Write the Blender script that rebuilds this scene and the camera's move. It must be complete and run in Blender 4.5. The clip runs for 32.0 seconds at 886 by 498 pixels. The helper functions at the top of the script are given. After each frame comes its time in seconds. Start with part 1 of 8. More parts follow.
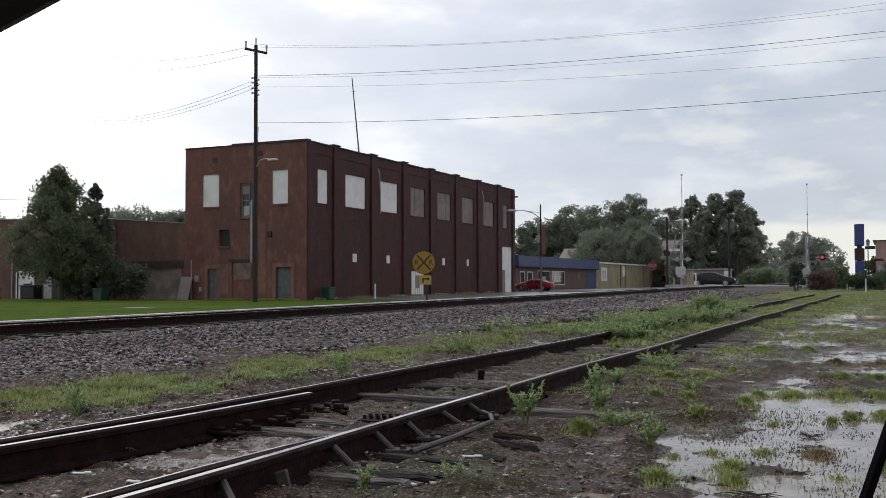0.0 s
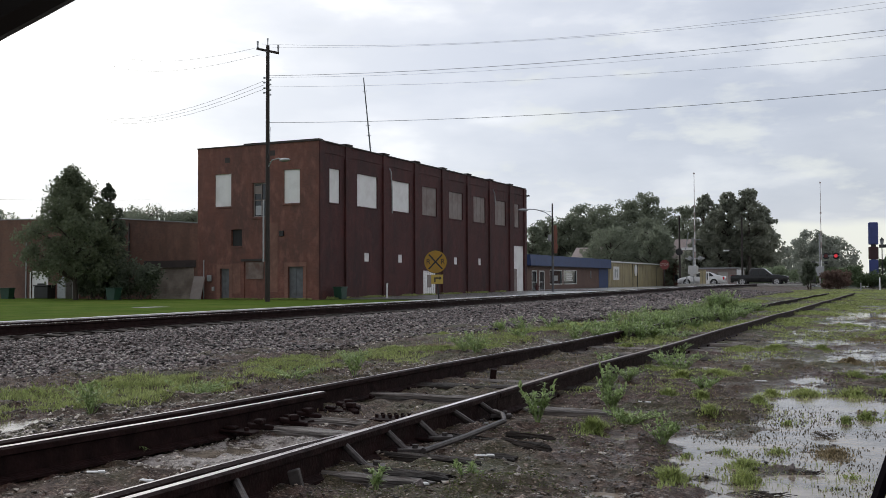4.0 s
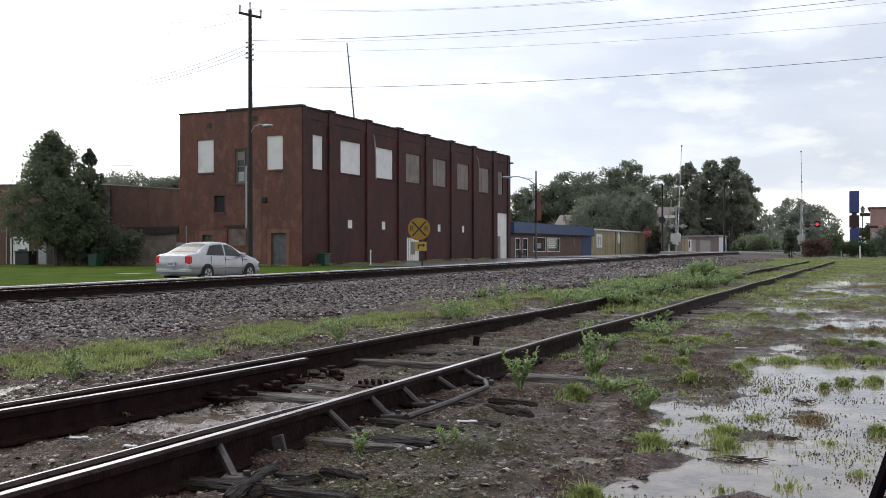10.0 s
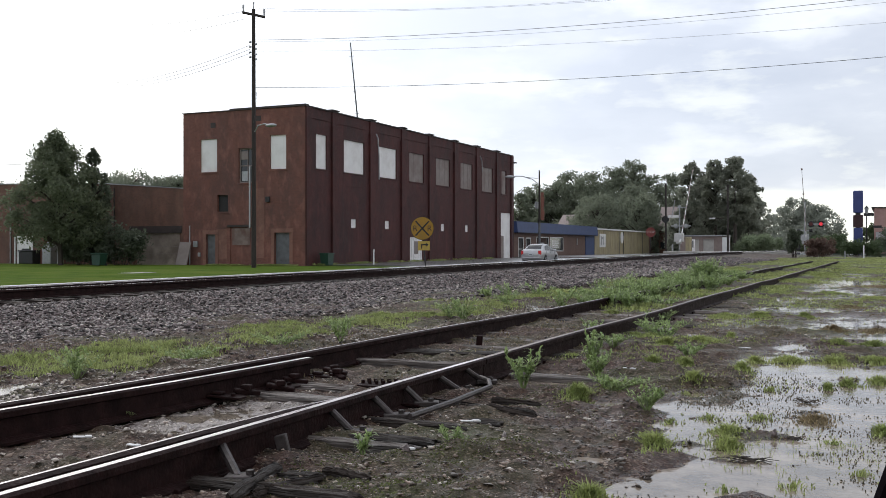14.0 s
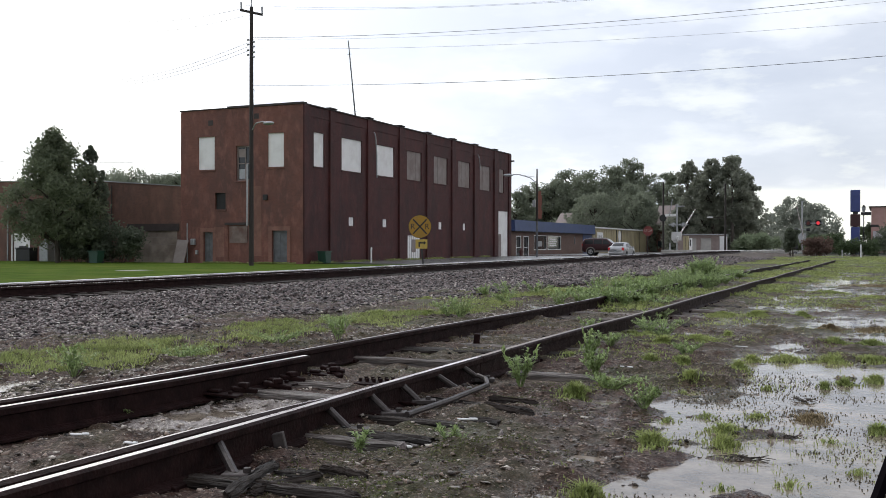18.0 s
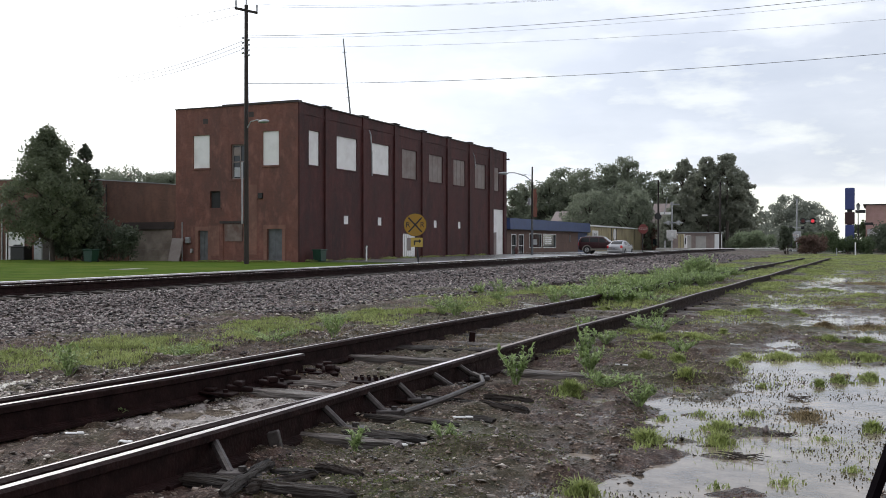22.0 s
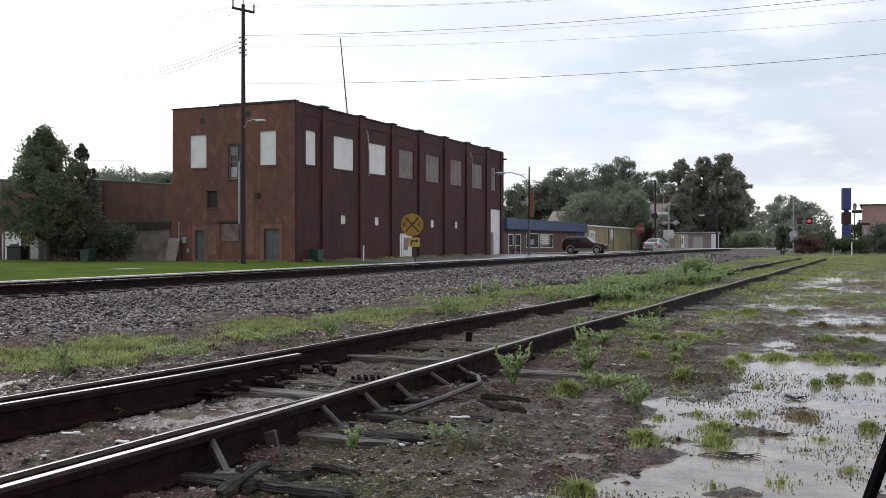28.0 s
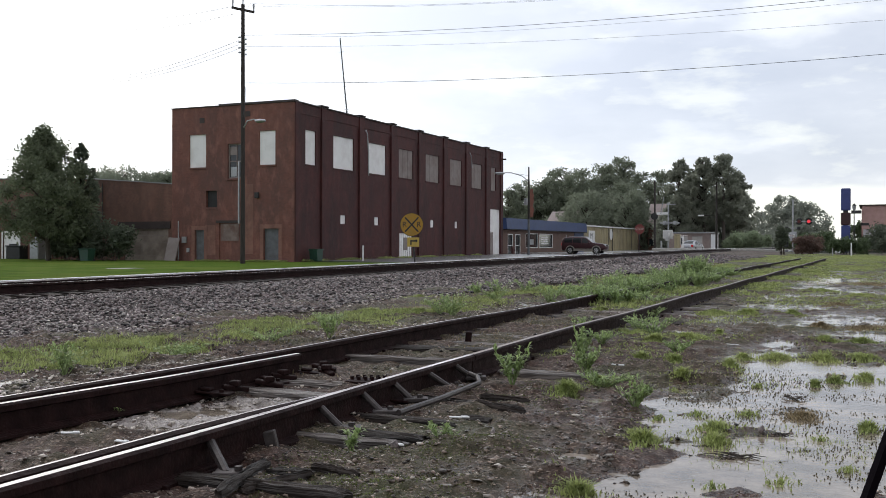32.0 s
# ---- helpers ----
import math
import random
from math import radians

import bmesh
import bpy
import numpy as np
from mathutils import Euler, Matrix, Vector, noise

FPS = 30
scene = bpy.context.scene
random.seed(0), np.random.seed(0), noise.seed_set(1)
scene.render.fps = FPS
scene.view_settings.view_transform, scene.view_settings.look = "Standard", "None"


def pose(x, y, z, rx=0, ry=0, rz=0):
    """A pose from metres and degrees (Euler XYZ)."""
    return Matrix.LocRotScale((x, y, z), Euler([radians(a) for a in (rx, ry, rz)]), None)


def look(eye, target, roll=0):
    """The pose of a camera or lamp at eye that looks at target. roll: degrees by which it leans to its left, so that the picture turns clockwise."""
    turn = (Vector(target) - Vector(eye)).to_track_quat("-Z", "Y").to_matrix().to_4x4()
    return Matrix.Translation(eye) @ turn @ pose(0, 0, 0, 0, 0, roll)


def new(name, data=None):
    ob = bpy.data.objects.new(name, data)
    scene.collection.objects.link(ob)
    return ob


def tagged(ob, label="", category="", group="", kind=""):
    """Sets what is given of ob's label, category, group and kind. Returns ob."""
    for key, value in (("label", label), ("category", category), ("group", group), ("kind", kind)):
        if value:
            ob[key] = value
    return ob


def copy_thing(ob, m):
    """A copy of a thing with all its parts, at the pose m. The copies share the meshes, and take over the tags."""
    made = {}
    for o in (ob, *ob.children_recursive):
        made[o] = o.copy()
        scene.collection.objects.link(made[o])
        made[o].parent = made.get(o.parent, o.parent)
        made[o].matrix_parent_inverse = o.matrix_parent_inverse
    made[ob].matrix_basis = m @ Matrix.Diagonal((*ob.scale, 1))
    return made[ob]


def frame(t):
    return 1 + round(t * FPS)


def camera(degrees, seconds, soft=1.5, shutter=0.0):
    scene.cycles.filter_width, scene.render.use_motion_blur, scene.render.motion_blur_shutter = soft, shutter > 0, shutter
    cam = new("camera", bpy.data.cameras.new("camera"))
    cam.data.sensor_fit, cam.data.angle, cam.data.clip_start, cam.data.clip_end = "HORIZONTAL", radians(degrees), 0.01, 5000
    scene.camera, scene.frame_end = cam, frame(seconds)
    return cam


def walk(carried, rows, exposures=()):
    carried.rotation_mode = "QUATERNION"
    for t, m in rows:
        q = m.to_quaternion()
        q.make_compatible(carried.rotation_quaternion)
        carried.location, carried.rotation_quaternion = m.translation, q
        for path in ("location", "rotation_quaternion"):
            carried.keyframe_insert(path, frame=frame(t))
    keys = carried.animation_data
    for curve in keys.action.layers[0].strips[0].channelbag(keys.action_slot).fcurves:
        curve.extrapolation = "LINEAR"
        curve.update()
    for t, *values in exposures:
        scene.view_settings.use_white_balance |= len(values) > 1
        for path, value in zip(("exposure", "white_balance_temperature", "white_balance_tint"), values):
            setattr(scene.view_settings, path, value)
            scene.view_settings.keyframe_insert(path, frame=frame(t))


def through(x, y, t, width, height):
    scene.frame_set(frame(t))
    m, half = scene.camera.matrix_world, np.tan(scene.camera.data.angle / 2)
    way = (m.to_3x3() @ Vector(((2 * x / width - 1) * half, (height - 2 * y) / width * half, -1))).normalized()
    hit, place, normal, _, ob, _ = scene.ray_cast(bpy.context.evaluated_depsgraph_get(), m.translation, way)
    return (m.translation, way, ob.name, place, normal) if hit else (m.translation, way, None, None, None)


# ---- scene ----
EYE_Z = 0.93

# camera: stands in one place and turns a little: seconds, rx, ry, rz
PATH = [
    (0, 91.910, 0.176, 24.319), (0.5, 91.906, 0.186, 24.326), (1, 91.919, 0.160, 24.637),
    (1.5, 91.936, 0.182, 24.688), (2, 91.943, 0.234, 24.592), (2.5, 91.948, 0.262, 24.679),
    (3, 91.897, 0.273, 24.681), (3.5, 91.868, 0.248, 25.028), (5.5, 91.804, 0.257, 24.668),
    (6, 91.617, 0.242, 24.488), (6.5, 91.218, 0.194, 24.305), (7, 90.895, 0.144, 24.232),
    (7.5, 90.590, 0.170, 24.070), (8, 90.301, 0.087, 24.095), (8.5, 90.053, 0.052, 24.125),
    (9, 90.017, 0.006, 24.142), (9.5, 90.017, -0.007, 24.144), (10, 89.960, 0.087, 24.047),
    (10.5, 89.960, 0.105, 24.080), (11, 89.907, 0.052, 24.093), (11.5, 89.871, 0.027, 24.146),
    (12, 89.916, 0.008, 24.185), (12.5, 89.918, -0.031, 24.168), (13, 89.918, -0.002, 24.189),
    (13.5, 89.923, 0.019, 24.226), (14, 89.934, 0.046, 24.234), (14.5, 89.934, -0.009, 24.229),
    (16.5, 89.918, -0.023, 24.170), (17, 89.918, -0.003, 24.144), (17.5, 89.923, -0.021, 24.188),
    (18, 89.833, -0.071, 24.093), (18.5, 89.812, -0.052, 24.026), (19, 89.795, -0.077, 24.024),
    (19.5, 89.819, -0.026, 23.975), (20, 89.816, 0.003, 23.786), (20.5, 89.773, 0.025, 23.751),
    (21, 89.773, 0.000, 23.783), (21.5, 89.727, -0.043, 23.786), (22, 89.732, -0.015, 23.819),
    (22.5, 89.729, -0.055, 23.819), (23, 89.727, -0.057, 23.796), (23.5, 89.729, -0.008, 23.793),
    (24, 89.743, -0.039, 23.807), (24.5, 89.725, -0.012, 23.802), (25, 89.743, -0.015, 23.818),
    (25.5, 89.729, -0.038, 23.790), (27.5, 89.727, -0.049, 23.680), (28, 89.723, -0.043, 23.645),
    (28.5, 89.729, -0.039, 23.647), (29, 89.736, -0.033, 23.653), (29.5, 89.743, -0.071, 23.659),
    (30, 89.725, -0.068, 23.639), (30.5, 89.725, -0.109, 23.667), (31, 89.721, -0.064, 23.643),
    (31.5, 89.721, -0.058, 23.640), (32, 89.722, -0.105, 23.617),
]

cam = camera(48.27, 32.0, soft=0.75)
walk(cam, [(t, pose(0, 0, EYE_Z, rx, ry, rz)) for t, rx, ry, rz in PATH],
     exposures=[(0, -0.36), (5.5, -0.34), (6.5, -0.24), (7.5, -0.12), (9, 0.0), (32, 0.0)])

# ---- light: a bright wet overcast, brightest behind the brick building ----
world = bpy.data.worlds.new("sky")
scene.world = world
world.use_nodes = True


def build_sky():
    nt = world.node_tree
    n, l = nt.nodes, nt.links
    n.clear()
    out = n.new("ShaderNodeOutputWorld")
    bg = n.new("ShaderNodeBackground")
    tc = n.new("ShaderNodeTexCoord")
    # thin blue of the upper air
    sky = n.new("ShaderNodeTexSky")
    sky.sky_type = "NISHITA"
    sky.sun_disc = False
    sky.sun_elevation = radians(38)
    sky.sun_rotation = radians(-62)
    skym = n.new("ShaderNodeVectorMath")
    skym.operation = "SCALE"
    skym.inputs["Scale"].default_value = 0.02
    l.new(sky.outputs[0], skym.inputs[0])
    # brightness of the cloud deck by direction: bright towards the hidden sun
    dot = n.new("ShaderNodeVectorMath")
    dot.operation = "DOT_PRODUCT"
    v = Vector((-0.86, 0.46, 0.42)).normalized()
    dot.inputs[1].default_value = v
    l.new(tc.outputs["Generated"], dot.inputs[0])
    ramp = n.new("ShaderNodeValToRGB")
    e = ramp.color_ramp.elements
    e[0].position, e[0].color = 0.0, (0.62, 0.625, 0.64, 1)
    e[1].position, e[1].color = 1.0, (1.35, 1.33, 1.30, 1)
    for p, c in ((0.45, (0.70, 0.71, 0.74)), (0.66, (0.69, 0.71, 0.76)), (0.80, (0.70, 0.735, 0.82)), (0.90, (0.95, 0.97, 1.03))):
        x = e.new(p)
        x.color = (*c, 1)
    mr = n.new("ShaderNodeMapRange")
    mr.inputs["From Min"].default_value = -1
    l.new(dot.outputs["Value"], mr.inputs["Value"])
    l.new(mr.outputs[0], ramp.inputs[0])
    # cloud shapes, stretched flat
    mp = n.new("ShaderNodeMapping")
    mp.inputs["Scale"].default_value = (2.6, 2.6, 8.0)
    l.new(tc.outputs["Generated"], mp.inputs[0])
    ns = n.new("ShaderNodeTexNoise")
    ns.inputs["Scale"].default_value = 1.9
    ns.inputs["Detail"].default_value = 6
    ns.inputs["Roughness"].default_value = 0.52
    l.new(mp.outputs[0], ns.inputs["Vector"])
    cr = n.new("ShaderNodeValToRGB")
    c = cr.color_ramp.elements
    c[0].position, c[0].color = 0.38, (0.86, 0.88, 0.92, 1)
    c[1].position, c[1].color = 0.64, (1.28, 1.26, 1.20, 1)
    x = c.new(0.52)
    x.color = (0.97, 0.98, 1.0, 1)
    l.new(ns.outputs["Fac"], cr.inputs[0])
    mul = n.new("ShaderNodeVectorMath")
    mul.operation = "MULTIPLY"
    l.new(ramp.outputs[0], mul.inputs[0])
    l.new(cr.outputs[0], mul.inputs[1])
    # a clear bright strip under the edge of the deck, past the crossing
    dirs = n.new("ShaderNodeSeparateXYZ")
    l.new(tc.outputs["Generated"], dirs.inputs[0])
    wav = n.new("ShaderNodeMath")
    wav.operation = "MULTIPLY_ADD"
    wav.inputs[1].default_value = 0.05
    l.new(ns.outputs["Fac"], wav.inputs[0])
    l.new(dirs.outputs[2], wav.inputs[2])
    low = n.new("ShaderNodeMapRange")
    low.interpolation_type = "SMOOTHSTEP"
    low.inputs["From Min"].default_value, low.inputs["From Max"].default_value = 0.086, 0.077
    l.new(wav.outputs[0], low.inputs["Value"])
    side = n.new("ShaderNodeMapRange")
    side.interpolation_type = "SMOOTHSTEP"
    side.inputs["From Min"].default_value, side.inputs["From Max"].default_value = -0.150, -0.095
    l.new(dirs.outputs[0], side.inputs["Value"])
    gap = n.new("ShaderNodeMath")
    gap.operation = "MULTIPLY"
    l.new(low.outputs[0], gap.inputs[0])
    l.new(side.outputs[0], gap.inputs[1])
    # small bright heads of cloud
    puff = n.new("ShaderNodeTexNoise")
    puff.inputs["Scale"].default_value = 4.2
    puff.inputs["Detail"].default_value = 7
    puff.inputs["Roughness"].default_value = 0.55
    l.new(mp.outputs[0], puff.inputs["Vector"])
    pf = n.new("ShaderNodeMapRange")
    pf.inputs["From Min"].default_value, pf.inputs["From Max"].default_value = 0.56, 0.70
    pf.inputs["To Max"].default_value = 0.55
    l.new(puff.outputs["Fac"], pf.inputs["Value"])
    both = n.new("ShaderNodeMath")
    both.operation = "MAXIMUM"
    l.new(gap.outputs[0], both.inputs[0])
    l.new(pf.outputs[0], both.inputs[1])
    lit = n.new("ShaderNodeMix")
    lit.data_type = "RGBA"
    lit.inputs["B"].default_value = (0.98, 1.0, 0.94, 1)
    l.new(both.outputs[0], lit.inputs["Factor"])
    l.new(mul.outputs[0], lit.inputs["A"])
    lmax = n.new("ShaderNodeVectorMath")
    lmax.operation = "MAXIMUM"
    l.new(lit.outputs["Result"], lmax.inputs[0])
    l.new(mul.outputs[0], lmax.inputs[1])
    add = n.new("ShaderNodeVectorMath")
    l.new(lmax.outputs[0], add.inputs[0])
    l.new(skym.outputs[0], add.inputs[1])
    l.new(add.outputs[0], bg.inputs["Color"])
    bg.inputs["Strength"].default_value = 1.0
    l.new(bg.outputs[0], out.inputs[0])


build_sky()
sun = new("sun", bpy.data.lights.new("sun", "SUN"))
sun.data.energy = 0.5
sun.data.angle = radians(25)
sun.data.color = (1.0, 0.96, 0.9)
sun.matrix_world = look((-40, 22, 36), (0, 0, 0))
# ---- materials ----
def make_mat(name, c1, c2=None, scale=2.0, rough=0.7, bump=0.0, bump_scale=None, metal=0.0, vary=0.0, stain=None,
             stain_scale=0.35, stretch=(1, 1, 1), spec=0.5, rough2=None, island=0.0, emit=None):
    """Two-scale noise between c1 and c2, larger stains, fine relief, and a change of tone from piece to piece."""
    m = bpy.data.materials.new(name)
    m.use_nodes = True
    nt = m.node_tree
    n, l = nt.nodes, nt.links
    b = n["Principled BSDF"]
    b.inputs["Roughness"].default_value = rough
    b.inputs["Metallic"].default_value = metal
    b.inputs["Specular IOR Level"].default_value = spec
    c2 = c2 or tuple(min(1, x * 0.72) for x in c1)
    tc = n.new("ShaderNodeTexCoord")
    mp = n.new("ShaderNodeMapping")
    mp.inputs["Scale"].default_value = stretch
    l.new(tc.outputs["Object"], mp.inputs[0])
    ns = n.new("ShaderNodeTexNoise")
    ns.inputs["Scale"].default_value = scale
    ns.inputs["Detail"].default_value = 5
    ns.inputs["Roughness"].default_value = 0.62
    l.new(mp.outputs[0], ns.inputs["Vector"])
    cr = n.new("ShaderNodeValToRGB")
    cr.color_ramp.elements[0].position, cr.color_ramp.elements[0].color = 0.32, (*c2, 1)
    cr.color_ramp.elements[1].position, cr.color_ramp.elements[1].color = 0.68, (*c1, 1)
    l.new(ns.outputs["Fac"], cr.inputs[0])
    col = cr.outputs[0]
    if stain:
        n2 = n.new("ShaderNodeTexNoise")
        n2.inputs["Scale"].default_value = stain_scale
        n2.inputs["Detail"].default_value = 7
        n2.inputs["Roughness"].default_value = 0.6
        l.new(mp.outputs[0], n2.inputs["Vector"])
        r2 = n.new("ShaderNodeValToRGB")
        r2.color_ramp.elements[0].position, r2.color_ramp.elements[1].position = 0.46, 0.66
        l.new(n2.outputs["Fac"], r2.inputs[0])
        mx = n.new("ShaderNodeMix")
        mx.data_type = "RGBA"
        mx.inputs["B"].default_value = (*stain, 1)
        l.new(r2.outputs[0], mx.inputs["Factor"])
        l.new(col, mx.inputs["A"])
        col = mx.outputs["Result"]
    for amount, node, sock in ((vary, "ShaderNodeObjectInfo", "Random"), (island, "ShaderNodeNewGeometry", "Random Per Island")):
        if amount:
            oi = n.new(node)
            mr = n.new("ShaderNodeMapRange")
            mr.inputs["To Min"].default_value, mr.inputs["To Max"].default_value = 1 - amount, 1 + amount
            l.new(oi.outputs[sock], mr.inputs["Value"])
            sc = n.new("ShaderNodeVectorMath")
            sc.operation = "SCALE"
            l.new(col, sc.inputs[0])
            l.new(mr.outputs[0], sc.inputs["Scale"])
            col = sc.outputs[0]
    l.new(col, b.inputs["Base Color"])
    if rough2 is not None:
        mr = n.new("ShaderNodeMapRange")
        mr.inputs["From Min"].default_value, mr.inputs["From Max"].default_value = 0.3, 0.7
        mr.inputs["To Min"].default_value, mr.inputs["To Max"].default_value = rough, rough2
        l.new(ns.outputs["Fac"], mr.inputs["Value"])
        l.new(mr.outputs[0], b.inputs["Roughness"])
    if bump:
        n3 = n.new("ShaderNodeTexNoise")
        n3.inputs["Scale"].default_value = bump_scale or scale * 4
        n3.inputs["Detail"].default_value = 4
        l.new(mp.outputs[0], n3.inputs["Vector"])
        bp = n.new("ShaderNodeBump")
        bp.inputs["Strength"].default_value = bump
        bp.inputs["Distance"].default_value = 0.02
        l.new(n3.outputs["Fac"], bp.inputs["Height"])
        l.new(bp.outputs[0], b.inputs["Normal"])
    if emit:
        b.inputs["Emission Color"].default_value = (*emit[:3], 1)
        b.inputs["Emission Strength"].default_value = emit[3]
    return m


def leaf_mat(name, c1, c2, isl=0.35, through=0.4, rough=0.55):
    """Thin leaf: a dull surface that lets part of the light through."""
    m = make_mat(name, c1, c2, 0.8, rough, island=isl, spec=0.3)
    n, l = m.node_tree.nodes, m.node_tree.links
    b, out = n["Principled BSDF"], n["Material Output"]
    tr = n.new("ShaderNodeBsdfTranslucent")
    mx = n.new("ShaderNodeMixShader")
    mx.inputs[0].default_value = through
    l.new(b.inputs["Base Color"].links[0].from_socket, tr.inputs["Color"])
    l.new(b.outputs[0], mx.inputs[1])
    l.new(tr.outputs[0], mx.inputs[2])
    l.new(mx.outputs[0], out.inputs["Surface"])
    return m


def glass_mat(name, tint=(0.02, 0.025, 0.03), rough=0.06, spec=0.6):
    m = bpy.data.materials.new(name)
    m.use_nodes = True
    b = m.node_tree.nodes["Principled BSDF"]
    b.inputs["Base Color"].default_value = (*tint, 1)
    b.inputs["Roughness"].default_value = rough
    b.inputs["Specular IOR Level"].default_value = spec
    return m


# ---- building tools ----
def mesh_of(bm, name, material, smooth=False):
    me = bpy.data.meshes.new(name)
    bm.to_mesh(me)
    bm.free()
    mats = material if isinstance(material, (list, tuple)) else [material]
    for x in mats:
        me.materials.append(x)
    if smooth:
        me.polygons.foreach_set("use_smooth", [True] * len(me.polygons))
    return me


def part(name, bm, material, parent=None, label="", smooth=False, at=None):
    ob = new(name, mesh_of(bm, name, material, smooth))
    if parent:
        ob.parent = parent
    if at is not None:
        ob.matrix_basis = at
    if label:
        tagged(ob, label)
    return ob


def thing(name, label, category, at=None, group="", kind=""):
    ob = new(name)
    ob.empty_display_size = 0.3
    if at is not None:
        ob.matrix_basis = at
    return tagged(ob, label, category, group, kind)


def box(bm, x0, y0, z0, x1, y1, z1, bevel=0.0, m=None):
    r = bmesh.ops.create_cube(bm, size=1)
    vs = r["verts"]
    bmesh.ops.scale(bm, vec=(x1 - x0, y1 - y0, z1 - z0), verts=vs)
    bmesh.ops.translate(bm, vec=((x0 + x1) / 2, (y0 + y1) / 2, (z0 + z1) / 2), verts=vs)
    if bevel:
        es = list({e for v in vs for e in v.link_edges})
        r = bmesh.ops.bevel(bm, geom=es, offset=bevel, segments=1, affect="EDGES")
        vs = list({v for f in r["faces"] for v in f.verts} | {v for v in vs if v.is_valid})
    if m is not None:
        bmesh.ops.transform(bm, matrix=m, verts=[v for v in vs if v.is_valid])
    return bm


def boxes(*args, bevel=0.0):
    bm = bmesh.new()
    for a in args:
        box(bm, *a, bevel=bevel)
    return bm


def tube(bm, pts, r, seg=8, r_end=None):
    """A round bar along the points."""
    rings = []
    pts = [Vector(p) for p in pts]
    for i, p in enumerate(pts):
        d = (pts[min(i + 1, len(pts) - 1)] - pts[max(i - 1, 0)]).normalized()
        side = d.cross(Vector((0, 0, 1)))
        if side.length < 1e-3:
            side = Vector((1, 0, 0))
        side.normalize()
        up = side.cross(d)
        rad = r if r_end is None else r + (r_end - r) * i / (len(pts) - 1)
        rings.append([bm.verts.new(p + rad * (math.cos(2 * math.pi * k / seg) * side + math.sin(2 * math.pi * k / seg) * up)) for k in range(seg)])
    for a, b in zip(rings, rings[1:]):
        for k in range(seg):
            bm.faces.new((a[k], a[(k + 1) % seg], b[(k + 1) % seg], b[k]))
    bm.faces.new(rings[0][::-1])
    bm.faces.new(rings[-1])
    return bm


def rod(pts, r, seg=8, r_end=None):
    return tube(bmesh.new(), pts, r, seg, r_end)


def prism(bm, outline, a, b, place):
    """Extrudes a 2D outline from a to b; place(u, v, w) gives the point."""
    lo = [bm.verts.new(place(u, v, a)) for u, v in outline]
    hi = [bm.verts.new(place(u, v, b)) for u, v in outline]
    k = len(outline)
    for i in range(k):
        bm.faces.new((lo[i], lo[(i + 1) % k], hi[(i + 1) % k], hi[i]))
    bm.faces.new(lo[::-1])
    bm.faces.new(hi)
    bmesh.ops.recalc_face_normals(bm, faces=bm.faces)
    return bm


def disc(bm, centre, normal, r, depth, seg=24):
    q = Vector(normal).to_track_quat("Z", "Y").to_matrix().to_4x4()
    bmesh.ops.create_cone(bm, cap_ends=True, segments=seg, radius1=r, radius2=r, depth=depth, matrix=Matrix.Translation(centre) @ q)
    return bm


def raw_mesh(name, verts, faces, material, smooth=False):
    """One mesh from arrays of corners and of equal faces."""
    me = bpy.data.meshes.new(name)
    verts = np.asarray(verts, np.float32)
    faces = np.asarray(faces, np.int32)
    nf, k = faces.shape
    me.vertices.add(len(verts))
    me.vertices.foreach_set("co", verts.ravel())
    me.loops.add(nf * k)
    me.loops.foreach_set("vertex_index", faces.ravel())
    me.polygons.add(nf)
    me.polygons.foreach_set("loop_start", np.arange(nf, dtype=np.int32) * k)
    me.polygons.foreach_set("loop_total", np.full(nf, k, np.int32))
    if smooth:
        me.polygons.foreach_set("use_smooth", np.ones(nf, bool))
    me.materials.append(material)
    me.update(calc_edges=True)
    return me


def soft_noise(x, y, s, seed=0):
    """Smooth noise of -1 to 1 on arrays, from turned sine waves."""
    r = np.random.RandomState(seed)
    out = np.zeros_like(x, dtype=float)
    tot = 0
    for i in range(9):
        a = r.uniform(0, 2 * math.pi)
        k = s * r.uniform(0.5, 2.6)
        w = 1 / (0.6 + k / s)
        out += w * np.sin((np.cos(a) * x + np.sin(a) * y) * k + r.uniform(0, 6.28) + 1.3 * np.sin((np.sin(a) * x - np.cos(a) * y) * k * 0.61 + i))
        tot += w
    return out / tot * 1.6
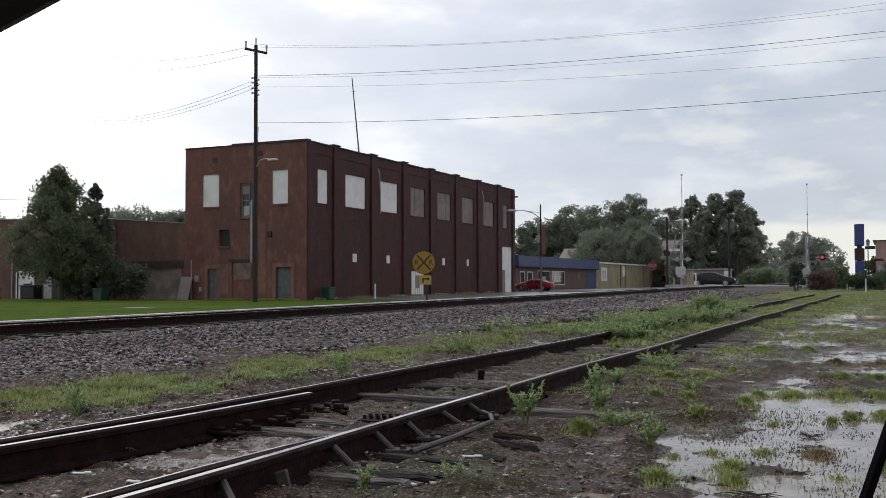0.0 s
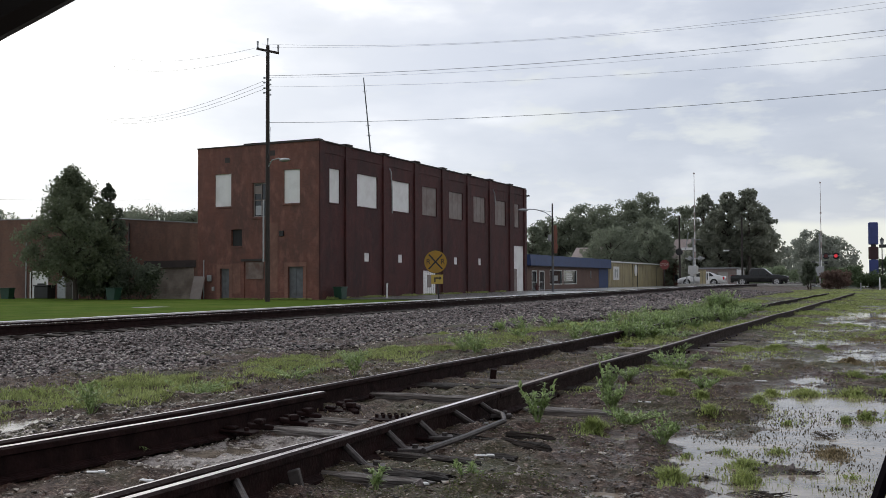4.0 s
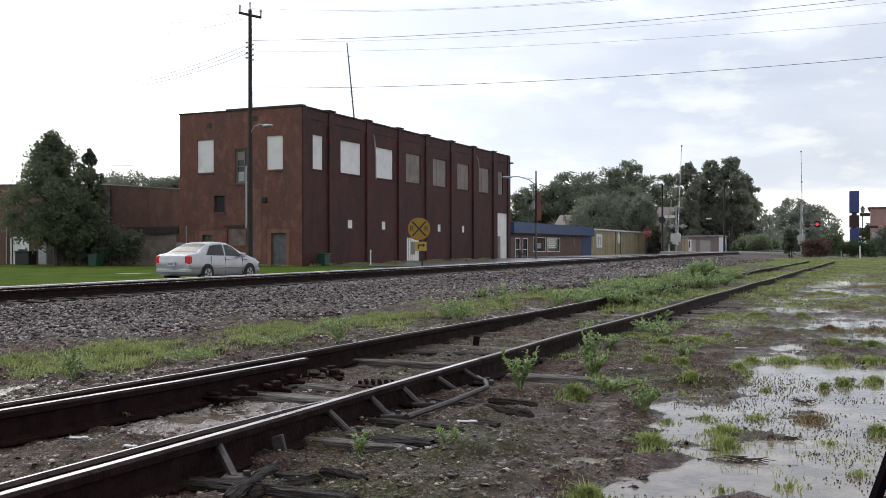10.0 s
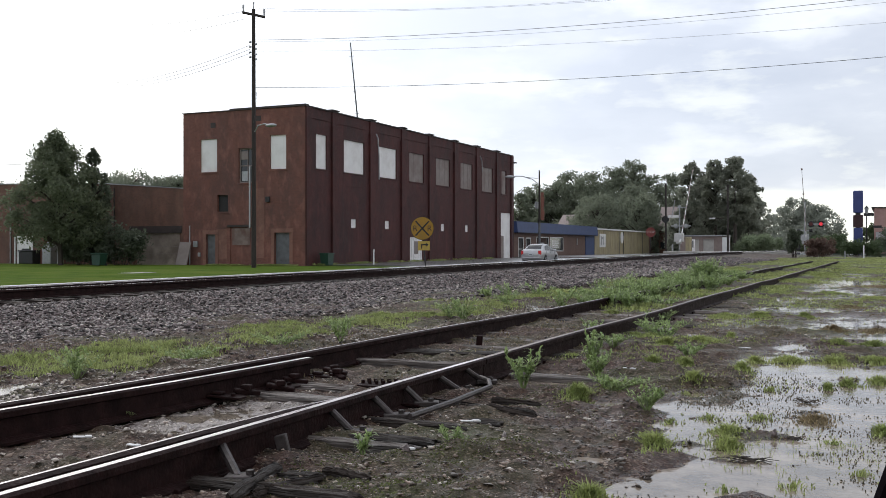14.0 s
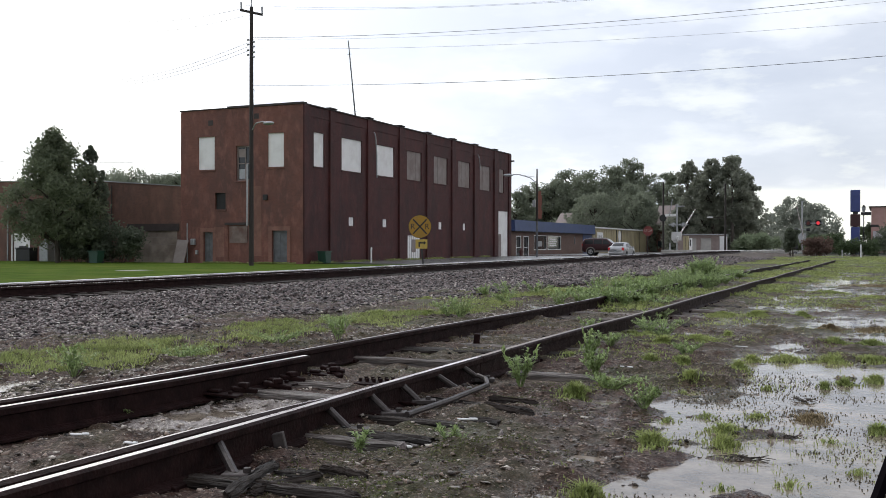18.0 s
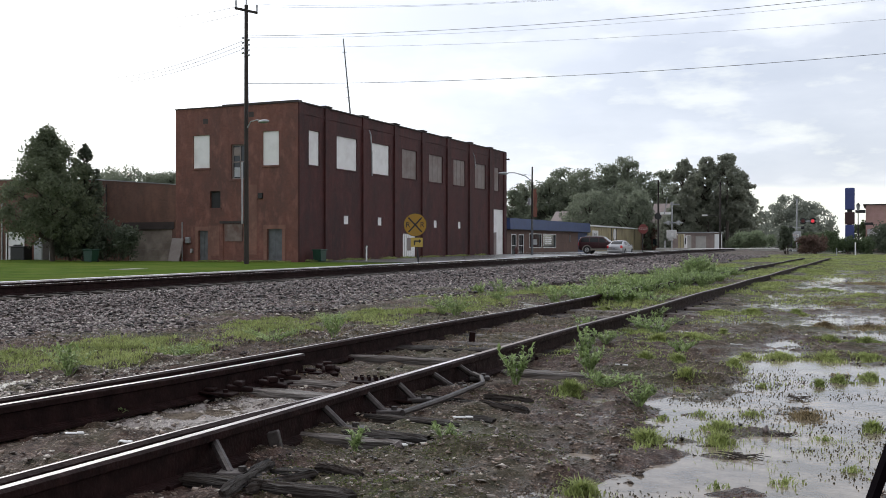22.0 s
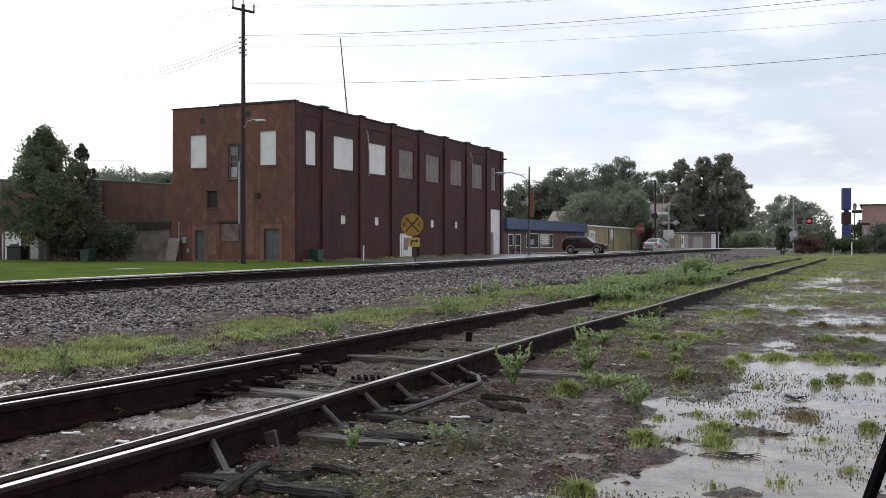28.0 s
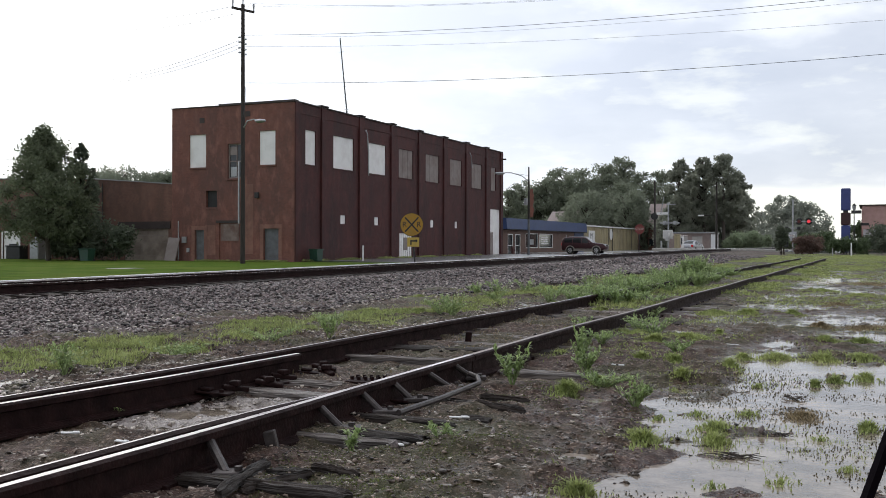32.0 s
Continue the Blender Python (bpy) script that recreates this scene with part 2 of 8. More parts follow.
# ---- ground: x is across the tracks, y along them ----
PUDDLES = (  # x, y, half sizes, depth
    (-0.85, 3.55, 0.16, 0.3, 0.040), (-1.35, 6.6, 0.2, 0.5, 0.022),
    (-0.81, 9.79, 0.24, 1.09, 0.058), (-0.67, 7.47, 0.22, 0.89, 0.058), (-0.17, 6.32, 0.21, 0.61, 0.058), (-0.75, 6.30, 0.22, 0.34, 0.058), (-1.15, 5.89, 0.18, 0.17, 0.058), (-0.57, 4.27, 0.23, 0.32, 0.058), (-0.68, 3.91, 0.14, 0.19, 0.058), (-0.26, 4.64, 0.22, 0.54, 0.058), (-0.20, 11.12, 0.32, 0.43, 0.058), (-0.55, 13.00, 0.37, 0.49, 0.058), (-0.92, 28.73, 0.40, 1.3, 0.045), (-0.13, 4.15, 0.18, 0.31, 0.058), (-0.35, 8.22, 0.35, 0.31, 0.058),
    (0.35, 4.2, 0.5, 1.2, 0.045), (0.5, 8.6, 0.5, 1.2, 0.05), (0.3, 6.2, 0.35, 1.0, 0.05),
    (-1.0, 34, 0.4, 5.0, 0.04), (-1.7, 56, 0.7, 4, 0.04), (-1.3, 26, 0.4, 2.5, 0.045), (-6.2, 13.3, 0.45, 0.9, 0.10), (-6.9, 23, 0.75, 2.2, 0.11),
    (-6.4, 33, 0.8, 4.0, 0.11), (-3.42, 4.55, 0.34, 0.75, 0.03), (-5.4, 4.9, 0.4, 0.5, 0.05), (0.9, 40, 0.8, 3, 0.035))
WATER_Z = -0.021


def rise(y):
    """The main line climbs a little towards the crossing."""
    return np.clip((np.asarray(y, float) - 12) * 0.0033, 0, 0.27)


def base_z(x, y):
    """The lie of the land, without roughness."""
    x, y = np.asarray(x, float), np.asarray(y, float)
    r = rise(y)
    cross = np.clip(1 - np.abs(y - 107.0) / 9.0, 0, 1)
    far = np.clip((y - 60) / 45, 0, 1)
    low = -0.33 + 0.17 * far
    z = np.interp(x, [-400, -23, -19, -16.3, -12.6, -11.9, -9.6, -7.3, 400], [-1, -1, -0.9, 0.015, 0.015, 0.035, 0.0, 0, 0])
    k = np.interp(x, [-400, -20.9, -18.6, -16.6], [0, 0, 0.25, 1])
    z = np.where(x < -16.6, low * (1 - k) + 0.015 * k, z)
    bed = np.interp(x, [-400, -21, -16.4, -12, -8, 400], [0, 0, 1, 1, 0.2, 0])
    z = z + r * bed
    ramp = np.interp(x, [-400, -30, -18, -10, -4, 400], [0, 0, 1, 1, 0.6, 0.3])
    z = z + cross * ramp * np.maximum(0, 0.42 - z)
    return z


def ground_z(x, y):
    x, y = np.asarray(x, float), np.asarray(y, float)
    z = base_z(x, y)
    yard = np.clip((x + 9.5) / 1.5, 0, 1) * np.clip((70 - y) / 20, 0, 1)
    z = z + yard * (0.020 * soft_noise(x, y, 1.3, 3) + 0.031 * soft_noise(x, y, 4.5, 4) + 0.032 * soft_noise(x, y, 13, 5) + 0.013 * soft_noise(x, y, 29, 6) * np.clip((20 - y) / 8, 0, 1) + 0.008 * soft_noise(x, y, 48, 15) - 0.002)
    # the far yard lies a little lower and holds water
    z = z - 0.029 * np.clip((y - 9) / 6, 0, 1) * np.clip((x + 2.3) / 0.7, 0, 1) * np.clip((44 - y) / 22, 0.25, 1)
    uneven = 0.78 * (1 + 0.35 * soft_noise(x, y, 3.2, 16))
    for px, py, a, b, d in PUDDLES:
        q = ((x - px) / a) ** 2 + ((y - py) / b) ** 2
        z = z - d * uneven * np.exp(-q * 0.9)
    z = z + 0.020 * np.exp(-((x + 1.65) / 0.5) ** 2) * np.clip((9 - y) / 2, 0, 1)
    z = z - 0.020 * np.clip((x + 1.35) / 0.45, 0, 1) * np.clip((9 - y) / 2, 0, 1)
    # mud heaped between the rails of the switch
    z = z + 0.035 * np.exp(-((x + 3.28) / 0.42) ** 4) * np.clip((4.2 - y) / 0.4, 0, 1)
    # the bed of the old siding lies level with its ties
    bed = np.clip(1 - np.abs(x + 3.2) / 1.1, 0, 1) * np.clip((70 - y) / 20, 0, 1)
    z = z + 0.010 * np.clip(bed * 3, 0, 1)
    return z


def spaced(stops):
    """Grid lines: from, to, step."""
    out = []
    for a, b, s in stops:
        out += list(np.arange(a, b - s * 0.5, s))
    return np.array(out + [stops[-1][1]])


def wet_ground_mat():
    m = make_mat("wet_gravelly_earth", (0.092, 0.043, 0.029), (0.013, 0.0062, 0.0045), 16.0, 0.85, 1.0, 90, rough2=0.45, stain=(0.044, 0.047, 0.013), stain_scale=0.8, spec=0.3)
    nt = m.node_tree
    n, l = nt.nodes, nt.links
    b = n["Principled BSDF"]
    old = b.inputs["Base Color"].links[0].from_socket
    tc = n.new("ShaderNodeTexCoord")
    vo = n.new("ShaderNodeTexVoronoi")
    vo.inputs["Scale"].default_value = 95
    l.new(tc.outputs["Object"], vo.inputs["Vector"])
    cr = n.new("ShaderNodeValToRGB")
    cr.color_ramp.elements[0].position, cr.color_ramp.elements[0].color = 0.80, (0, 0, 0, 1)
    cr.color_ramp.elements[1].position, cr.color_ramp.elements[1].color = 0.98, (0.15, 0.115, 0.09, 1)
    sep = n.new("ShaderNodeSeparateColor")
    l.new(vo.outputs["Color"], sep.inputs[0])
    l.new(sep.outputs[0], cr.inputs[0])
    ad = n.new("ShaderNodeVectorMath")
    l.new(old, ad.inputs[0])
    l.new(cr.outputs[0], ad.inputs[1])
    # lawn beyond the street, weedy grass along the yard
    sx = n.new("ShaderNodeSeparateXYZ")
    l.new(tc.outputs["Object"], sx.inputs[0])
    lawn = n.new("ShaderNodeMapRange")
    lawn.inputs["From Min"].default_value, lawn.inputs["From Max"].default_value = -26.4, -27.0
    l.new(sx.outputs[0], lawn.inputs["Value"])
    ns = n.new("ShaderNodeTexNoise")
    ns.inputs["Scale"].default_value = 1.3
    ns.inputs["Detail"].default_value = 6
    l.new(tc.outputs["Object"], ns.inputs["Vector"])
    g = n.new("ShaderNodeValToRGB")
    g.color_ramp.elements[0].position, g.color_ramp.elements[0].color = 0.3, (0.055, 0.088, 0.014, 1)
    g.color_ramp.elements[1].position, g.color_ramp.elements[1].color = 0.7, (0.100, 0.150, 0.026, 1)
    l.new(ns.outputs["Fac"], g.inputs[0])
    weedy = n.new("ShaderNodeMapRange")
    weedy.inputs["From Min"].default_value, weedy.inputs["From Max"].default_value = 5, 26
    weedy.inputs["To Max"].default_value = 0.75
    l.new(sx.outputs[1], weedy.inputs["Value"])
    east = n.new("ShaderNodeMapRange")
    east.inputs["From Min"].default_value, east.inputs["From Max"].default_value = -8.6, -7.2
    l.new(sx.outputs[0], east.inputs["Value"])
    wm = n.new("ShaderNodeMath")
    wm.operation = "MULTIPLY"
    pat = n.new("ShaderNodeTexNoise")
    pat.inputs["Scale"].default_value = 0.55
    pat.inputs["Detail"].default_value = 7
    pat.inputs["Roughness"].default_value = 0.7
    l.new(tc.outputs["Object"], pat.inputs["Vector"])
    pr = n.new("ShaderNodeMapRange")
    pr.inputs["From Min"].default_value, pr.inputs["From Max"].default_value = 0.45, 0.62
    l.new(pat.outputs["Fac"], pr.inputs["Value"])
    pm = n.new("ShaderNodeMath")
    pm.operation = "MULTIPLY"
    l.new(weedy.outputs[0], pm.inputs[0])
    l.new(pr.outputs[0], pm.inputs[1])
    l.new(pm.outputs[0], wm.inputs[0])
    l.new(east.outputs[0], wm.inputs[1])
    mx = n.new("ShaderNodeMath")
    mx.operation = "MAXIMUM"
    l.new(lawn.outputs[0], mx.inputs[0])
    l.new(wm.outputs[0], mx.inputs[1])
    mix = n.new("ShaderNodeMix")
    mix.data_type = "RGBA"
    l.new(mx.outputs[0], mix.inputs["Factor"])
    l.new(ad.outputs[0], mix.inputs["A"])
    l.new(g.outputs[0], mix.inputs["B"])
    l.new(mix.outputs["Result"], b.inputs["Base Color"])
    # earth just above the standing water is soaked and glossy
    dry = n.new("ShaderNodeMapRange")
    dry.inputs["From Min"].default_value, dry.inputs["From Max"].default_value = WATER_Z, WATER_Z + 0.035
    dry.inputs["To Min"].default_value = 0.12
    l.new(sx.outputs[2], dry.inputs["Value"])
    yardx = n.new("ShaderNodeMapRange")
    yardx.inputs["From Min"].default_value, yardx.inputs["From Max"].default_value = -2.0, -1.5
    yardx.inputs["To Min"].default_value, yardx.inputs["To Max"].default_value = 1.0, 0.0
    l.new(sx.outputs[0], yardx.inputs["Value"])
    drier = n.new("ShaderNodeMath")
    drier.operation = "MAXIMUM"
    l.new(dry.outputs[0], drier.inputs[0])
    l.new(yardx.outputs[0], drier.inputs[1])
    b.inputs["Specular IOR Level"].default_value = 0.35
    ro = n.new("ShaderNodeMath")
    ro.operation = "MULTIPLY"
    l.new(b.inputs["Roughness"].links[0].from_socket, ro.inputs[0])
    l.new(drier.outputs[0], ro.inputs[1])
    l.new(ro.outputs[0], b.inputs["Roughness"])
    return m


GROUND = wet_ground_mat()
ASPHALT = make_mat("wet_asphalt", (0.15, 0.15, 0.152), (0.10, 0.10, 0.103), 3.0, 0.14, 0.04, 90, rough2=0.07, stain=(0.035, 0.035, 0.037), stain_scale=0.6)
CONCRETE = make_mat("weathered_concrete", (0.45, 0.43, 0.40), (0.30, 0.29, 0.27), 4.0, 0.6, 0.25, 40, rough2=0.35)
STONE = make_mat("grey_ballast_stone", (0.232, 0.185, 0.18), (0.011, 0.008, 0.008), 26.0, 0.5, 0.5, 60, island=0.97, rough2=0.3, spec=0.28)
PEBBLE = make_mat("yard_pebbles", (0.31, 0.24, 0.195), (0.040, 0.026, 0.020), 30.0, 0.35, island=0.97, rough2=0.25, spec=0.4)


def build_ground():
    xs = spaced([(-4000, -800, 800), (-800, -100, 70), (-100, -30, 3.5), (-30, -9, 0.5), (-9, 3, 0.04), (3, 8, 0.3), (8, 60, 4), (60, 800, 74), (800, 4000, 800)])
    ys = spaced([(-400, -40, 60), (-40, -4, 3.0), (-4, 1.6, 0.2), (1.6, 12, 0.045), (12, 25, 0.12), (25, 70, 0.5), (70, 140, 2), (140, 400, 26), (400, 4400, 500)])
    X, Y = np.meshgrid(xs, ys)
    Z = ground_z(X, Y)
    v = np.stack([X, Y, Z], -1).reshape(-1, 3)
    w = len(xs)
    i = np.arange(len(ys) - 1)[:, None] * w + np.arange(w - 1)[None]
    f = np.stack([i, i + 1, i + w + 1, i + w], -1).reshape(-1, 4)
    g = new("ground", raw_mesh("ground", v, f, GROUND, smooth=True))
    tagged(g, "wet gravelly yard earth with puddles, weeds and lawn beyond the street", "ground", kind="structure")


def sheet(name, xs, ys, lift, mat, label):
    X, Y = np.meshgrid(np.array(xs, float), np.array(ys, float))
    Z = base_z(X, Y) + lift
    w = len(xs)
    i = np.arange(len(ys) - 1)[:, None] * w + np.arange(w - 1)[None]
    f = np.stack([i, i + 1, i + w + 1, i + w], -1).reshape(-1, 4)
    ob = new(name, raw_mesh(name, np.stack([X, Y, Z], -1).reshape(-1, 3), f, mat, True))
    return tagged(ob, label, "road", kind="structure")


build_ground()
sheet("road", np.linspace(-26.5, -20.9, 6), np.r_[np.arange(-60, 60, 10), np.arange(60, 400, 4)], 0.03, ASPHALT, "wet grey asphalt street running along the railway")
sheet("road", np.r_[np.linspace(-120, -32, 12), np.linspace(-31.4, -3, 60), np.linspace(-2, 120, 20)], np.linspace(102.2, 111.8, 13), 0.045, ASPHALT, "wet asphalt cross street passing over the railway")

LAWN = make_mat("mown_lawn_turf", (0.095, 0.15, 0.022), (0.055, 0.095, 0.014), 1.1, 1.0, 0.8, 30, stain=(0.12, 0.15, 0.03), stain_scale=0.25, spec=0.03)
tagged(sheet("lawn", np.r_[np.linspace(-130, -60, 8), np.linspace(-56, -26.6, 12)], np.r_[np.arange(-40, 40, 10), np.arange(40, 59.3, 2)], 0.02, LAWN, "mown bright green lawn before the brick warehouse"), category="lawn")
PAVE = make_mat("wet_grey_pavement", (0.24, 0.235, 0.23), (0.16, 0.155, 0.15), 1.5, 0.42, 0.2, 40, rough2=0.22, stain=(0.11, 0.11, 0.10), stain_scale=0.4)
tagged(sheet("pavement", np.linspace(-37.28, -26.6, 8), np.arange(61.0, 102.3, 2), 0.035, PAVE, "wet grey paving beside the brick warehouse"), category="pavement")
tagged(sheet("pavement", np.linspace(-70, -26.6, 12), np.arange(111.9, 330, 4), 0.035, PAVE, "wet grey paving before the shop and sheds"), category="pavement")


def build_water():
    m = bpy.data.materials.new("puddle_water")
    m.use_nodes = True
    n, l = m.node_tree.nodes, m.node_tree.links
    b = n["Principled BSDF"]
    b.inputs["Base Color"].default_value = (0.25, 0.215, 0.18, 1)
    b.inputs["Roughness"].default_value = 0.07
    b.inputs["IOR"].default_value = 1.33
    b.inputs["Specular IOR Level"].default_value = 0.7
    tc = n.new("ShaderNodeTexCoord")
    ns = n.new("ShaderNodeTexNoise")
    ns.inputs["Scale"].default_value = 22
    ns.inputs["Detail"].default_value = 3
    l.new(tc.outputs["Object"], ns.inputs["Vector"])
    bp = n.new("ShaderNodeBump")
    bp.inputs["Strength"].default_value = 0.2
    mud = n.new("ShaderNodeTexNoise")
    mud.inputs["Scale"].default_value = 2.6
    mud.inputs["Detail"].default_value = 8
    mud.inputs["Roughness"].default_value = 0.7
    l.new(tc.outputs["Object"], mud.inputs["Vector"])
    mc = n.new("ShaderNodeValToRGB")
    mc.color_ramp.elements[0].position, mc.color_ramp.elements[0].color = 0.38, (0.105, 0.084, 0.066, 1)
    mc.color_ramp.elements[1].position, mc.color_ramp.elements[1].color = 0.62, (0.33, 0.275, 0.22, 1)
    l.new(mud.outputs["Fac"], mc.inputs[0])
    l.new(mc.outputs[0], b.inputs["Base Color"])
    bp.inputs["Distance"].default_value = 0.01
    l.new(ns.outputs["Fac"], bp.inputs["Height"])
    l.new(bp.outputs[0], b.inputs["Normal"])
    bm = boxes((-8.2, 2.2, WATER_Z - 0.1, 14, 75, WATER_Z))
    tagged(part("water", bm, m), "shallow rain puddles lying in the gravel yard", "puddle", kind="structure")


build_water()


# ---- tracks ----
RUST = make_mat("rusty_dark_steel", (0.024, 0.010, 0.0095), (0.009, 0.004, 0.004), 12, 0.75, 0.3, 60, metal=0.0, rough2=0.55, spec=0.1)
RAILTOP = make_mat("worn_wet_rail_top", (0.86, 0.80, 0.81), (0.36, 0.31, 0.31), 9, 0.2, metal=0.9, stretch=(1, 0.15, 1), rough2=0.4)
RAILMAIN = make_mat("bright_running_rail_top", (0.93, 0.91, 0.90), (0.80, 0.77, 0.76), 4, 0.16, metal=0.9, stretch=(1, 0.15, 1), rough2=0.28)
RAILDULL = make_mat("rusting_rail_top", (0.36, 0.30, 0.28), (0.14, 0.11, 0.10), 6, 0.4, metal=0.7, stretch=(1, 0.15, 1), rough2=0.55)
TIE = make_mat("weathered_wet_timber", (0.055, 0.042, 0.036), (0.006, 0.0045, 0.004), 9, 0.45, 1.0, 30, stretch=(0.2, 3, 3), vary=0.4, rough2=0.7, spec=0.2)
# paler timber: greyed weathered tops, with the wet sheen put into the colour
TIE_PALE = make_mat("weathered_sheen_timber", (0.26, 0.22, 0.20), (0.025, 0.02, 0.018), 8, 0.28, 1.0, 30, stretch=(0.2, 3, 3), vary=0.3, rough2=0.5, spec=0.4)
IRON = make_mat("grey_forged_iron", (0.085, 0.070, 0.068), (0.03, 0.025, 0.024), 14, 0.45, 0.2, 60, metal=0.4)


def rail(parent, x, ys, zf, top=RAILTOP, lab="", shine=0.021, worn=(7,)):
    """A flat-bottomed rail whose head top follows zf(y); x is the head's middle, a number or a function of y."""
    prof = ((-0.066, -0.165), (0.066, -0.165), (0.066, -0.152), (0.012, -0.135), (0.010, -0.048), (0.034, -0.038), (0.034, -0.010), (shine, 0.0), (-shine, 0.0), (-0.034, -0.010), (-0.034, -0.038), (-0.010, -0.048), (-0.012, -0.135), (-0.066, -0.152))
    bm = bmesh.new()
    rings = []
    for y in ys:
        xc, zt = (x(y) if callable(x) else x), float(zf(y))
        rings.append([bm.verts.new((xc + u, y, zt + w)) for u, w in prof])
    k = len(prof)
    for a, b in zip(rings, rings[1:]):
        for i in range(k):
            f = bm.faces.new((a[i], a[(i + 1) % k], b[(i + 1) % k], b[i]))
            f.material_index = 1 if i in worn else 0
    bm.faces.new(rings[0]), bm.faces.new(rings[-1])
    bmesh.ops.recalc_face_normals(bm, faces=bm.faces)
    return part("rail", bm, [RUST, top], parent, lab)


def tie_mesh(length, w, h, seed, ragged=2.6, mat=TIE):
    """A weathered timber: the top is split lengthwise into ridges and grooves, the ends are broken."""
    r = random.Random(seed)
    bm = bmesh.new()
    nseg, m = 13, 9
    grain = [r.uniform(-0.009, 0.002) * (2.2 if r.random() < 0.25 else 1) for _ in range(m)]
    broken = [[r.uniform(-0.035, 0.01) * ragged for _ in range(m)] for _ in range(2)]
    rings = []
    for i in range(nseg + 1):
        x = -length / 2 + length * i / nseg
        j = lambda s: r.uniform(-s, s)
        end = 0 if i == 0 else (1 if i == nseg else None)
        ring = []
        for k in range(m):
            q = k / (m - 1)
            cut = 0.0 if end is None else broken[end][k] * (-1 if end == 0 else 1) * 0.6
            edge = -0.012 if k in (0, m - 1) else 0
            ring.append(bm.verts.new((x + cut, w / 2 - w * q + j(0.004), grain[k] + edge + j(0.0035) - (0.008 if end is not None else 0))))
        ring += [bm.verts.new((x + j(0.02), -w / 2 + j(0.008), -h)), bm.verts.new((x + j(0.02), w / 2 + j(0.008), -h))]
        rings.append(ring)
    k = m + 2
    for a, b in zip(rings, rings[1:]):
        for i in range(k):
            bm.faces.new((a[i], a[(i + 1) % k], b[(i + 1) % k], b[i]))
    bm.faces.new(rings[0]), bm.faces.new(rings[-1])
    bmesh.ops.recalc_face_normals(bm, faces=bm.faces)
    return mesh_of(bm, "tie", mat)


def main_z(y):
    return 0.24 + float(rise(y))


def build_main():
    t = thing("railway_track", "main line track with shiny rails on grey ballast", "railway track", kind="structure")
    ys = list(np.arange(-30, 130, 4.0)) + [140, 170, 220, 300, 400]
    # the gauge side of each head is worn bright as well
    rail(t, -13.3, ys, main_z, RAILMAIN, "", 0.024, (7, 8, 9))
    rail(t, -14.735, ys, main_z, RAILMAIN, "", 0.024, (5, 6, 7))
    meshes = [tie_mesh(2.6, 0.23, 0.18, s) for s in range(6)]
    r = random.Random(5)
    y, k = 6.0, 0
    while k < 190:
        o = new("tie", meshes[k % 6])
        o.parent = t
        o.matrix_basis = pose(-14.02 + r.uniform(-0.03, 0.03), y, main_z(y) - 0.172, 0, 0, r.uniform(-1.2, 1.2))
        y += 0.53 if y < 75 else 0.6
        k += 1


def near_rail_x(y):
    """The stock rail swings out a little before the switch point."""
    return -2.585 + 0.006 * math.sin(y * 0.5) + float(np.interp(y, [2.3, 3.3, 4.0, 4.7, 5.6], [0.085, 0.074, 0.050, 0.020, 0]))


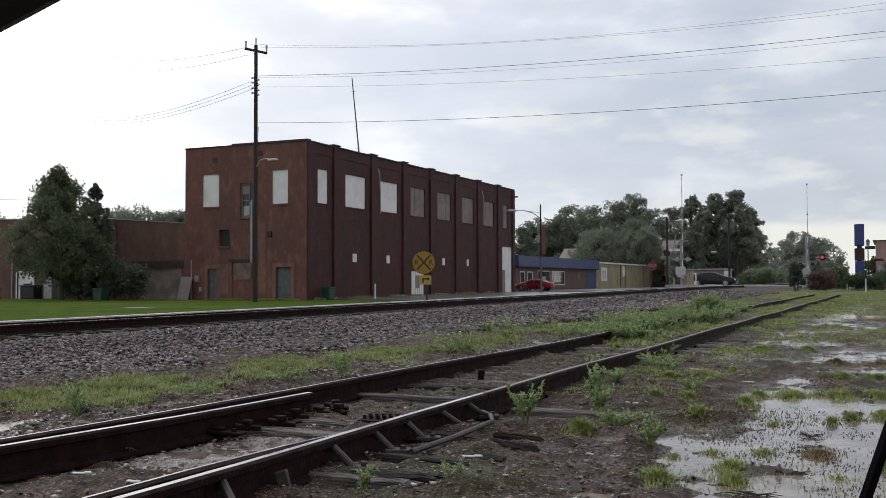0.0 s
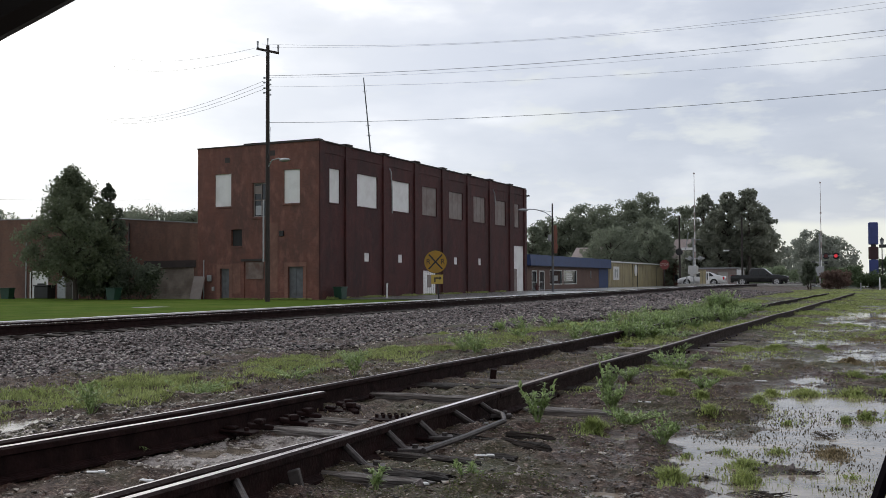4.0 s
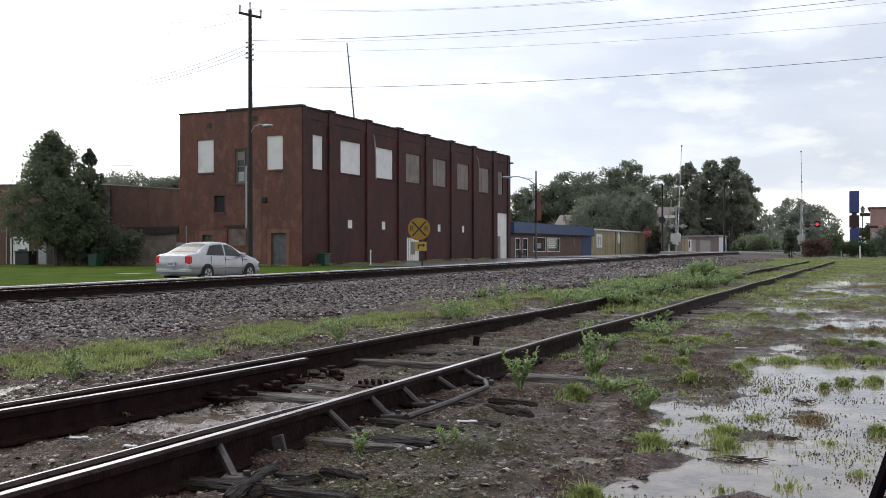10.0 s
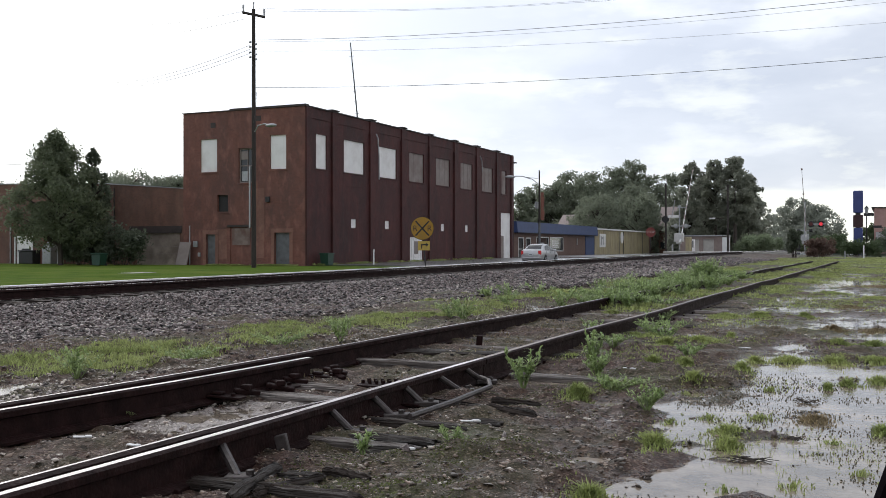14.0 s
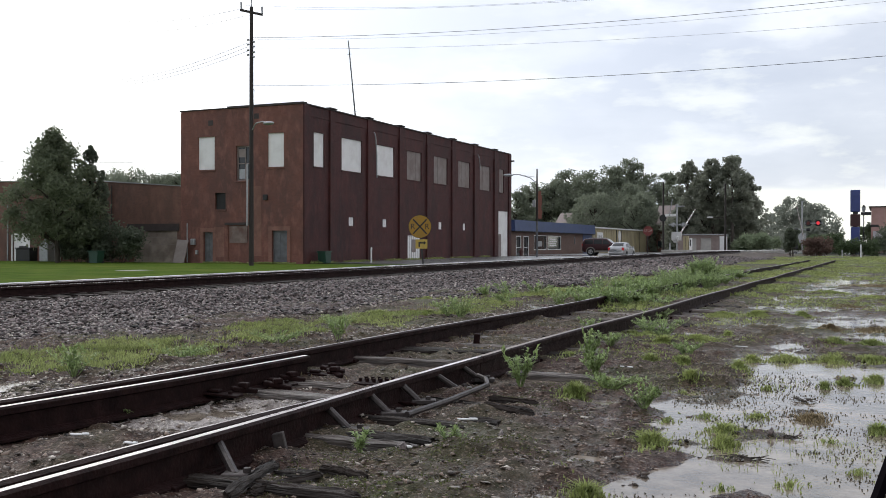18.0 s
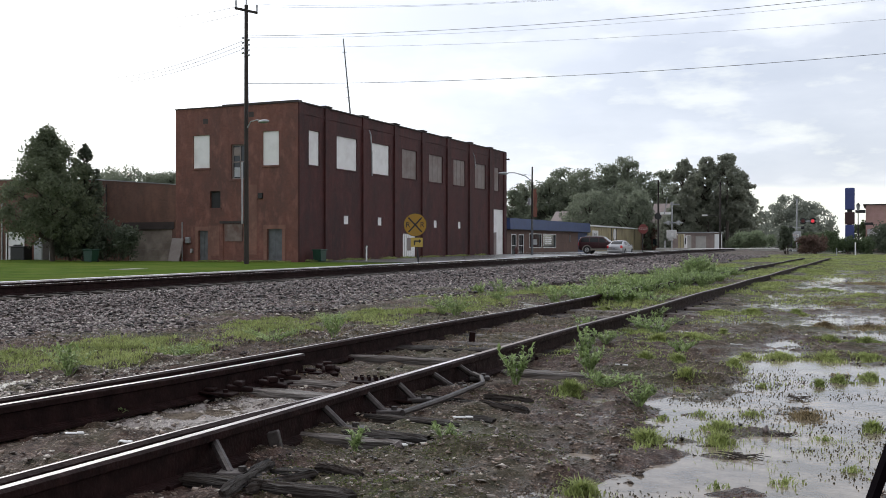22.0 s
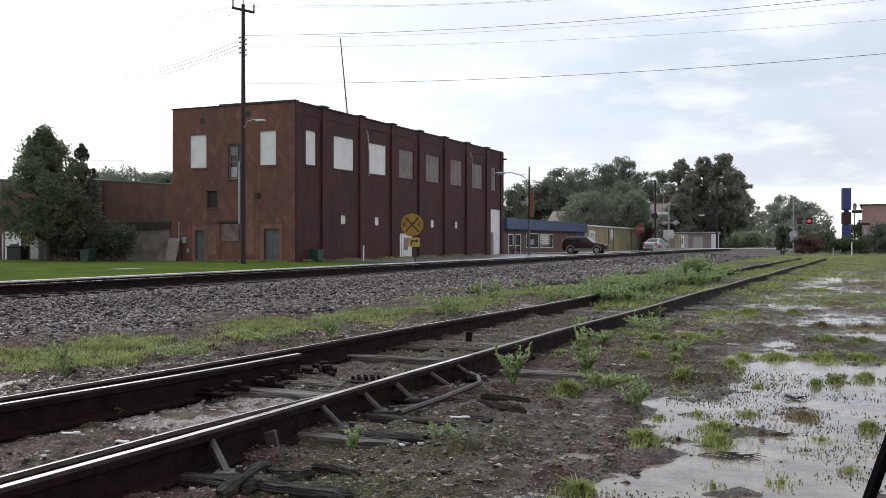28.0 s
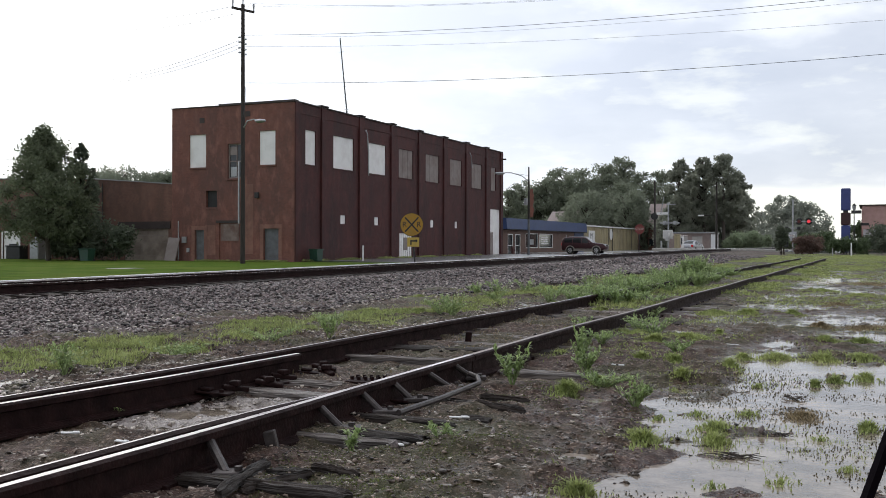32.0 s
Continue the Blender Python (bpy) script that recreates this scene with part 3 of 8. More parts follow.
def build_siding():
    t = thing("railway_siding", "old rusty siding track with a disused switch", "railway track", kind="structure")
    ys = list(np.arange(-3, 62, 1.0))
    wob = lambda y: 0.165 + 0.006 * math.sin(y * 0.9) + 0.004 * math.sin(y * 0.37 + 1)
    near = [-3.0, -1.0, 1.0, 2.0, 2.5, 3.0, 3.5, 4.0, 4.5, 4.75, 5.2, 5.8, 6.4]
    rail(t, near_rail_x, near, wob, RAILTOP, "", 0.017)
    rail(t, near_rail_x, [6.408] + [y for y in ys if y > 6.4], wob, RAILDULL)
    rail(t, lambda y: -3.945 + 0.03 * math.sin(min(y, 40) * 0.12) - 0.06 * max(0, 1 - abs(y - 3) / 6), ys, wob, RAILTOP, "", 0.011)
    # guard rail inside one rail; the switch point against the other
    rail(t, lambda y: float(np.interp(y, [-3, 3.2, 3.9, 4.6, 5.2, 5.97], [-3.90, -3.885, -3.825, -3.765, -3.74, -3.725])), [-3, 0, 2, 3.2, 3.9, 4.6, 5.2, 5.97], lambda y: 0.160, RAILTOP, "guard rail cut off at its end", 0.019)
    rail(t, lambda y: -2.65 + 0.062 * max(0, (y - 3.4) / 1.3), [-3, 0, 1.5, 2.5, 3.3, 4.0, 4.72], lambda y: 0.160 - max(0, y - 4.2) * 0.02, RAILTOP, "tapered switch point rail", 0.008)
    meshes = [tie_mesh(2.35 + 0.07 * (s % 4), 0.20, 0.2, 20 + s, 2.6, TIE if s == 3 else TIE_PALE) for s in range(6)]
    r = random.Random(8)
    for k in range(84):
        y = 2.0 + 0.655 * k + r.uniform(-0.05, 0.05)
        if 4.95 < y < 7.3 or y < 4.95:
            continue
        o = new("tie", meshes[k % 6])
        o.parent = t
        far = min(1, max(0, (y - 8) / 5))
        o.matrix_basis = pose(-3.34 + r.uniform(-0.10, 0.06), y, 0.040 - 0.018 * far + r.uniform(-0.014, 0.008), 0, r.uniform(-0.6, 0.6), r.uniform(-3, 3))
    # ties about the switch: far end, near end, place along the track, top, turn
    for i, (a, b, y, z, turn) in enumerate(((-4.3, -2.86, 5.22, 0.024, -4), (-4.3, -2.86, 5.65, 0.030, -3), (-4.5, -2.75, 7.05, 0.036, 3), (-4.4, -2.80, 6.28, -0.012, 1),
                                            (-2.95, -1.92, 4.17, 0.042, 2), (-2.85, -1.95, 4.04, 0.036, 2), (-2.9, -1.93, 4.64, 0.036, -3), (-2.9, -1.88, 4.92, 0.012, 4), (-2.75, -1.76, 5.28, 0.030, -12),
                                            (-2.5, -1.72, 3.12, 0.045, 1), (-2.3, -1.98, 3.46, 0.005, 4), (-2.5, -1.62, 6.72, 0.030, -2), (-2.4, -1.75, 8.35, 0.022, 2))):
        o = new("tie", tie_mesh(b - a, (0.17, 0.18, 0.13)[i % 3] * (0.45 if i == 2 else 0.58 if i < 7 else 0.72), 0.16, 70 + i, 2.0, TIE_PALE if i in (0, 1, 2, 5, 11, 12) else TIE))
        o.parent = t
        o.matrix_basis = pose((a + b) / 2, y, z, 0, 0, turn)
    # sloping braces that hold the outer rail
    for i, (y0, y1) in enumerate(((3.32, 3.20), (4.25, 4.21), (4.73, 4.72), (5.14, 5.16), (5.64, 5.72), (6.07, 6.17))):
        bm = bmesh.new()
        xr = near_rail_x(y0)
        a, b = Vector((xr + 0.017, y0, 0.122)), Vector((xr + (0.185, 0.165, 0.14, 0.12, 0.125, 0.105)[i], y1, 0.03))
        tube(bm, [a, b], 0.019, 8)
        box(bm, -0.07, -0.045, -0.012, 0.07, 0.045, 0.012, 0.004, pose(b.x + 0.02, b.y + 0.01, 0.032, 0, 0, 25))
        disc(bm, (b.x + 0.045, b.y + 0.015, 0.05), (0, 0, 1), 0.016, 0.025, 6)
        part("rail_brace", bm, IRON, t, "grey iron brace leaning against the rail")
    bm = rod([(-2.29, 4.66, 0.045), (-2.265, 5.15, 0.052), (-2.30, 5.84, 0.05), (-2.36, 5.96, 0.07), (-2.44, 6.02, 0.08)], 0.017)
    part("connecting_rod", bm, IRON, t, "long bent iron rod beside the rail")
    bm = box(bmesh.new(), -0.026, -0.02, -0.05, 0.026, 0.02, 0.105, 0.004, pose(-2.435, 3.71, 0.0, 0, -14, 20))
    part("stub_post", bm, IRON, t, "short upright iron stub beside the rail")
    for y in (3.26, 4.25, 4.76, 5.18, 5.72):
        part("slide_plate", boxes((-2.80, y - 0.09, 0.018, -2.45, y + 0.09, 0.034), (-2.79, y - 0.02, 0.03, -2.72, y + 0.02, 0.075), bevel=0.003), RUST, t)
    # chairs and plates where the guard rail ends
    for x, y, a in ((-3.64, 4.9, 8), (-3.60, 5.45, -5), (-3.58, 5.95, 12)):
        bm = box(bmesh.new(), -0.11, -0.05, 0, 0.11, 0.05, 0.014, 0.003, pose(x, y, 0.028, 0, 3, a))
        box(bm, -0.09, -0.03, 0.014, -0.02, 0.03, 0.034, 0.006, pose(x, y, 0.028, 0, 3, a))
        disc(bm, (x + 0.05, y, 0.045), (0, 0, 1), 0.014, 0.025, 6)
        part("rail_chair", bm, RUST, t, "dark iron rail chair with a bolt")
    bm = box(bmesh.new(), -0.14, -0.11, 0, 0.14, 0.11, 0.012, 0.003, pose(-3.02, 5.72, 0.03, 0, 2, 12))
    for k in range(6):
        for j in range(2):
            disc(bm, (-3.13 + k * 0.045, 5.68 + j * 0.08 + k * 0.009, 0.05), (0, 0, 1), 0.012, 0.035, 6)
    part("bolt_plate", bm, RUST, t, "dark plate set with rows of bolt heads")
    for i, (x, y, a) in enumerate(((-3.60, 5.05, 70), (-3.52, 5.3, 20), (-3.62, 5.62, 50), (-3.50, 5.98, -30), (-3.62, 6.15, 10))):
        bm = box(bmesh.new(), -0.09, -0.022, 0, 0.09, 0.022, 0.03, 0.006, pose(x, y, 0.03, 8, 10, a))
        box(bm, -0.03, -0.03, 0.02, 0.03, 0.03, 0.055, 0.006, pose(x, y, 0.035, 0, 0, a + 30))
        part("rail_clip", bm, RUST, t, "loose dark iron rail clip")
    part("stub_post", box(bmesh.new(), -0.028, -0.028, -0.05, 0.028, 0.028, 0.09, 0.006, pose(-3.50, 8.6, 0.02, 4, 6, 15)), RUST, t, "short dark iron stub between the rails")
    for y in np.arange(1.0, 24, 0.655):
        for x in (near_rail_x(y), -3.93):
            part("spike", boxes((x + 0.066, y - 0.012, 0.0, x + 0.09, y + 0.012, 0.028), bevel=0.003), RUST, t)


build_main()
build_siding()
# ---- buildings ----
def brick_mat(name, c1, c2, mortar, axis, stain, stain_amt=0.5, stain2=None):
    m = bpy.data.materials.new(name)
    m.use_nodes = True
    n, l = m.node_tree.nodes, m.node_tree.links
    b = n["Principled BSDF"]
    b.inputs["Roughness"].default_value = 0.72
    tc = n.new("ShaderNodeTexCoord")
    sp = n.new("ShaderNodeSeparateXYZ")
    cb = n.new("ShaderNodeCombineXYZ")
    l.new(tc.outputs["Object"], sp.inputs[0])
    l.new(sp.outputs[axis], cb.inputs[0])
    l.new(sp.outputs[2], cb.inputs[1])
    bt = n.new("ShaderNodeTexBrick")
    bt.inputs["Scale"].default_value = 1.0
    bt.inputs["Brick Width"].default_value = 0.215
    bt.inputs["Row Height"].default_value = 0.075
    bt.inputs["Mortar Size"].default_value = 0.006
    bt.inputs["Color1"].default_value = (*c1, 1)
    bt.inputs["Color2"].default_value = (*c2, 1)
    bt.inputs["Mortar"].default_value = (*mortar, 1)
    l.new(cb.outputs[0], bt.inputs["Vector"])
    col = bt.outputs["Color"]
    for i, (s, c, lo, hi, st) in enumerate(((0.6, stain, 0.42, 0.68, (1, 1, 0.40)), (1.7, stain2 or tuple(x * 1.3 for x in c1), 0.50, 0.74, (1, 1, 0.55)), (2.2, tuple(x * 0.55 for x in c1), 0.52, 0.70, (1, 1, 0.10)))):
        mp = n.new("ShaderNodeMapping")
        mp.inputs["Scale"].default_value = st
        l.new(tc.outputs["Object"], mp.inputs[0])
        ns = n.new("ShaderNodeTexNoise")
        ns.inputs["Scale"].default_value = s
        ns.inputs["Detail"].default_value = 8
        ns.inputs["Roughness"].default_value = 0.65
        l.new(mp.outputs[0], ns.inputs["Vector"])
        mr = n.new("ShaderNodeMapRange")
        mr.inputs["From Min"].default_value, mr.inputs["From Max"].default_value = lo, hi
        mr.inputs["To Max"].default_value = (stain_amt, 0.6, 0.4)[i]
        l.new(ns.outputs["Fac"], mr.inputs["Value"])
        mx = n.new("ShaderNodeMix")
        mx.data_type = "RGBA"
        mx.inputs["B"].default_value = (*c, 1)
        l.new(mr.outputs[0], mx.inputs["Factor"])
        l.new(col, mx.inputs["A"])
        col = mx.outputs["Result"]
    l.new(col, b.inputs["Base Color"])
    bp = n.new("ShaderNodeBump")
    bp.inputs["Strength"].default_value = 0.4
    bp.inputs["Distance"].default_value = 0.01
    l.new(bt.outputs["Fac"], bp.inputs["Height"])
    bp.invert = True
    l.new(bp.outputs[0], b.inputs["Normal"])
    return m


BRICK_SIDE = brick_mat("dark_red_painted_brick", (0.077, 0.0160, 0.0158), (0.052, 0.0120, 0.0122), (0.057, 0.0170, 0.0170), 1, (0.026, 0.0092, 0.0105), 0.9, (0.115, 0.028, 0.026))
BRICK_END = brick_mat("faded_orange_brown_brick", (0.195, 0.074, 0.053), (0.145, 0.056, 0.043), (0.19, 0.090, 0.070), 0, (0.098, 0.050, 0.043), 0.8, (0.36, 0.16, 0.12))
BRICK_PALE = brick_mat("worn_pale_orange_brick", (0.27, 0.125, 0.092), (0.21, 0.095, 0.072), (0.25, 0.14, 0.11), 0, (0.13, 0.065, 0.052), 0.7, (0.38, 0.20, 0.15))
BRICK_OLD = brick_mat("old_brown_brick", (0.18, 0.085, 0.060), (0.135, 0.064, 0.048), (0.165, 0.10, 0.076), 0, (0.080, 0.043, 0.034), 0.8)
BOARD_WHITE = make_mat("white_painted_board", (0.88, 0.87, 0.875), (0.82, 0.81, 0.815), 1.2, 0.6, 0.1, 20, stain=(0.74, 0.72, 0.72), stain_scale=0.8)
BOARD_GREY = make_mat("weathered_grey_board", (0.28, 0.24, 0.228), (0.225, 0.19, 0.182), 1.5, 0.7, 0.15, 20, stain=(0.20, 0.155, 0.145), stain_scale=0.9)
PANEL = make_mat("stained_grey_panel", (0.24, 0.185, 0.165), (0.14, 0.10, 0.09), 1.8, 0.7, 0.2, 20, stain=(0.13, 0.07, 0.055), stain_scale=1.2)
DOOR_TAN = make_mat("faded_tan_paint", (0.33, 0.275, 0.235), (0.23, 0.19, 0.165), 1.3, 0.7, 0.1, 20, stain=(0.17, 0.13, 0.11), stain_scale=0.7)
DOOR_BLUE = make_mat("worn_blue_grey_paint", (0.14, 0.15, 0.165), (0.085, 0.085, 0.09), 2.5, 0.6, 0.1, 20)
# near-black for gaps and panes, and for shade painted into openings and wheel wells
DARK = make_mat("dark_gap_and_shade", (0.02, 0.02, 0.022), (0.012, 0.012, 0.013), 2, 0.6)
ROOFING = make_mat("tar_roofing", (0.05, 0.05, 0.052), (0.03, 0.03, 0.03), 2, 0.7, 0.3, 30)
COPING = make_mat("dark_parapet_coping", (0.05, 0.035, 0.033), (0.03, 0.022, 0.022), 2, 0.6)
GLASS = glass_mat("dark_window_glass")
METAL = make_mat("galvanised_metal", (0.42, 0.43, 0.45), (0.32, 0.33, 0.35), 5, 0.4, metal=0.6)
WHITE = make_mat("white_paint", (0.8, 0.8, 0.8), (0.7, 0.7, 0.7), 4, 0.5)
BLACK = make_mat("black_paint", (0.02, 0.02, 0.022), (0.012, 0.012, 0.013), 8, 0.5)


def wall(name, parent, axis, at, depth, a0, a1, z0, z1, holes, mat, label=""):
    """A wall along x (axis 0, facing -y) or y (axis 1, facing +x) with openings cut right through."""
    cuts = sorted({a0, a1, *[h[0] for h in holes], *[h[1] for h in holes]})
    bm = bmesh.new()
    for u0, u1 in zip(cuts, cuts[1:]):
        mid = (u0 + u1) / 2
        spans, z = [], z0
        for h in sorted((h for h in holes if h[0] < mid < h[1]), key=lambda h: h[2]):
            if h[2] > z:
                spans.append((z, h[2]))
            z = h[3]
        if z < z1:
            spans.append((z, z1))
        for s0, s1 in spans:
            if axis == 0:
                box(bm, u0, at, s0, u1, at + depth, s1)
            else:
                box(bm, at - depth, u0, s0, at, u1, s1)
    bmesh.ops.remove_doubles(bm, verts=bm.verts, dist=1e-4)
    return part(name, bm, mat, parent, label)


def infill(name, parent, axis, at, h, back, mat, label="", thick=0.05):
    """A flat leaf set back inside an opening."""
    a0, a1, z0, z1 = h
    if axis == 0:
        bm = boxes((a0 - 0.02, at + back, z0 - 0.02, a1 + 0.02, at + back + thick, z1 + 0.02))
    else:
        bm = boxes((at - back - thick, a0 - 0.02, z0 - 0.02, at - back, a1 + 0.02, z1 + 0.02))
    return part(name, bm, mat, parent, label)


def trim_frame(name, parent, axis, at, h, w, proud, mat, label="", sides="lrtb"):
    a0, a1, z0, z1 = h
    bars = []
    if "l" in sides:
        bars.append((a0, a0 + w, z0, z1))
    if "r" in sides:
        bars.append((a1 - w, a1, z0, z1))
    if "t" in sides:
        bars.append((a0 + w, a1 - w, z1 - w, z1))
    if "b" in sides:
        bars.append((a0 + w, a1 - w, z0, z0 + w))
    bm = bmesh.new()
    for u0, u1, s0, s1 in bars:
        if axis == 0:
            box(bm, u0, at - proud, s0, u1, at - proud + 0.06, s1)
        else:
            box(bm, at + proud - 0.06, u0, s0, at + proud, u1, s1)
    return part(name, bm, mat, parent, label)


def brick_building():
    FX, FY, LX, RY = -37.3, 59.3, -47.92, 101.4
    B = thing("brick_building", "two-storey dark red brick warehouse with boarded windows", "building")
    top = 10.9
    zw0, zw1 = 6.63, 9.1
    wins = [(60.76, 62.24), (64.73, 67.92), (70.31, 73.47), (75.86, 78.76), (81.37, 84.42), (86.97, 89.94), (92.5, 95.4), (97.98, 99.41)]
    holes = [(a, b, zw0, zw1) for a, b in wins]
    sq = [(65.82, 66.61), (71.39, 72.13), (82.42, 83.17), (88.12, 88.82)]
    holes += [(a, b, 2.47, 3.12) for a, b in sq]
    dside, dend = (76.0, 78.5, -0.45, 1.85), (97.76, 100.68, -0.45, 4.66)
    holes += [dside, dend]
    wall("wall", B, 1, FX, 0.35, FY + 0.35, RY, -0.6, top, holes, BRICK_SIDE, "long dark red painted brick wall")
    for i, h in enumerate(holes[:8]):
        pane = infill("window_board", B, 1, FX, h, 0.10, BOARD_WHITE if i < 3 else BOARD_GREY, "white boarded window" if i < 3 else "weathered grey boarded window")
        bm = boxes((FX - 0.05, h[0] - 0.06, zw0 - 0.11, FX + 0.045, h[1] + 0.06, zw0 - 0.004), bevel=0.01)
        part("sill", bm, BRICK_SIDE, B)
        if i > 2:
            bars = boxes(*[(FX - 0.10, h[0] + (h[1] - h[0]) * k / 3 - 0.02, zw0, FX - 0.085, h[0] + (h[1] - h[0]) * k / 3 + 0.02, zw1) for k in (1, 2)])
            part("batten", bars, BOARD_GREY, pane)
    for h in holes[8:12]:
        infill("vent_panel", B, 1, FX, h, 0.06, BOARD_WHITE, "small square white panel")
    d = infill("side_door", B, 1, FX, dside, 0.06, BOARD_WHITE, "battered white plank door")
    part("plank_gaps", boxes(*[(FX - 0.06, dside[0] + k * 0.42, -0.4, FX - 0.052, dside[0] + k * 0.42 + 0.03, 1.8) for k in range(1, 6)]), DARK, d)
    part("broken_panel", boxes((FX - 0.058, 76.9, 0.4, FX - 0.04, 77.7, 1.5)), BOARD_GREY, d)
    d = infill("loading_door", B, 1, FX, dend, 0.08, BOARD_WHITE, "tall white loading door")
    part("lower_panel", boxes((FX - 0.08, 97.8, -0.4, FX - 0.04, 98.7, 2.2)), BOARD_GREY, d)
    # pilasters with raised caps along the long wall
    for y in (63.3, 69.1, 74.65, 80.1, 85.7, 91.2, 96.7):
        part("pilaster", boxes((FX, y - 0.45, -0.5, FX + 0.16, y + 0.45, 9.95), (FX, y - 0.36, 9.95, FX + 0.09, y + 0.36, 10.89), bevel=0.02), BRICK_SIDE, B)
        part("cap", boxes((FX - 0.30, y - 0.5, 10.995, FX + 0.20, y + 0.5, 11.10), bevel=0.02), COPING, B)
    part("corner_pilaster", boxes((FX, FY + 0.02, -0.5, FX + 0.12, FY + 0.75, 10.88), bevel=0.01), BRICK_SIDE, B)
    part("corner_pilaster", boxes((FX, RY - 0.7, -0.5, FX + 0.12, RY, 10.88), bevel=0.01), BRICK_SIDE, B)
    part("belt_course", boxes((FX, FY + 0.8, 10.15, FX + 0.04, RY - 0.75, 10.28), (FX, FY + 0.8, 5.6, FX + 0.02, RY - 0.75, 5.7)), BRICK_SIDE, B)
    # short end wall towards the tracks
    e = [(-46.34, -44.85, 6.52, 8.93), (-40.23, -38.87, 6.55, 8.97), (-42.95, -41.55, 5.65, 8.15), (-44.84, -43.88, 3.59, 4.8), (-45.85, -45.0, -0.45, 1.93), (-43.68, -41.9, -0.45, 2.43), (-39.87, -38.59, -0.45, 2.02)]
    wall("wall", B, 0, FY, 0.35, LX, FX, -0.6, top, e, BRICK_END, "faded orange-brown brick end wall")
    for h in e[:2]:
        infill("window_board", B, 0, FY, h, 0.10, BOARD_WHITE, "white boarded window")
        part("sill", boxes((h[0] - 0.1, FY - 0.06, h[2] - 0.14, h[1] + 0.1, FY + 0.05, h[2] - 0.004), bevel=0.01), BRICK_END, B)
    w = infill("window", B, 0, FY, e[2], 0.22, GLASS, "old dark window with broken panes")
    h = e[2]
    trim_frame("window_frame", w, 0, FY + 0.16, h, 0.09, 0, BOARD_GREY)
    part("glazing_bar", boxes((h[0] + 0.09, FY + 0.17, 6.85, h[1] - 0.09, FY + 0.215, 6.93), (-42.28, FY + 0.17, 5.75, -42.22, FY + 0.212, 8.05)), BOARD_GREY, w)
    part("pale_pane", boxes((-42.85, FY + 0.195, 7.35, -42.3, FY + 0.213, 7.95)), BOARD_GREY, w, "pale patched pane")
    # pale plate laid before the glass to imitate a reflection
    part("pale_pane", boxes((-42.8, FY + 0.195, 5.8, -42.3, FY + 0.213, 6.5)), METAL, w, "pale metal plate imitating a reflection in the pane")
    part("sill", boxes((h[0] - 0.1, FY - 0.06, h[2] - 0.14, h[1] + 0.1, FY + 0.05, h[2] - 0.004), bevel=0.01), BRICK_END, B)
    # dark leaf paints the shade inside the opening
    w = infill("small_window", B, 0, FY, e[3], 0.2, DARK, "small dark square opening")
    part("sill", boxes((e[3][0] - 0.1, FY - 0.05, 3.45, e[3][1] + 0.1, FY + 0.05, 3.585)), BRICK_END, B)
    for h in (e[4], e[6]):
        d = infill("door", B, 0, FY, h, 0.2, DOOR_BLUE, "worn blue-grey door")
        part("door_panel", boxes((h[0] + 0.12, FY + 0.18, 0.0, (h[0] + h[1]) / 2 - 0.04, FY + 0.2, 1.75), ((h[0] + h[1]) / 2 + 0.04, FY + 0.18, 0.0, h[1] - 0.12, FY + 0.2, 1.75)), DOOR_BLUE, d)
        part("lintel", boxes((h[0] - 0.3, FY - 0.03, h[3], h[1] + 0.3, FY + 0.02, h[3] + 0.30)), BRICK_PALE, B, "worn pale brick lintel")
        for a, b in ((h[0] - 0.28, h[0] - 0.002), (h[1] + 0.002, h[1] + 0.28)):
            part("jamb", boxes((a, FY - 0.025, -0.5, b, FY + 0.02, h[3] - 0.003)), BRICK_PALE, B, "worn pale brick door jamb")
    infill("bricked_opening", B, 0, FY, e[5], 0.08, BRICK_END, "old opening filled with brick", 0.2)
    part("lintel", boxes((e[5][0] - 0.25, FY - 0.05, 2.434, e[5][1] + 0.25, FY + 0.02, 2.62)), COPING, B)
    part("boarded_light", boxes((-43.55, FY + 0.03, 1.15, -42.0, FY + 0.075, 2.38)), PANEL, B, "weathered pale panel above the bricked opening")
    for a, b, z0, z1 in ((-41.6, -40.75, 0.2, 5.2), (-44.9, -44.0, 0.1, 2.3)):
        part("patched_strip", boxes((a, FY - 0.008, z0, b, FY + 0.01, z1)), BRICK_PALE, B, "patched strip of paler brick")
    # other walls, roof, parapet
    part("wall", boxes((LX, FY + 0.35, -0.6, LX + 0.35, RY - 0.35, 10.75)), BRICK_OLD, B)
    part("wall", boxes((LX, RY - 0.35, -0.6, FX - 0.35, RY, 10.75)), BRICK_OLD, B)
    part("roof", boxes((LX + 0.35, FY + 0.35, 10.0, FX - 0.35, RY - 0.35, 10.15)), ROOFING, B, "flat tar roof")
    part("coping", boxes((FX - 0.40, FY + 0.5, top, FX + 0.10, RY, top + 0.09), bevel=0.015), COPING, B)
    part("coping", boxes((LX - 0.06, FY - 0.08, top - 0.0, -43.75, FY + 0.42, top + 0.07), (-43.7, FY - 0.08, top, FX + 0.1, FY + 0.42, top + 0.16), bevel=0.015), COPING, B)
    # pipes and small fittings on the walls
    part("drain_pipe", rod([(FX + 0.08, 69.75, 10.0), (FX + 0.22, 69.75, 9.7), (FX + 0.22, 69.95, 8.2), (FX + 0.2, 70.0, 6.4)], 0.05), METAL, B, "pale drain pipe")
    part("drain_pipe", rod([(FX + 0.1, 91.7, 10.1), (FX + 0.2, 91.9, 9.7), (FX + 0.2, 92.1, 8.6)], 0.045), METAL, B, "pale drain pipe")
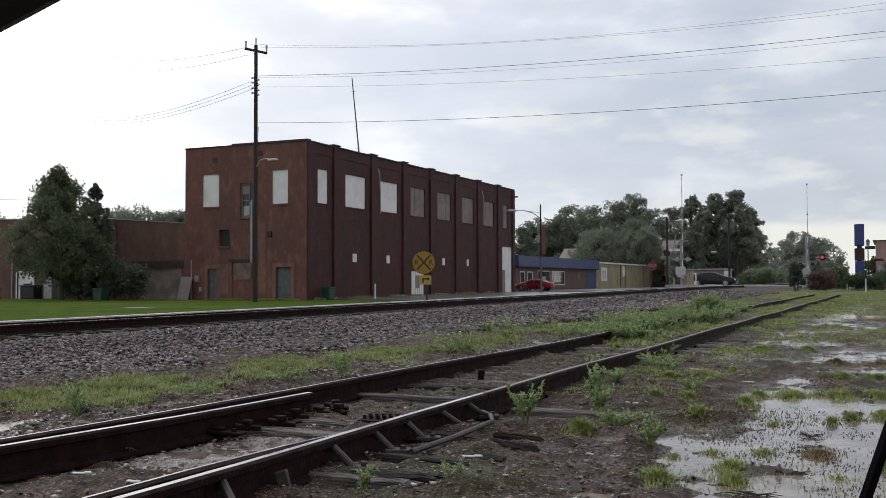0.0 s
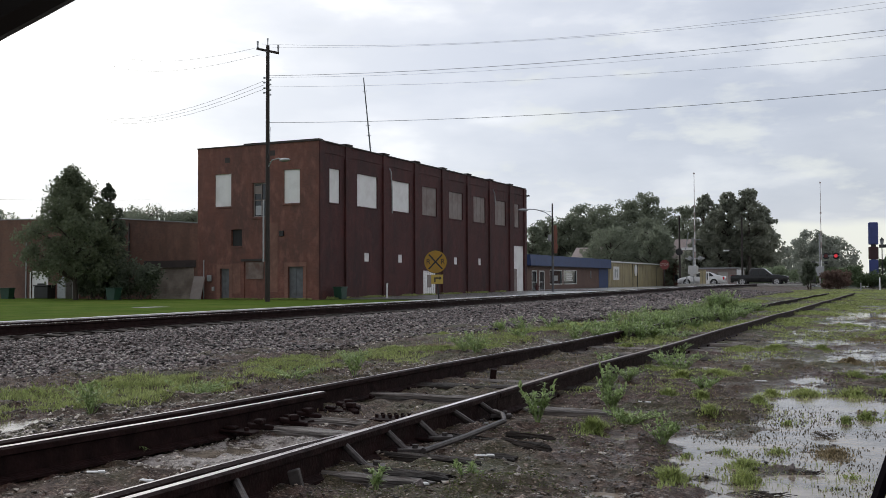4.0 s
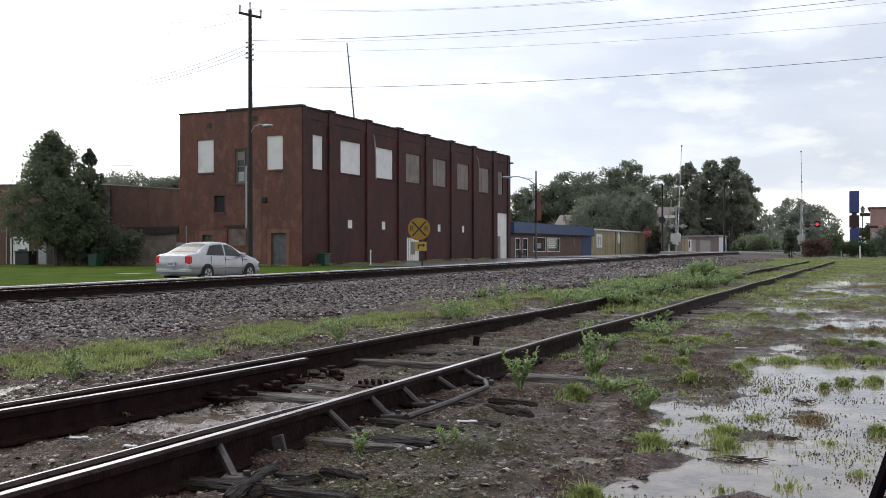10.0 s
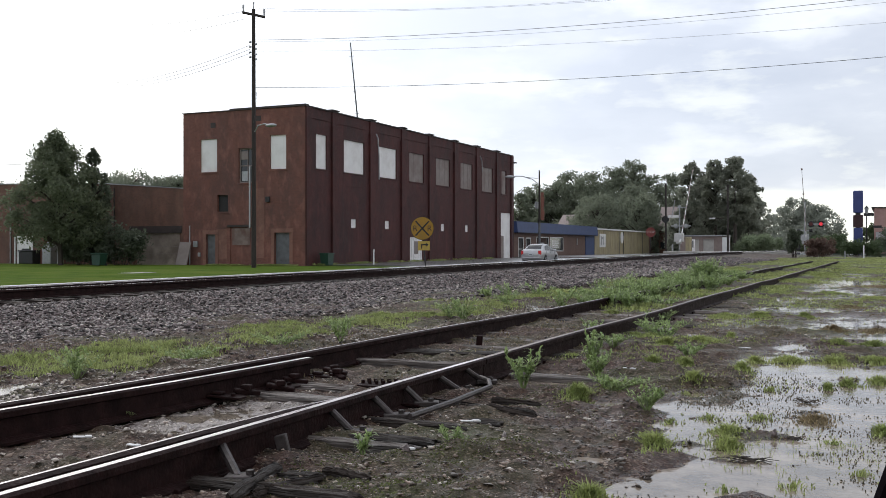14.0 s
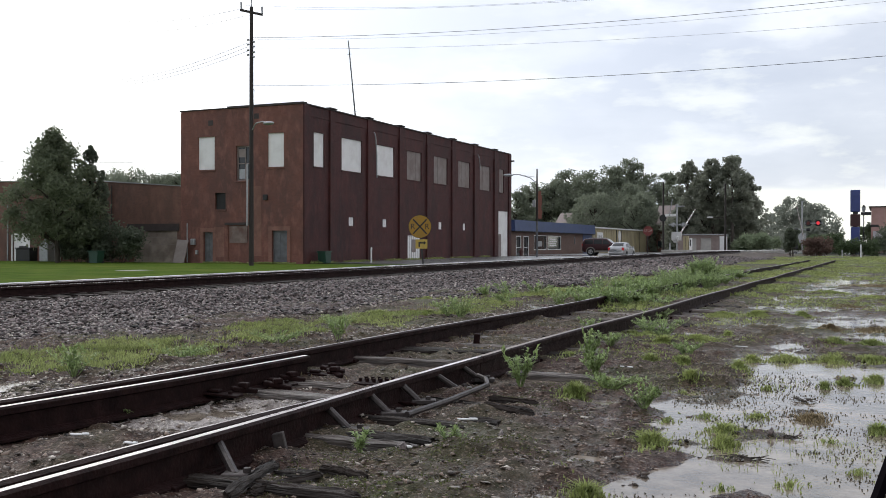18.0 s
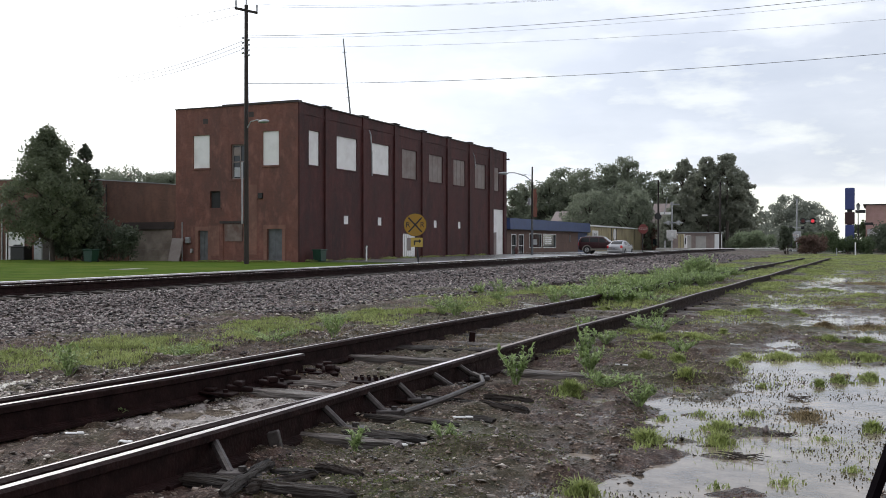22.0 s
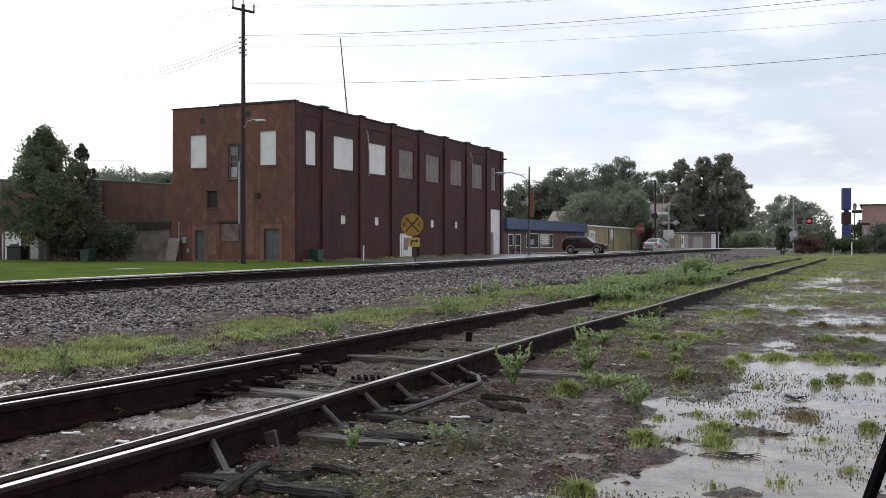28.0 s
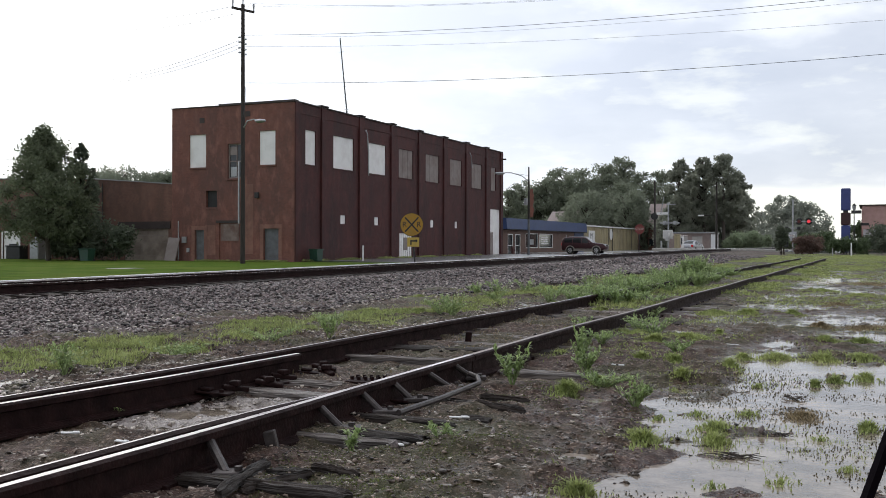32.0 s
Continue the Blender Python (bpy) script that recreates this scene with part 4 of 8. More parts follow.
    # thin dark plates for two dark blotches high on the end wall
    for x, z in ((-45.2, 9.75), (-41.2, 10.05)):
        part("dark_wall_plate", boxes((x - 0.22, FY - 0.02, z, x + 0.22, FY + 0.01, z + 0.38), bevel=0.008), COPING, B, "thin dark plate high on the wall")
    # black block stands in for a dark hole in the wall
    part("wall_hole_block", boxes((-40.55, FY - 0.16, 4.2, -40.2, FY, 4.6), bevel=0.02), BLACK, B, "black box standing in for a dark hole in the wall")
    part("meter_box", boxes((-46.9, FY - 0.2, 1.0, -46.55, FY, 1.45), bevel=0.02), METAL, B)
    part("meter_box", boxes((-46.5, FY - 0.16, 0.3, -46.3, FY, 0.6), bevel=0.02), METAL, B)
    part("wall_bracket", boxes((FX + 0.0, 101.1, 10.1, FX + 0.5, 101.3, 10.25)), COPING, B)
    part("conduit", rod([(-47.3, FY - 0.05, -0.3), (-47.3, FY - 0.05, 2.6)], 0.04), METAL, B)
    # roof mast, leaning a little
    M = tagged(part("antenna_mast", rod([(-38.4, 69.0, 10.15), (-38.75, 68.9, 14.0), (-39.1, 68.9, 17.3)], 0.065, 6, 0.04), DOOR_BLUE), "thin leaning antenna mast on the warehouse roof", "antenna")
    for z in (11.6, 12.6, 13.4, 16.2):
        part("rung", boxes((-38.57 - 0.10 * (z - 12) - 0.2, 68.9, z, -38.57 - 0.10 * (z - 12) + 0.2, 68.93, z + 0.03)), METAL, M)


def annex():
    A = thing("brick_annex", "low old brown brick warehouse with a tan garage door", "building")
    Y, x0, x1 = 59.6, -92.0, -47.94
    gar, d1, d2 = (-52.7, -48.5, -0.5, 2.05), (-65.3, -63.5, -0.5, 1.8), (-61.4, -60.2, -0.5, 1.6)
    wall("wall", A, 0, Y, 0.35, x0, x1, -0.7, 5.3, [gar, d1, d2], BRICK_OLD, "old brown brick wall")
    # parapet that climbs away from the tall building
    bm = prism(bmesh.new(), [(x1, 5.3), (x1, 5.36), (-56, 5.95), (-67, 6.2), (x0, 6.5), (x0, 5.3)], Y, Y + 0.35, lambda u, v, w: (u, w, v))
    part("parapet", bm, BRICK_OLD, A)
    bm = prism(bmesh.new(), [(x1, 5.364), (x1, 5.43), (-56, 6.03), (-67, 6.28), (x0, 6.58), (x0, 6.504), (-67, 6.204), (-56, 5.954)], Y - 0.06, Y + 0.4, lambda u, v, w: (u, w, v))
    part("coping", bm, METAL, A, "pale metal coping")
    g = infill("garage_door", A, 0, Y, gar, 0.12, DOOR_TAN, "wide weathered tan garage door")
    for k in range(1, 5):
        z = -0.5 + k * 0.51
        part("door_seam", boxes((gar[0], Y + 0.105, z, gar[1], Y + 0.12, z + 0.02)), BOARD_GREY, g)
    part("lintel", boxes((gar[0] - 0.6, Y - 0.05, 2.06, gar[1] + 0.2, Y + 0.02, 2.6)), COPING, A)
    for h in (d1, d2):
        d = infill("door", A, 0, Y, h, 0.12, BOARD_WHITE, "white door with a dark pane")
        part("door_pane", boxes((h[0] + 0.6, Y + 0.1, -0.2, h[1] - 0.2, Y + 0.12, 0.9)), DARK, d)
        part("door_frame", boxes((h[0] - 0.12, Y - 0.03, h[2], h[0], Y + 0.06, h[3] + 0.12), (h[1], Y - 0.03, h[2], h[1] + 0.12, Y + 0.06, h[3] + 0.12), (h[0], Y - 0.03, h[3], h[1], Y + 0.06, h[3] + 0.12)), WHITE, A)
    part("pipe", rod([(-65.8, Y - 0.06, -0.4), (-65.8, Y - 0.06, 4.3)], 0.06), METAL, A)
    part("downpipe", rod([(-54.8, Y - 0.06, 2.8), (-54.8, Y - 0.06, 5.6)], 0.05), COPING, A)
    part("wall", boxes((x0, Y + 0.35, -0.7, x0 + 0.35, Y + 30, 5.3), (x0 + 0.35, Y + 29.65, -0.7, x1 - 0.02, Y + 30, 5.3)), BRICK_OLD, A)
    part("roof", boxes((x0 + 0.35, Y + 0.35, 4.9, x1 - 0.02, Y + 29.65, 5.05)), ROOFING, A)
    board = part("leaning_board", boxes((-0.5, -0.04, 0, 0.5, 0.04, 1.75), bevel=0.01), BOARD_GREY, at=pose(-47.5, 58.5, -0.33, -14, 3, 0))
    tagged(board, "weathered plywood sheet leaning against the brick wall", "board")


brick_building()
annex()


def annex_clutter():
    b = thing("rubbish_bin", "dark square bin beside the white warehouse door", "bin", pose(-62.6, 58.6, -0.33))
    part("body", boxes((-0.75, -0.5, 0, 0.75, 0.5, 1.0), bevel=0.05), BLACK, b)
    part("lid", boxes((-0.8, -0.55, 1.0, 0.8, 0.55, 1.1), bevel=0.03), BLACK, b)
    # pale tank-like thing, built as a box with a round top
    c = thing("ice_chest", "pale upright tank-like thing beside the warehouse door", "cabinet", pose(-60.3, 58.4, -0.33))
    part("body", boxes((-0.45, -0.4, 0, 0.45, 0.4, 1.5), bevel=0.06), METAL, c)
    part("top", rod([(0, 0, 1.5), (0, 0, 1.62), (0, 0, 1.75)], 0.3, 10, 0.2), METAL, c)
    p = part("brick_pier", boxes((-61.9, 58.9, -0.4, -61.45, 59.5, 2.2), bevel=0.01), BRICK_END)
    tagged(p, "reddish brick pier between two warehouse doors", "pier")


annex_clutter()
# ---- shop, sheds and houses beyond the cross street ----
BLUE = make_mat("blue_painted_metal", (0.030, 0.058, 0.165), (0.024, 0.045, 0.125), 1.5, 0.5, 0.1, 12)
TAN = make_mat("tan_metal_siding", (0.42, 0.36, 0.22), (0.34, 0.29, 0.18), 1.0, 0.55, 0.1, 14, stain=(0.28, 0.24, 0.16), stain_scale=0.5)
BRICK_SHOP = brick_mat("brown_shop_brick", (0.15, 0.085, 0.065), (0.11, 0.062, 0.05), (0.13, 0.10, 0.085), 1, (0.09, 0.05, 0.045), 0.5)
SHINGLE = make_mat("pinkish_shingles", (0.36, 0.30, 0.285), (0.28, 0.23, 0.22), 3, 0.8, 0.3, 30)
RED = make_mat("faded_red_paint", (0.20, 0.030, 0.026), (0.15, 0.025, 0.022), 6, 0.5)
YELLOW = make_mat("yellow_sign_paint", (0.40, 0.22, 0.012), (0.32, 0.175, 0.012), 5, 0.5, stain=(0.26, 0.16, 0.03), stain_scale=2.5)
POLEWOOD = make_mat("dark_creosoted_wood", (0.035, 0.026, 0.022), (0.018, 0.014, 0.013), 4, 0.75, 0.4, 30, stretch=(4, 4, 0.4))
WIRE = make_mat("dark_wire", (0.05, 0.05, 0.055), (0.03, 0.03, 0.03), 4, 0.5)
BINGREEN = make_mat("green_plastic", (0.013, 0.055, 0.036), (0.010, 0.042, 0.028), 4, 0.45)
PALEDOOR = make_mat("pale_roller_door_paint", (0.48, 0.46, 0.43), (0.38, 0.36, 0.34), 2, 0.6)
TOWERBLUE = make_mat("bright_blue_sign_panel", (0.045, 0.065, 0.23), (0.035, 0.05, 0.18), 2, 0.45)
PINKISH = make_mat("pale_pinkish_block", (0.30, 0.24, 0.22), (0.22, 0.17, 0.155), 1.2, 0.75, 0.2, 12)
HYDRANT = make_mat("dull_dark_red_iron", (0.10, 0.03, 0.03), (0.06, 0.022, 0.022), 8, 0.5)
YELLOW_PALE = make_mat("pale_faded_yellow", (0.50, 0.36, 0.07), (0.42, 0.30, 0.06), 5, 0.5)
ORANGE = make_mat("faded_orange_cloth", (0.27, 0.115, 0.085), (0.20, 0.085, 0.065), 3, 0.8)


def shop():
    S = thing("shop", "low brown brick shop with a blue metal fascia and glass doors", "shop")
    X, y0, y1 = -40.8, 111.3, 146.7
    doors = [(112.9, 114.7), (115.6, 117.5)]
    wins = [(119.6, 124.6), (125.2, 131.0)]
    holes = [(a, b, -0.3, 2.2) for a, b in doors] + [(a, b, 0.45, 2.35) for a, b in wins]
    wall("wall", S, 1, X, 0.3, y0, 141.8, -0.6, 2.75, holes, BRICK_SHOP)
    part("wall", boxes((X - 0.3, 141.85, -0.6, X + 0.05, y1, 3.0)), BLUE, S, "blue painted metal wall end")
    part("wall", boxes((X - 14, y0, -0.6, X - 0.31, y0 + 0.3, 3.6), (X - 14, y1 - 0.3, -0.6, X - 0.31, y1, 3.6), (X - 14.3, y0, -0.6, X - 14, y1, 3.6)), BRICK_SHOP, S)
    bm = prism(bmesh.new(), [(X + 0.6, 2.78), (X + 0.6, 2.85), (X + 0.5, 4.1), (X - 0.3, 4.1), (X - 0.3, 2.78)], y0 - 0.3, y1, lambda u, v, w: (u, w, v))
    part("fascia", bm, BLUE, S, "sloping blue metal fascia")
    part("roof", boxes((X - 14, y0 + 0.31, 3.4, X - 0.32, y1 - 0.31, 3.55)), ROOFING, S)
    part("soffit", boxes((X + 0.02, y0, 2.70, X + 0.55, y1, 2.77)), DARK, S)
    for a, b in doors:
        d = infill("door", S, 1, X, (a, b, -0.3, 2.2), 0.12, GLASS, "glass shop door in a white frame")
        trim_frame("door_frame", d, 1, X, (a, b, -0.3, 2.2), 0.12, 0.01, WHITE)
        part("push_bar", boxes((X - 0.115, a + 0.18, 0.75, X - 0.06, b - 0.18, 0.82)), WHITE, d)
    for a, b in wins:
        w = infill("window", S, 1, X, (a, b, 0.45, 2.35), 0.12, GLASS, "large shop window in a white frame")
        trim_frame("window_frame", w, 1, X, (a, b, 0.45, 2.35), 0.10, 0.01, WHITE)
        if a > 125:
            part("lettering_bars", boxes(*[(X - 0.118, a + 1.2, 0.95 + k * 0.27, X - 0.10, b - 1.6 - 0.3 * (k % 2), 1.08 + k * 0.27) for k in range(4)]), WHITE, w, "white bars of window lettering")
        else:
            part("poster", boxes((X - 0.118, a + 1.8, 0.9, X - 0.10, b - 1.5, 1.6)), METAL, w, "pale poster behind the glass")
    part("wall_light", boxes((X, 137.4, 1.3, X + 0.1, 137.6, 2.3)), METAL, S)
    # tan shed joined on
    T = thing("metal_shed", "long tan metal shed with a pale roof edge", "shed")
    a, b = 146.75, 184
    part("wall", boxes((X - 12, a, -0.6, X + 0.1, b, 3.7)), TAN, T)
    part("roof_trim", boxes((X - 12.2, a - 0.02, 3.71, X + 0.35, b + 0.2, 3.92), bevel=0.02), WHITE, T, "pale roof edge")
    for y in np.arange(a + 0.6, b, 1.1):
        part("rib", boxes((X + 0.1, y - 0.06, -0.4, X + 0.14, y + 0.06, 3.66)), TAN, T)
    for y in (161.5, 164.6, 178.4):
        part("seam", boxes((X + 0.1, y - 0.11, -0.4, X + 0.17, y + 0.11, 3.66)), BLACK, T)
    s = part("notice_board", boxes((X + 0.145, 149.2, 1.0, X + 0.22, 152.6, 3.1), bevel=0.01), WHITE, T, "white notice board with dark bars")
    part("dark_bars", boxes((X + 0.222, 149.9, 1.4, X + 0.235, 150.4, 2.7), (X + 0.222, 151.2, 1.4, X + 0.235, 151.6, 2.7), (X + 0.222, 150.4, 2.3, X + 0.235, 150.9, 2.6)), METAL, s)
    part("round_board", disc(bmesh.new(), (X + 0.2, 163.2, 2.6), (1, 0, 0), 0.95, 0.06), WHITE, T)
    # a lower dark block past it
    D = thing("dark_shed", "low dark brick outbuilding beside the tan shed", "shed")
    part("wall", boxes((X - 10, 184.3, -0.6, X + 0.2, 206, 3.2)), BRICK_OLD, D)
    part("roof", boxes((X - 10.2, 184.3, 3.2, X + 0.5, 206.2, 3.4)), ROOFING, D)


def garage_row():
    G = thing("garage_row", "low brick garages with pale roller doors", "garage")
    x0, x1, y = -29.0, -21.6, 153.0
    doors = [(-27.9, -26.2), (-25.6, -24.0)]
    wall("wall", G, 0, y, 0.3, x0, -22.8, -0.4, 2.65, [(a, b, -0.4, 2.2) for a, b in doors], PINKISH)
    for a, b in doors:
        infill("roller_door", G, 0, y, (a, b, -0.4, 2.2), 0.15, PALEDOOR, "pale roller door")
    part("white_end", boxes((-22.75, y - 0.1, -0.4, -21.7, y + 0.3, 2.5)), WHITE, G, "white end panel")
    part("wall", boxes((x0, y + 0.31, -0.4, x0 + 0.3, y + 8, 2.65), (-23.1, y + 0.31, -0.4, -22.8, y + 8, 2.65), (x0, y + 8.01, -0.4, -22.8, y + 8.3, 2.65)), BRICK_OLD, G)
    part("roof", boxes((x0 - 0.2, y - 0.3, 2.66, -22.6, y + 8.4, 2.82)), METAL, G)


def house(x, y, w, d, eave, ridge, wallm, lab):
    H = thing("house", lab, "house", pose(x, y, -0.3))
    part("wall", boxes((-w / 2, -d / 2, -0.5, w / 2, d / 2, eave)), wallm, H)
    bm = prism(bmesh.new(), [(-d / 2 - 0.5, eave + 0.004), (0, ridge), (d / 2 + 0.5, eave + 0.004)], -w / 2 - 0.4, w / 2 + 0.4, lambda u, v, t: (t, u, v))
    part("roof", bm, SHINGLE, H, "pinkish shingle roof")
    for k in (-0.25, 0.25):
        part("window", boxes((w * k - 0.6, -d / 2 - 0.05, 1.0, w * k + 0.6, -d / 2 + 0.05, 2.3)), GLASS, H)


def red_store():
    R = thing("red_brick_store", "pinkish red store front past the crossing", "shop")
    part("wall", boxes((-1.6, 136, -0.4, 18, 150, 5.9)), make_mat("pinkish_red_stucco", (0.45, 0.28, 0.26), (0.37, 0.22, 0.20), 2, 0.7), R)
    part("cornice", boxes((-1.9, 135.8, 5.91, 18.3, 150.3, 6.03)), COPING, R)
    part("awning", prism(bmesh.new(), [(0, 2.9), (-1.6, 2.0), (-1.5, 1.9), (0.0, 2.7)], -1.4, 17, lambda u, v, t: (t, 135.98 + u, v)), METAL, R)
    part("wall_lamp", boxes((-2.8, 135.5, 4.9, -1.62, 135.9, 5.3)), BLACK, R)


shop()
garage_row()
house(-58.2, 196, 5.0, 9, 5.2, 8.0, WHITE, "white house with a pinkish shingle roof among trees")
house(-38.2, 194, 3.6, 9, 5.2, 9.2, BRICK_OLD, "brick house with a pinkish shingle roof among trees")
red_store()


# ---- poles, wires, signs ----
def hang(name, parent, a, b, sag, r=0.016, n=14):
    a, b = Vector(a), Vector(b)
    pts = [a.lerp(b, k / n) + Vector((0, 0, -sag * 4 * (k / n) * (1 - k / n))) for k in range(n + 1)]
    return part(name, rod(pts, r, 5), WIRE, parent)


def utility_pole():
    P = thing("utility_pole", "tall dark wooden utility pole with a crossarm and wires", "utility pole")
    bx, by = -36.5, 52.0
    part("pole", rod([(bx, by, -0.6), (bx, by, 4), (bx, by, 10), (bx, by, 16.0)], 0.155, 12, 0.11), POLEWOOD, P)
    m = pose(bx, by, 15.65, 0, 11, 30)
    arm = part("crossarm", box(bmesh.new(), -0.72, -0.06, -0.07, 0.72, 0.06, 0.07, 0.01, m), POLEWOOD, P)
    for x in (-0.66, 0.66):
        p = m @ Vector((x, 0, 0.07))
        bm = rod([p, p + Vector((0, 0, 0.2)), p + Vector((0, 0, 0.26)), p + Vector((0, 0, 0.42))], 0.05, 8, 0.07)
        part("insulator", bm, METAL, arm, "grey insulator")
    part("pole_pin", rod([(bx, by, 16.0), (bx, by, 16.3), (bx, by, 16.45)], 0.035, 6, 0.06), METAL, P)
    for z in (13.85, 13.55, 13.2, 12.9):
        for s in (-1, 1):
            part("spool_insulator", disc(bmesh.new(), (bx + s * 0.22, by - 0.05, z - 0.08 * s), (1, 0, 0), 0.06, 0.12, 10), METAL, P)
    part("conduit", boxes((bx - 0.22, by - 0.24, 2.2, bx - 0.12, by - 0.14, 6.1), bevel=0.02), METAL, P, "pale conduit up the pole")
    part("ground_wire", rod([(bx + 0.12, by - 0.15, 10.9), (bx + 0.35, by - 0.2, 10.7), (bx + 0.3, by - 0.2, 9.6), (bx + 0.1, by - 0.17, 8.8)], 0.015, 5), WIRE, P)
    lamp = part("lamp_arm", rod([(bx + 0.15, by - 0.1, 8.25), (bx + 0.5, by - 0.25, 8.6), (bx + 1.0, by - 0.3, 8.68), (bx + 1.3, by - 0.3, 8.62)], 0.04, 8), METAL, P)
    bm = bmesh.new()
    bmesh.ops.create_uvsphere(bm, u_segments=12, v_segments=8, radius=1, matrix=Matrix.Translation((bx + 1.5, by - 0.3, 8.56)) @ Matrix.Diagonal((0.42, 0.16, 0.12, 1)))
    part("lamp_head", bm, METAL, lamp, "pale cobra-head street light", smooth=True)
    far = [((bx - 0.35, by - 0.1, 16.1), (16, 48.5, 14.6), 1.6), ((bx + 0.25, by + 0.2, 15.9), (16, 49.5, 14.1), 1.2), ((bx, by, 14.05), (16, 49, 12.9), 0.9), ((bx, by, 13.95), (16, 49.3, 12.75), 1.0), ((bx, by, 13.35), (16, 49, 11.3), 0.75), ((bx + 0.1, by, 11.05), (16, 49, 10.1), 0.8)]
    for i, (a, b, sag) in enumerate(far):
        hang("wire", P, a, b, sag, 0.012 if i in (2, 5) else 0.0055)
    for i in range(3):
        hang("wire", P, (bx - 0.3, by, 13.75 - 0.26 * i), (-96, 100, 23.0 - 0.3 * i), 1.0, 0.012)
    for dz in (0, 0.5):
        hang("wire", P, (bx - 0.5, by - 0.2, 15.9 - dz), (-94, 98, 31 - 3 * dz), 1.0, 0.010)
    # the service line past the low warehouse
    hang("service_wire", P, (-52.5, 59.4, 7.3), (-110, 62, 11.5), 0.6, 0.012)


def street_lamp():
    L = thing("street_lamp", "tall grey street lamp with a faded orange banner", "street lamp")
    x, y = -32.16, 95.2
    part("pole", rod([(x, y, -0.4), (x, y, 3.5)], 0.13, 10, 0.12), DOOR_BLUE, L, "grey lower shaft")
    part("upper_pole", rod([(x, y, 3.48), (x, y, 8.75)], 0.11, 10, 0.07), POLEWOOD, L)
    part("arm", rod([(x, y, 7.3), (x - 0.6, y - 0.4, 7.85), (x - 1.5, y - 1.0, 8.15), (x - 2.1, y - 1.4, 8.15)], 0.045, 8), METAL, L)
    part("brace", rod([(x, y, 7.9), (x - 1.5, y - 1.0, 8.12)], 0.02, 6), METAL, L)
    bm = bmesh.new()
    bmesh.ops.create_uvsphere(bm, u_segments=12, v_segments=8, radius=1, matrix=Matrix.Translation((x - 2.5, y - 1.65, 8.08)) @ Matrix.Rotation(radians(35), 4, "Z") @ Matrix.Diagonal((0.55, 0.2, 0.14, 1)))
    part("lamp_head", bm, METAL, L, smooth=True)
    bm = bmesh.new()
    for i in range(6):
        box(bm, x + 0.14, y - 0.03 + 0.02 * math.sin(i), 3.7 + 0.47 * i, x + 0.5 + 0.05 * math.sin(i * 2.2), y + 0.01 + 0.02 * math.sin(i), 4.17 + 0.47 * i)
    part("banner", bm, ORANGE, L, "faded orange cloth banner")
    part("control_box", boxes((x - 0.45, y - 0.15, 4.9, x - 0.15, y + 0.15, 5.6), bevel=0.02), METAL, L)


def octagon(r):
    return [(r * math.cos(radians(22.5 + 45 * k)), r * math.sin(radians(22.5 + 45 * k))) for k in range(8)]


def lettering(text, size, depth, mat, name, parent, at):
    c = bpy.data.curves.new(name, "FONT")
    c.body, c.size, c.extrude, c.align_x, c.align_y = text, size, depth, "CENTER", "CENTER"
    tmp = bpy.data.objects.new(name, c)
    me = bpy.data.meshes.new_from_object(tmp)
    bpy.data.objects.remove(tmp)
    bpy.data.curves.remove(c)
    me.materials.clear()
    me.materials.append(mat)
    ob = new(name, me)
    ob.parent = parent
    ob.matrix_basis = at
    return ob


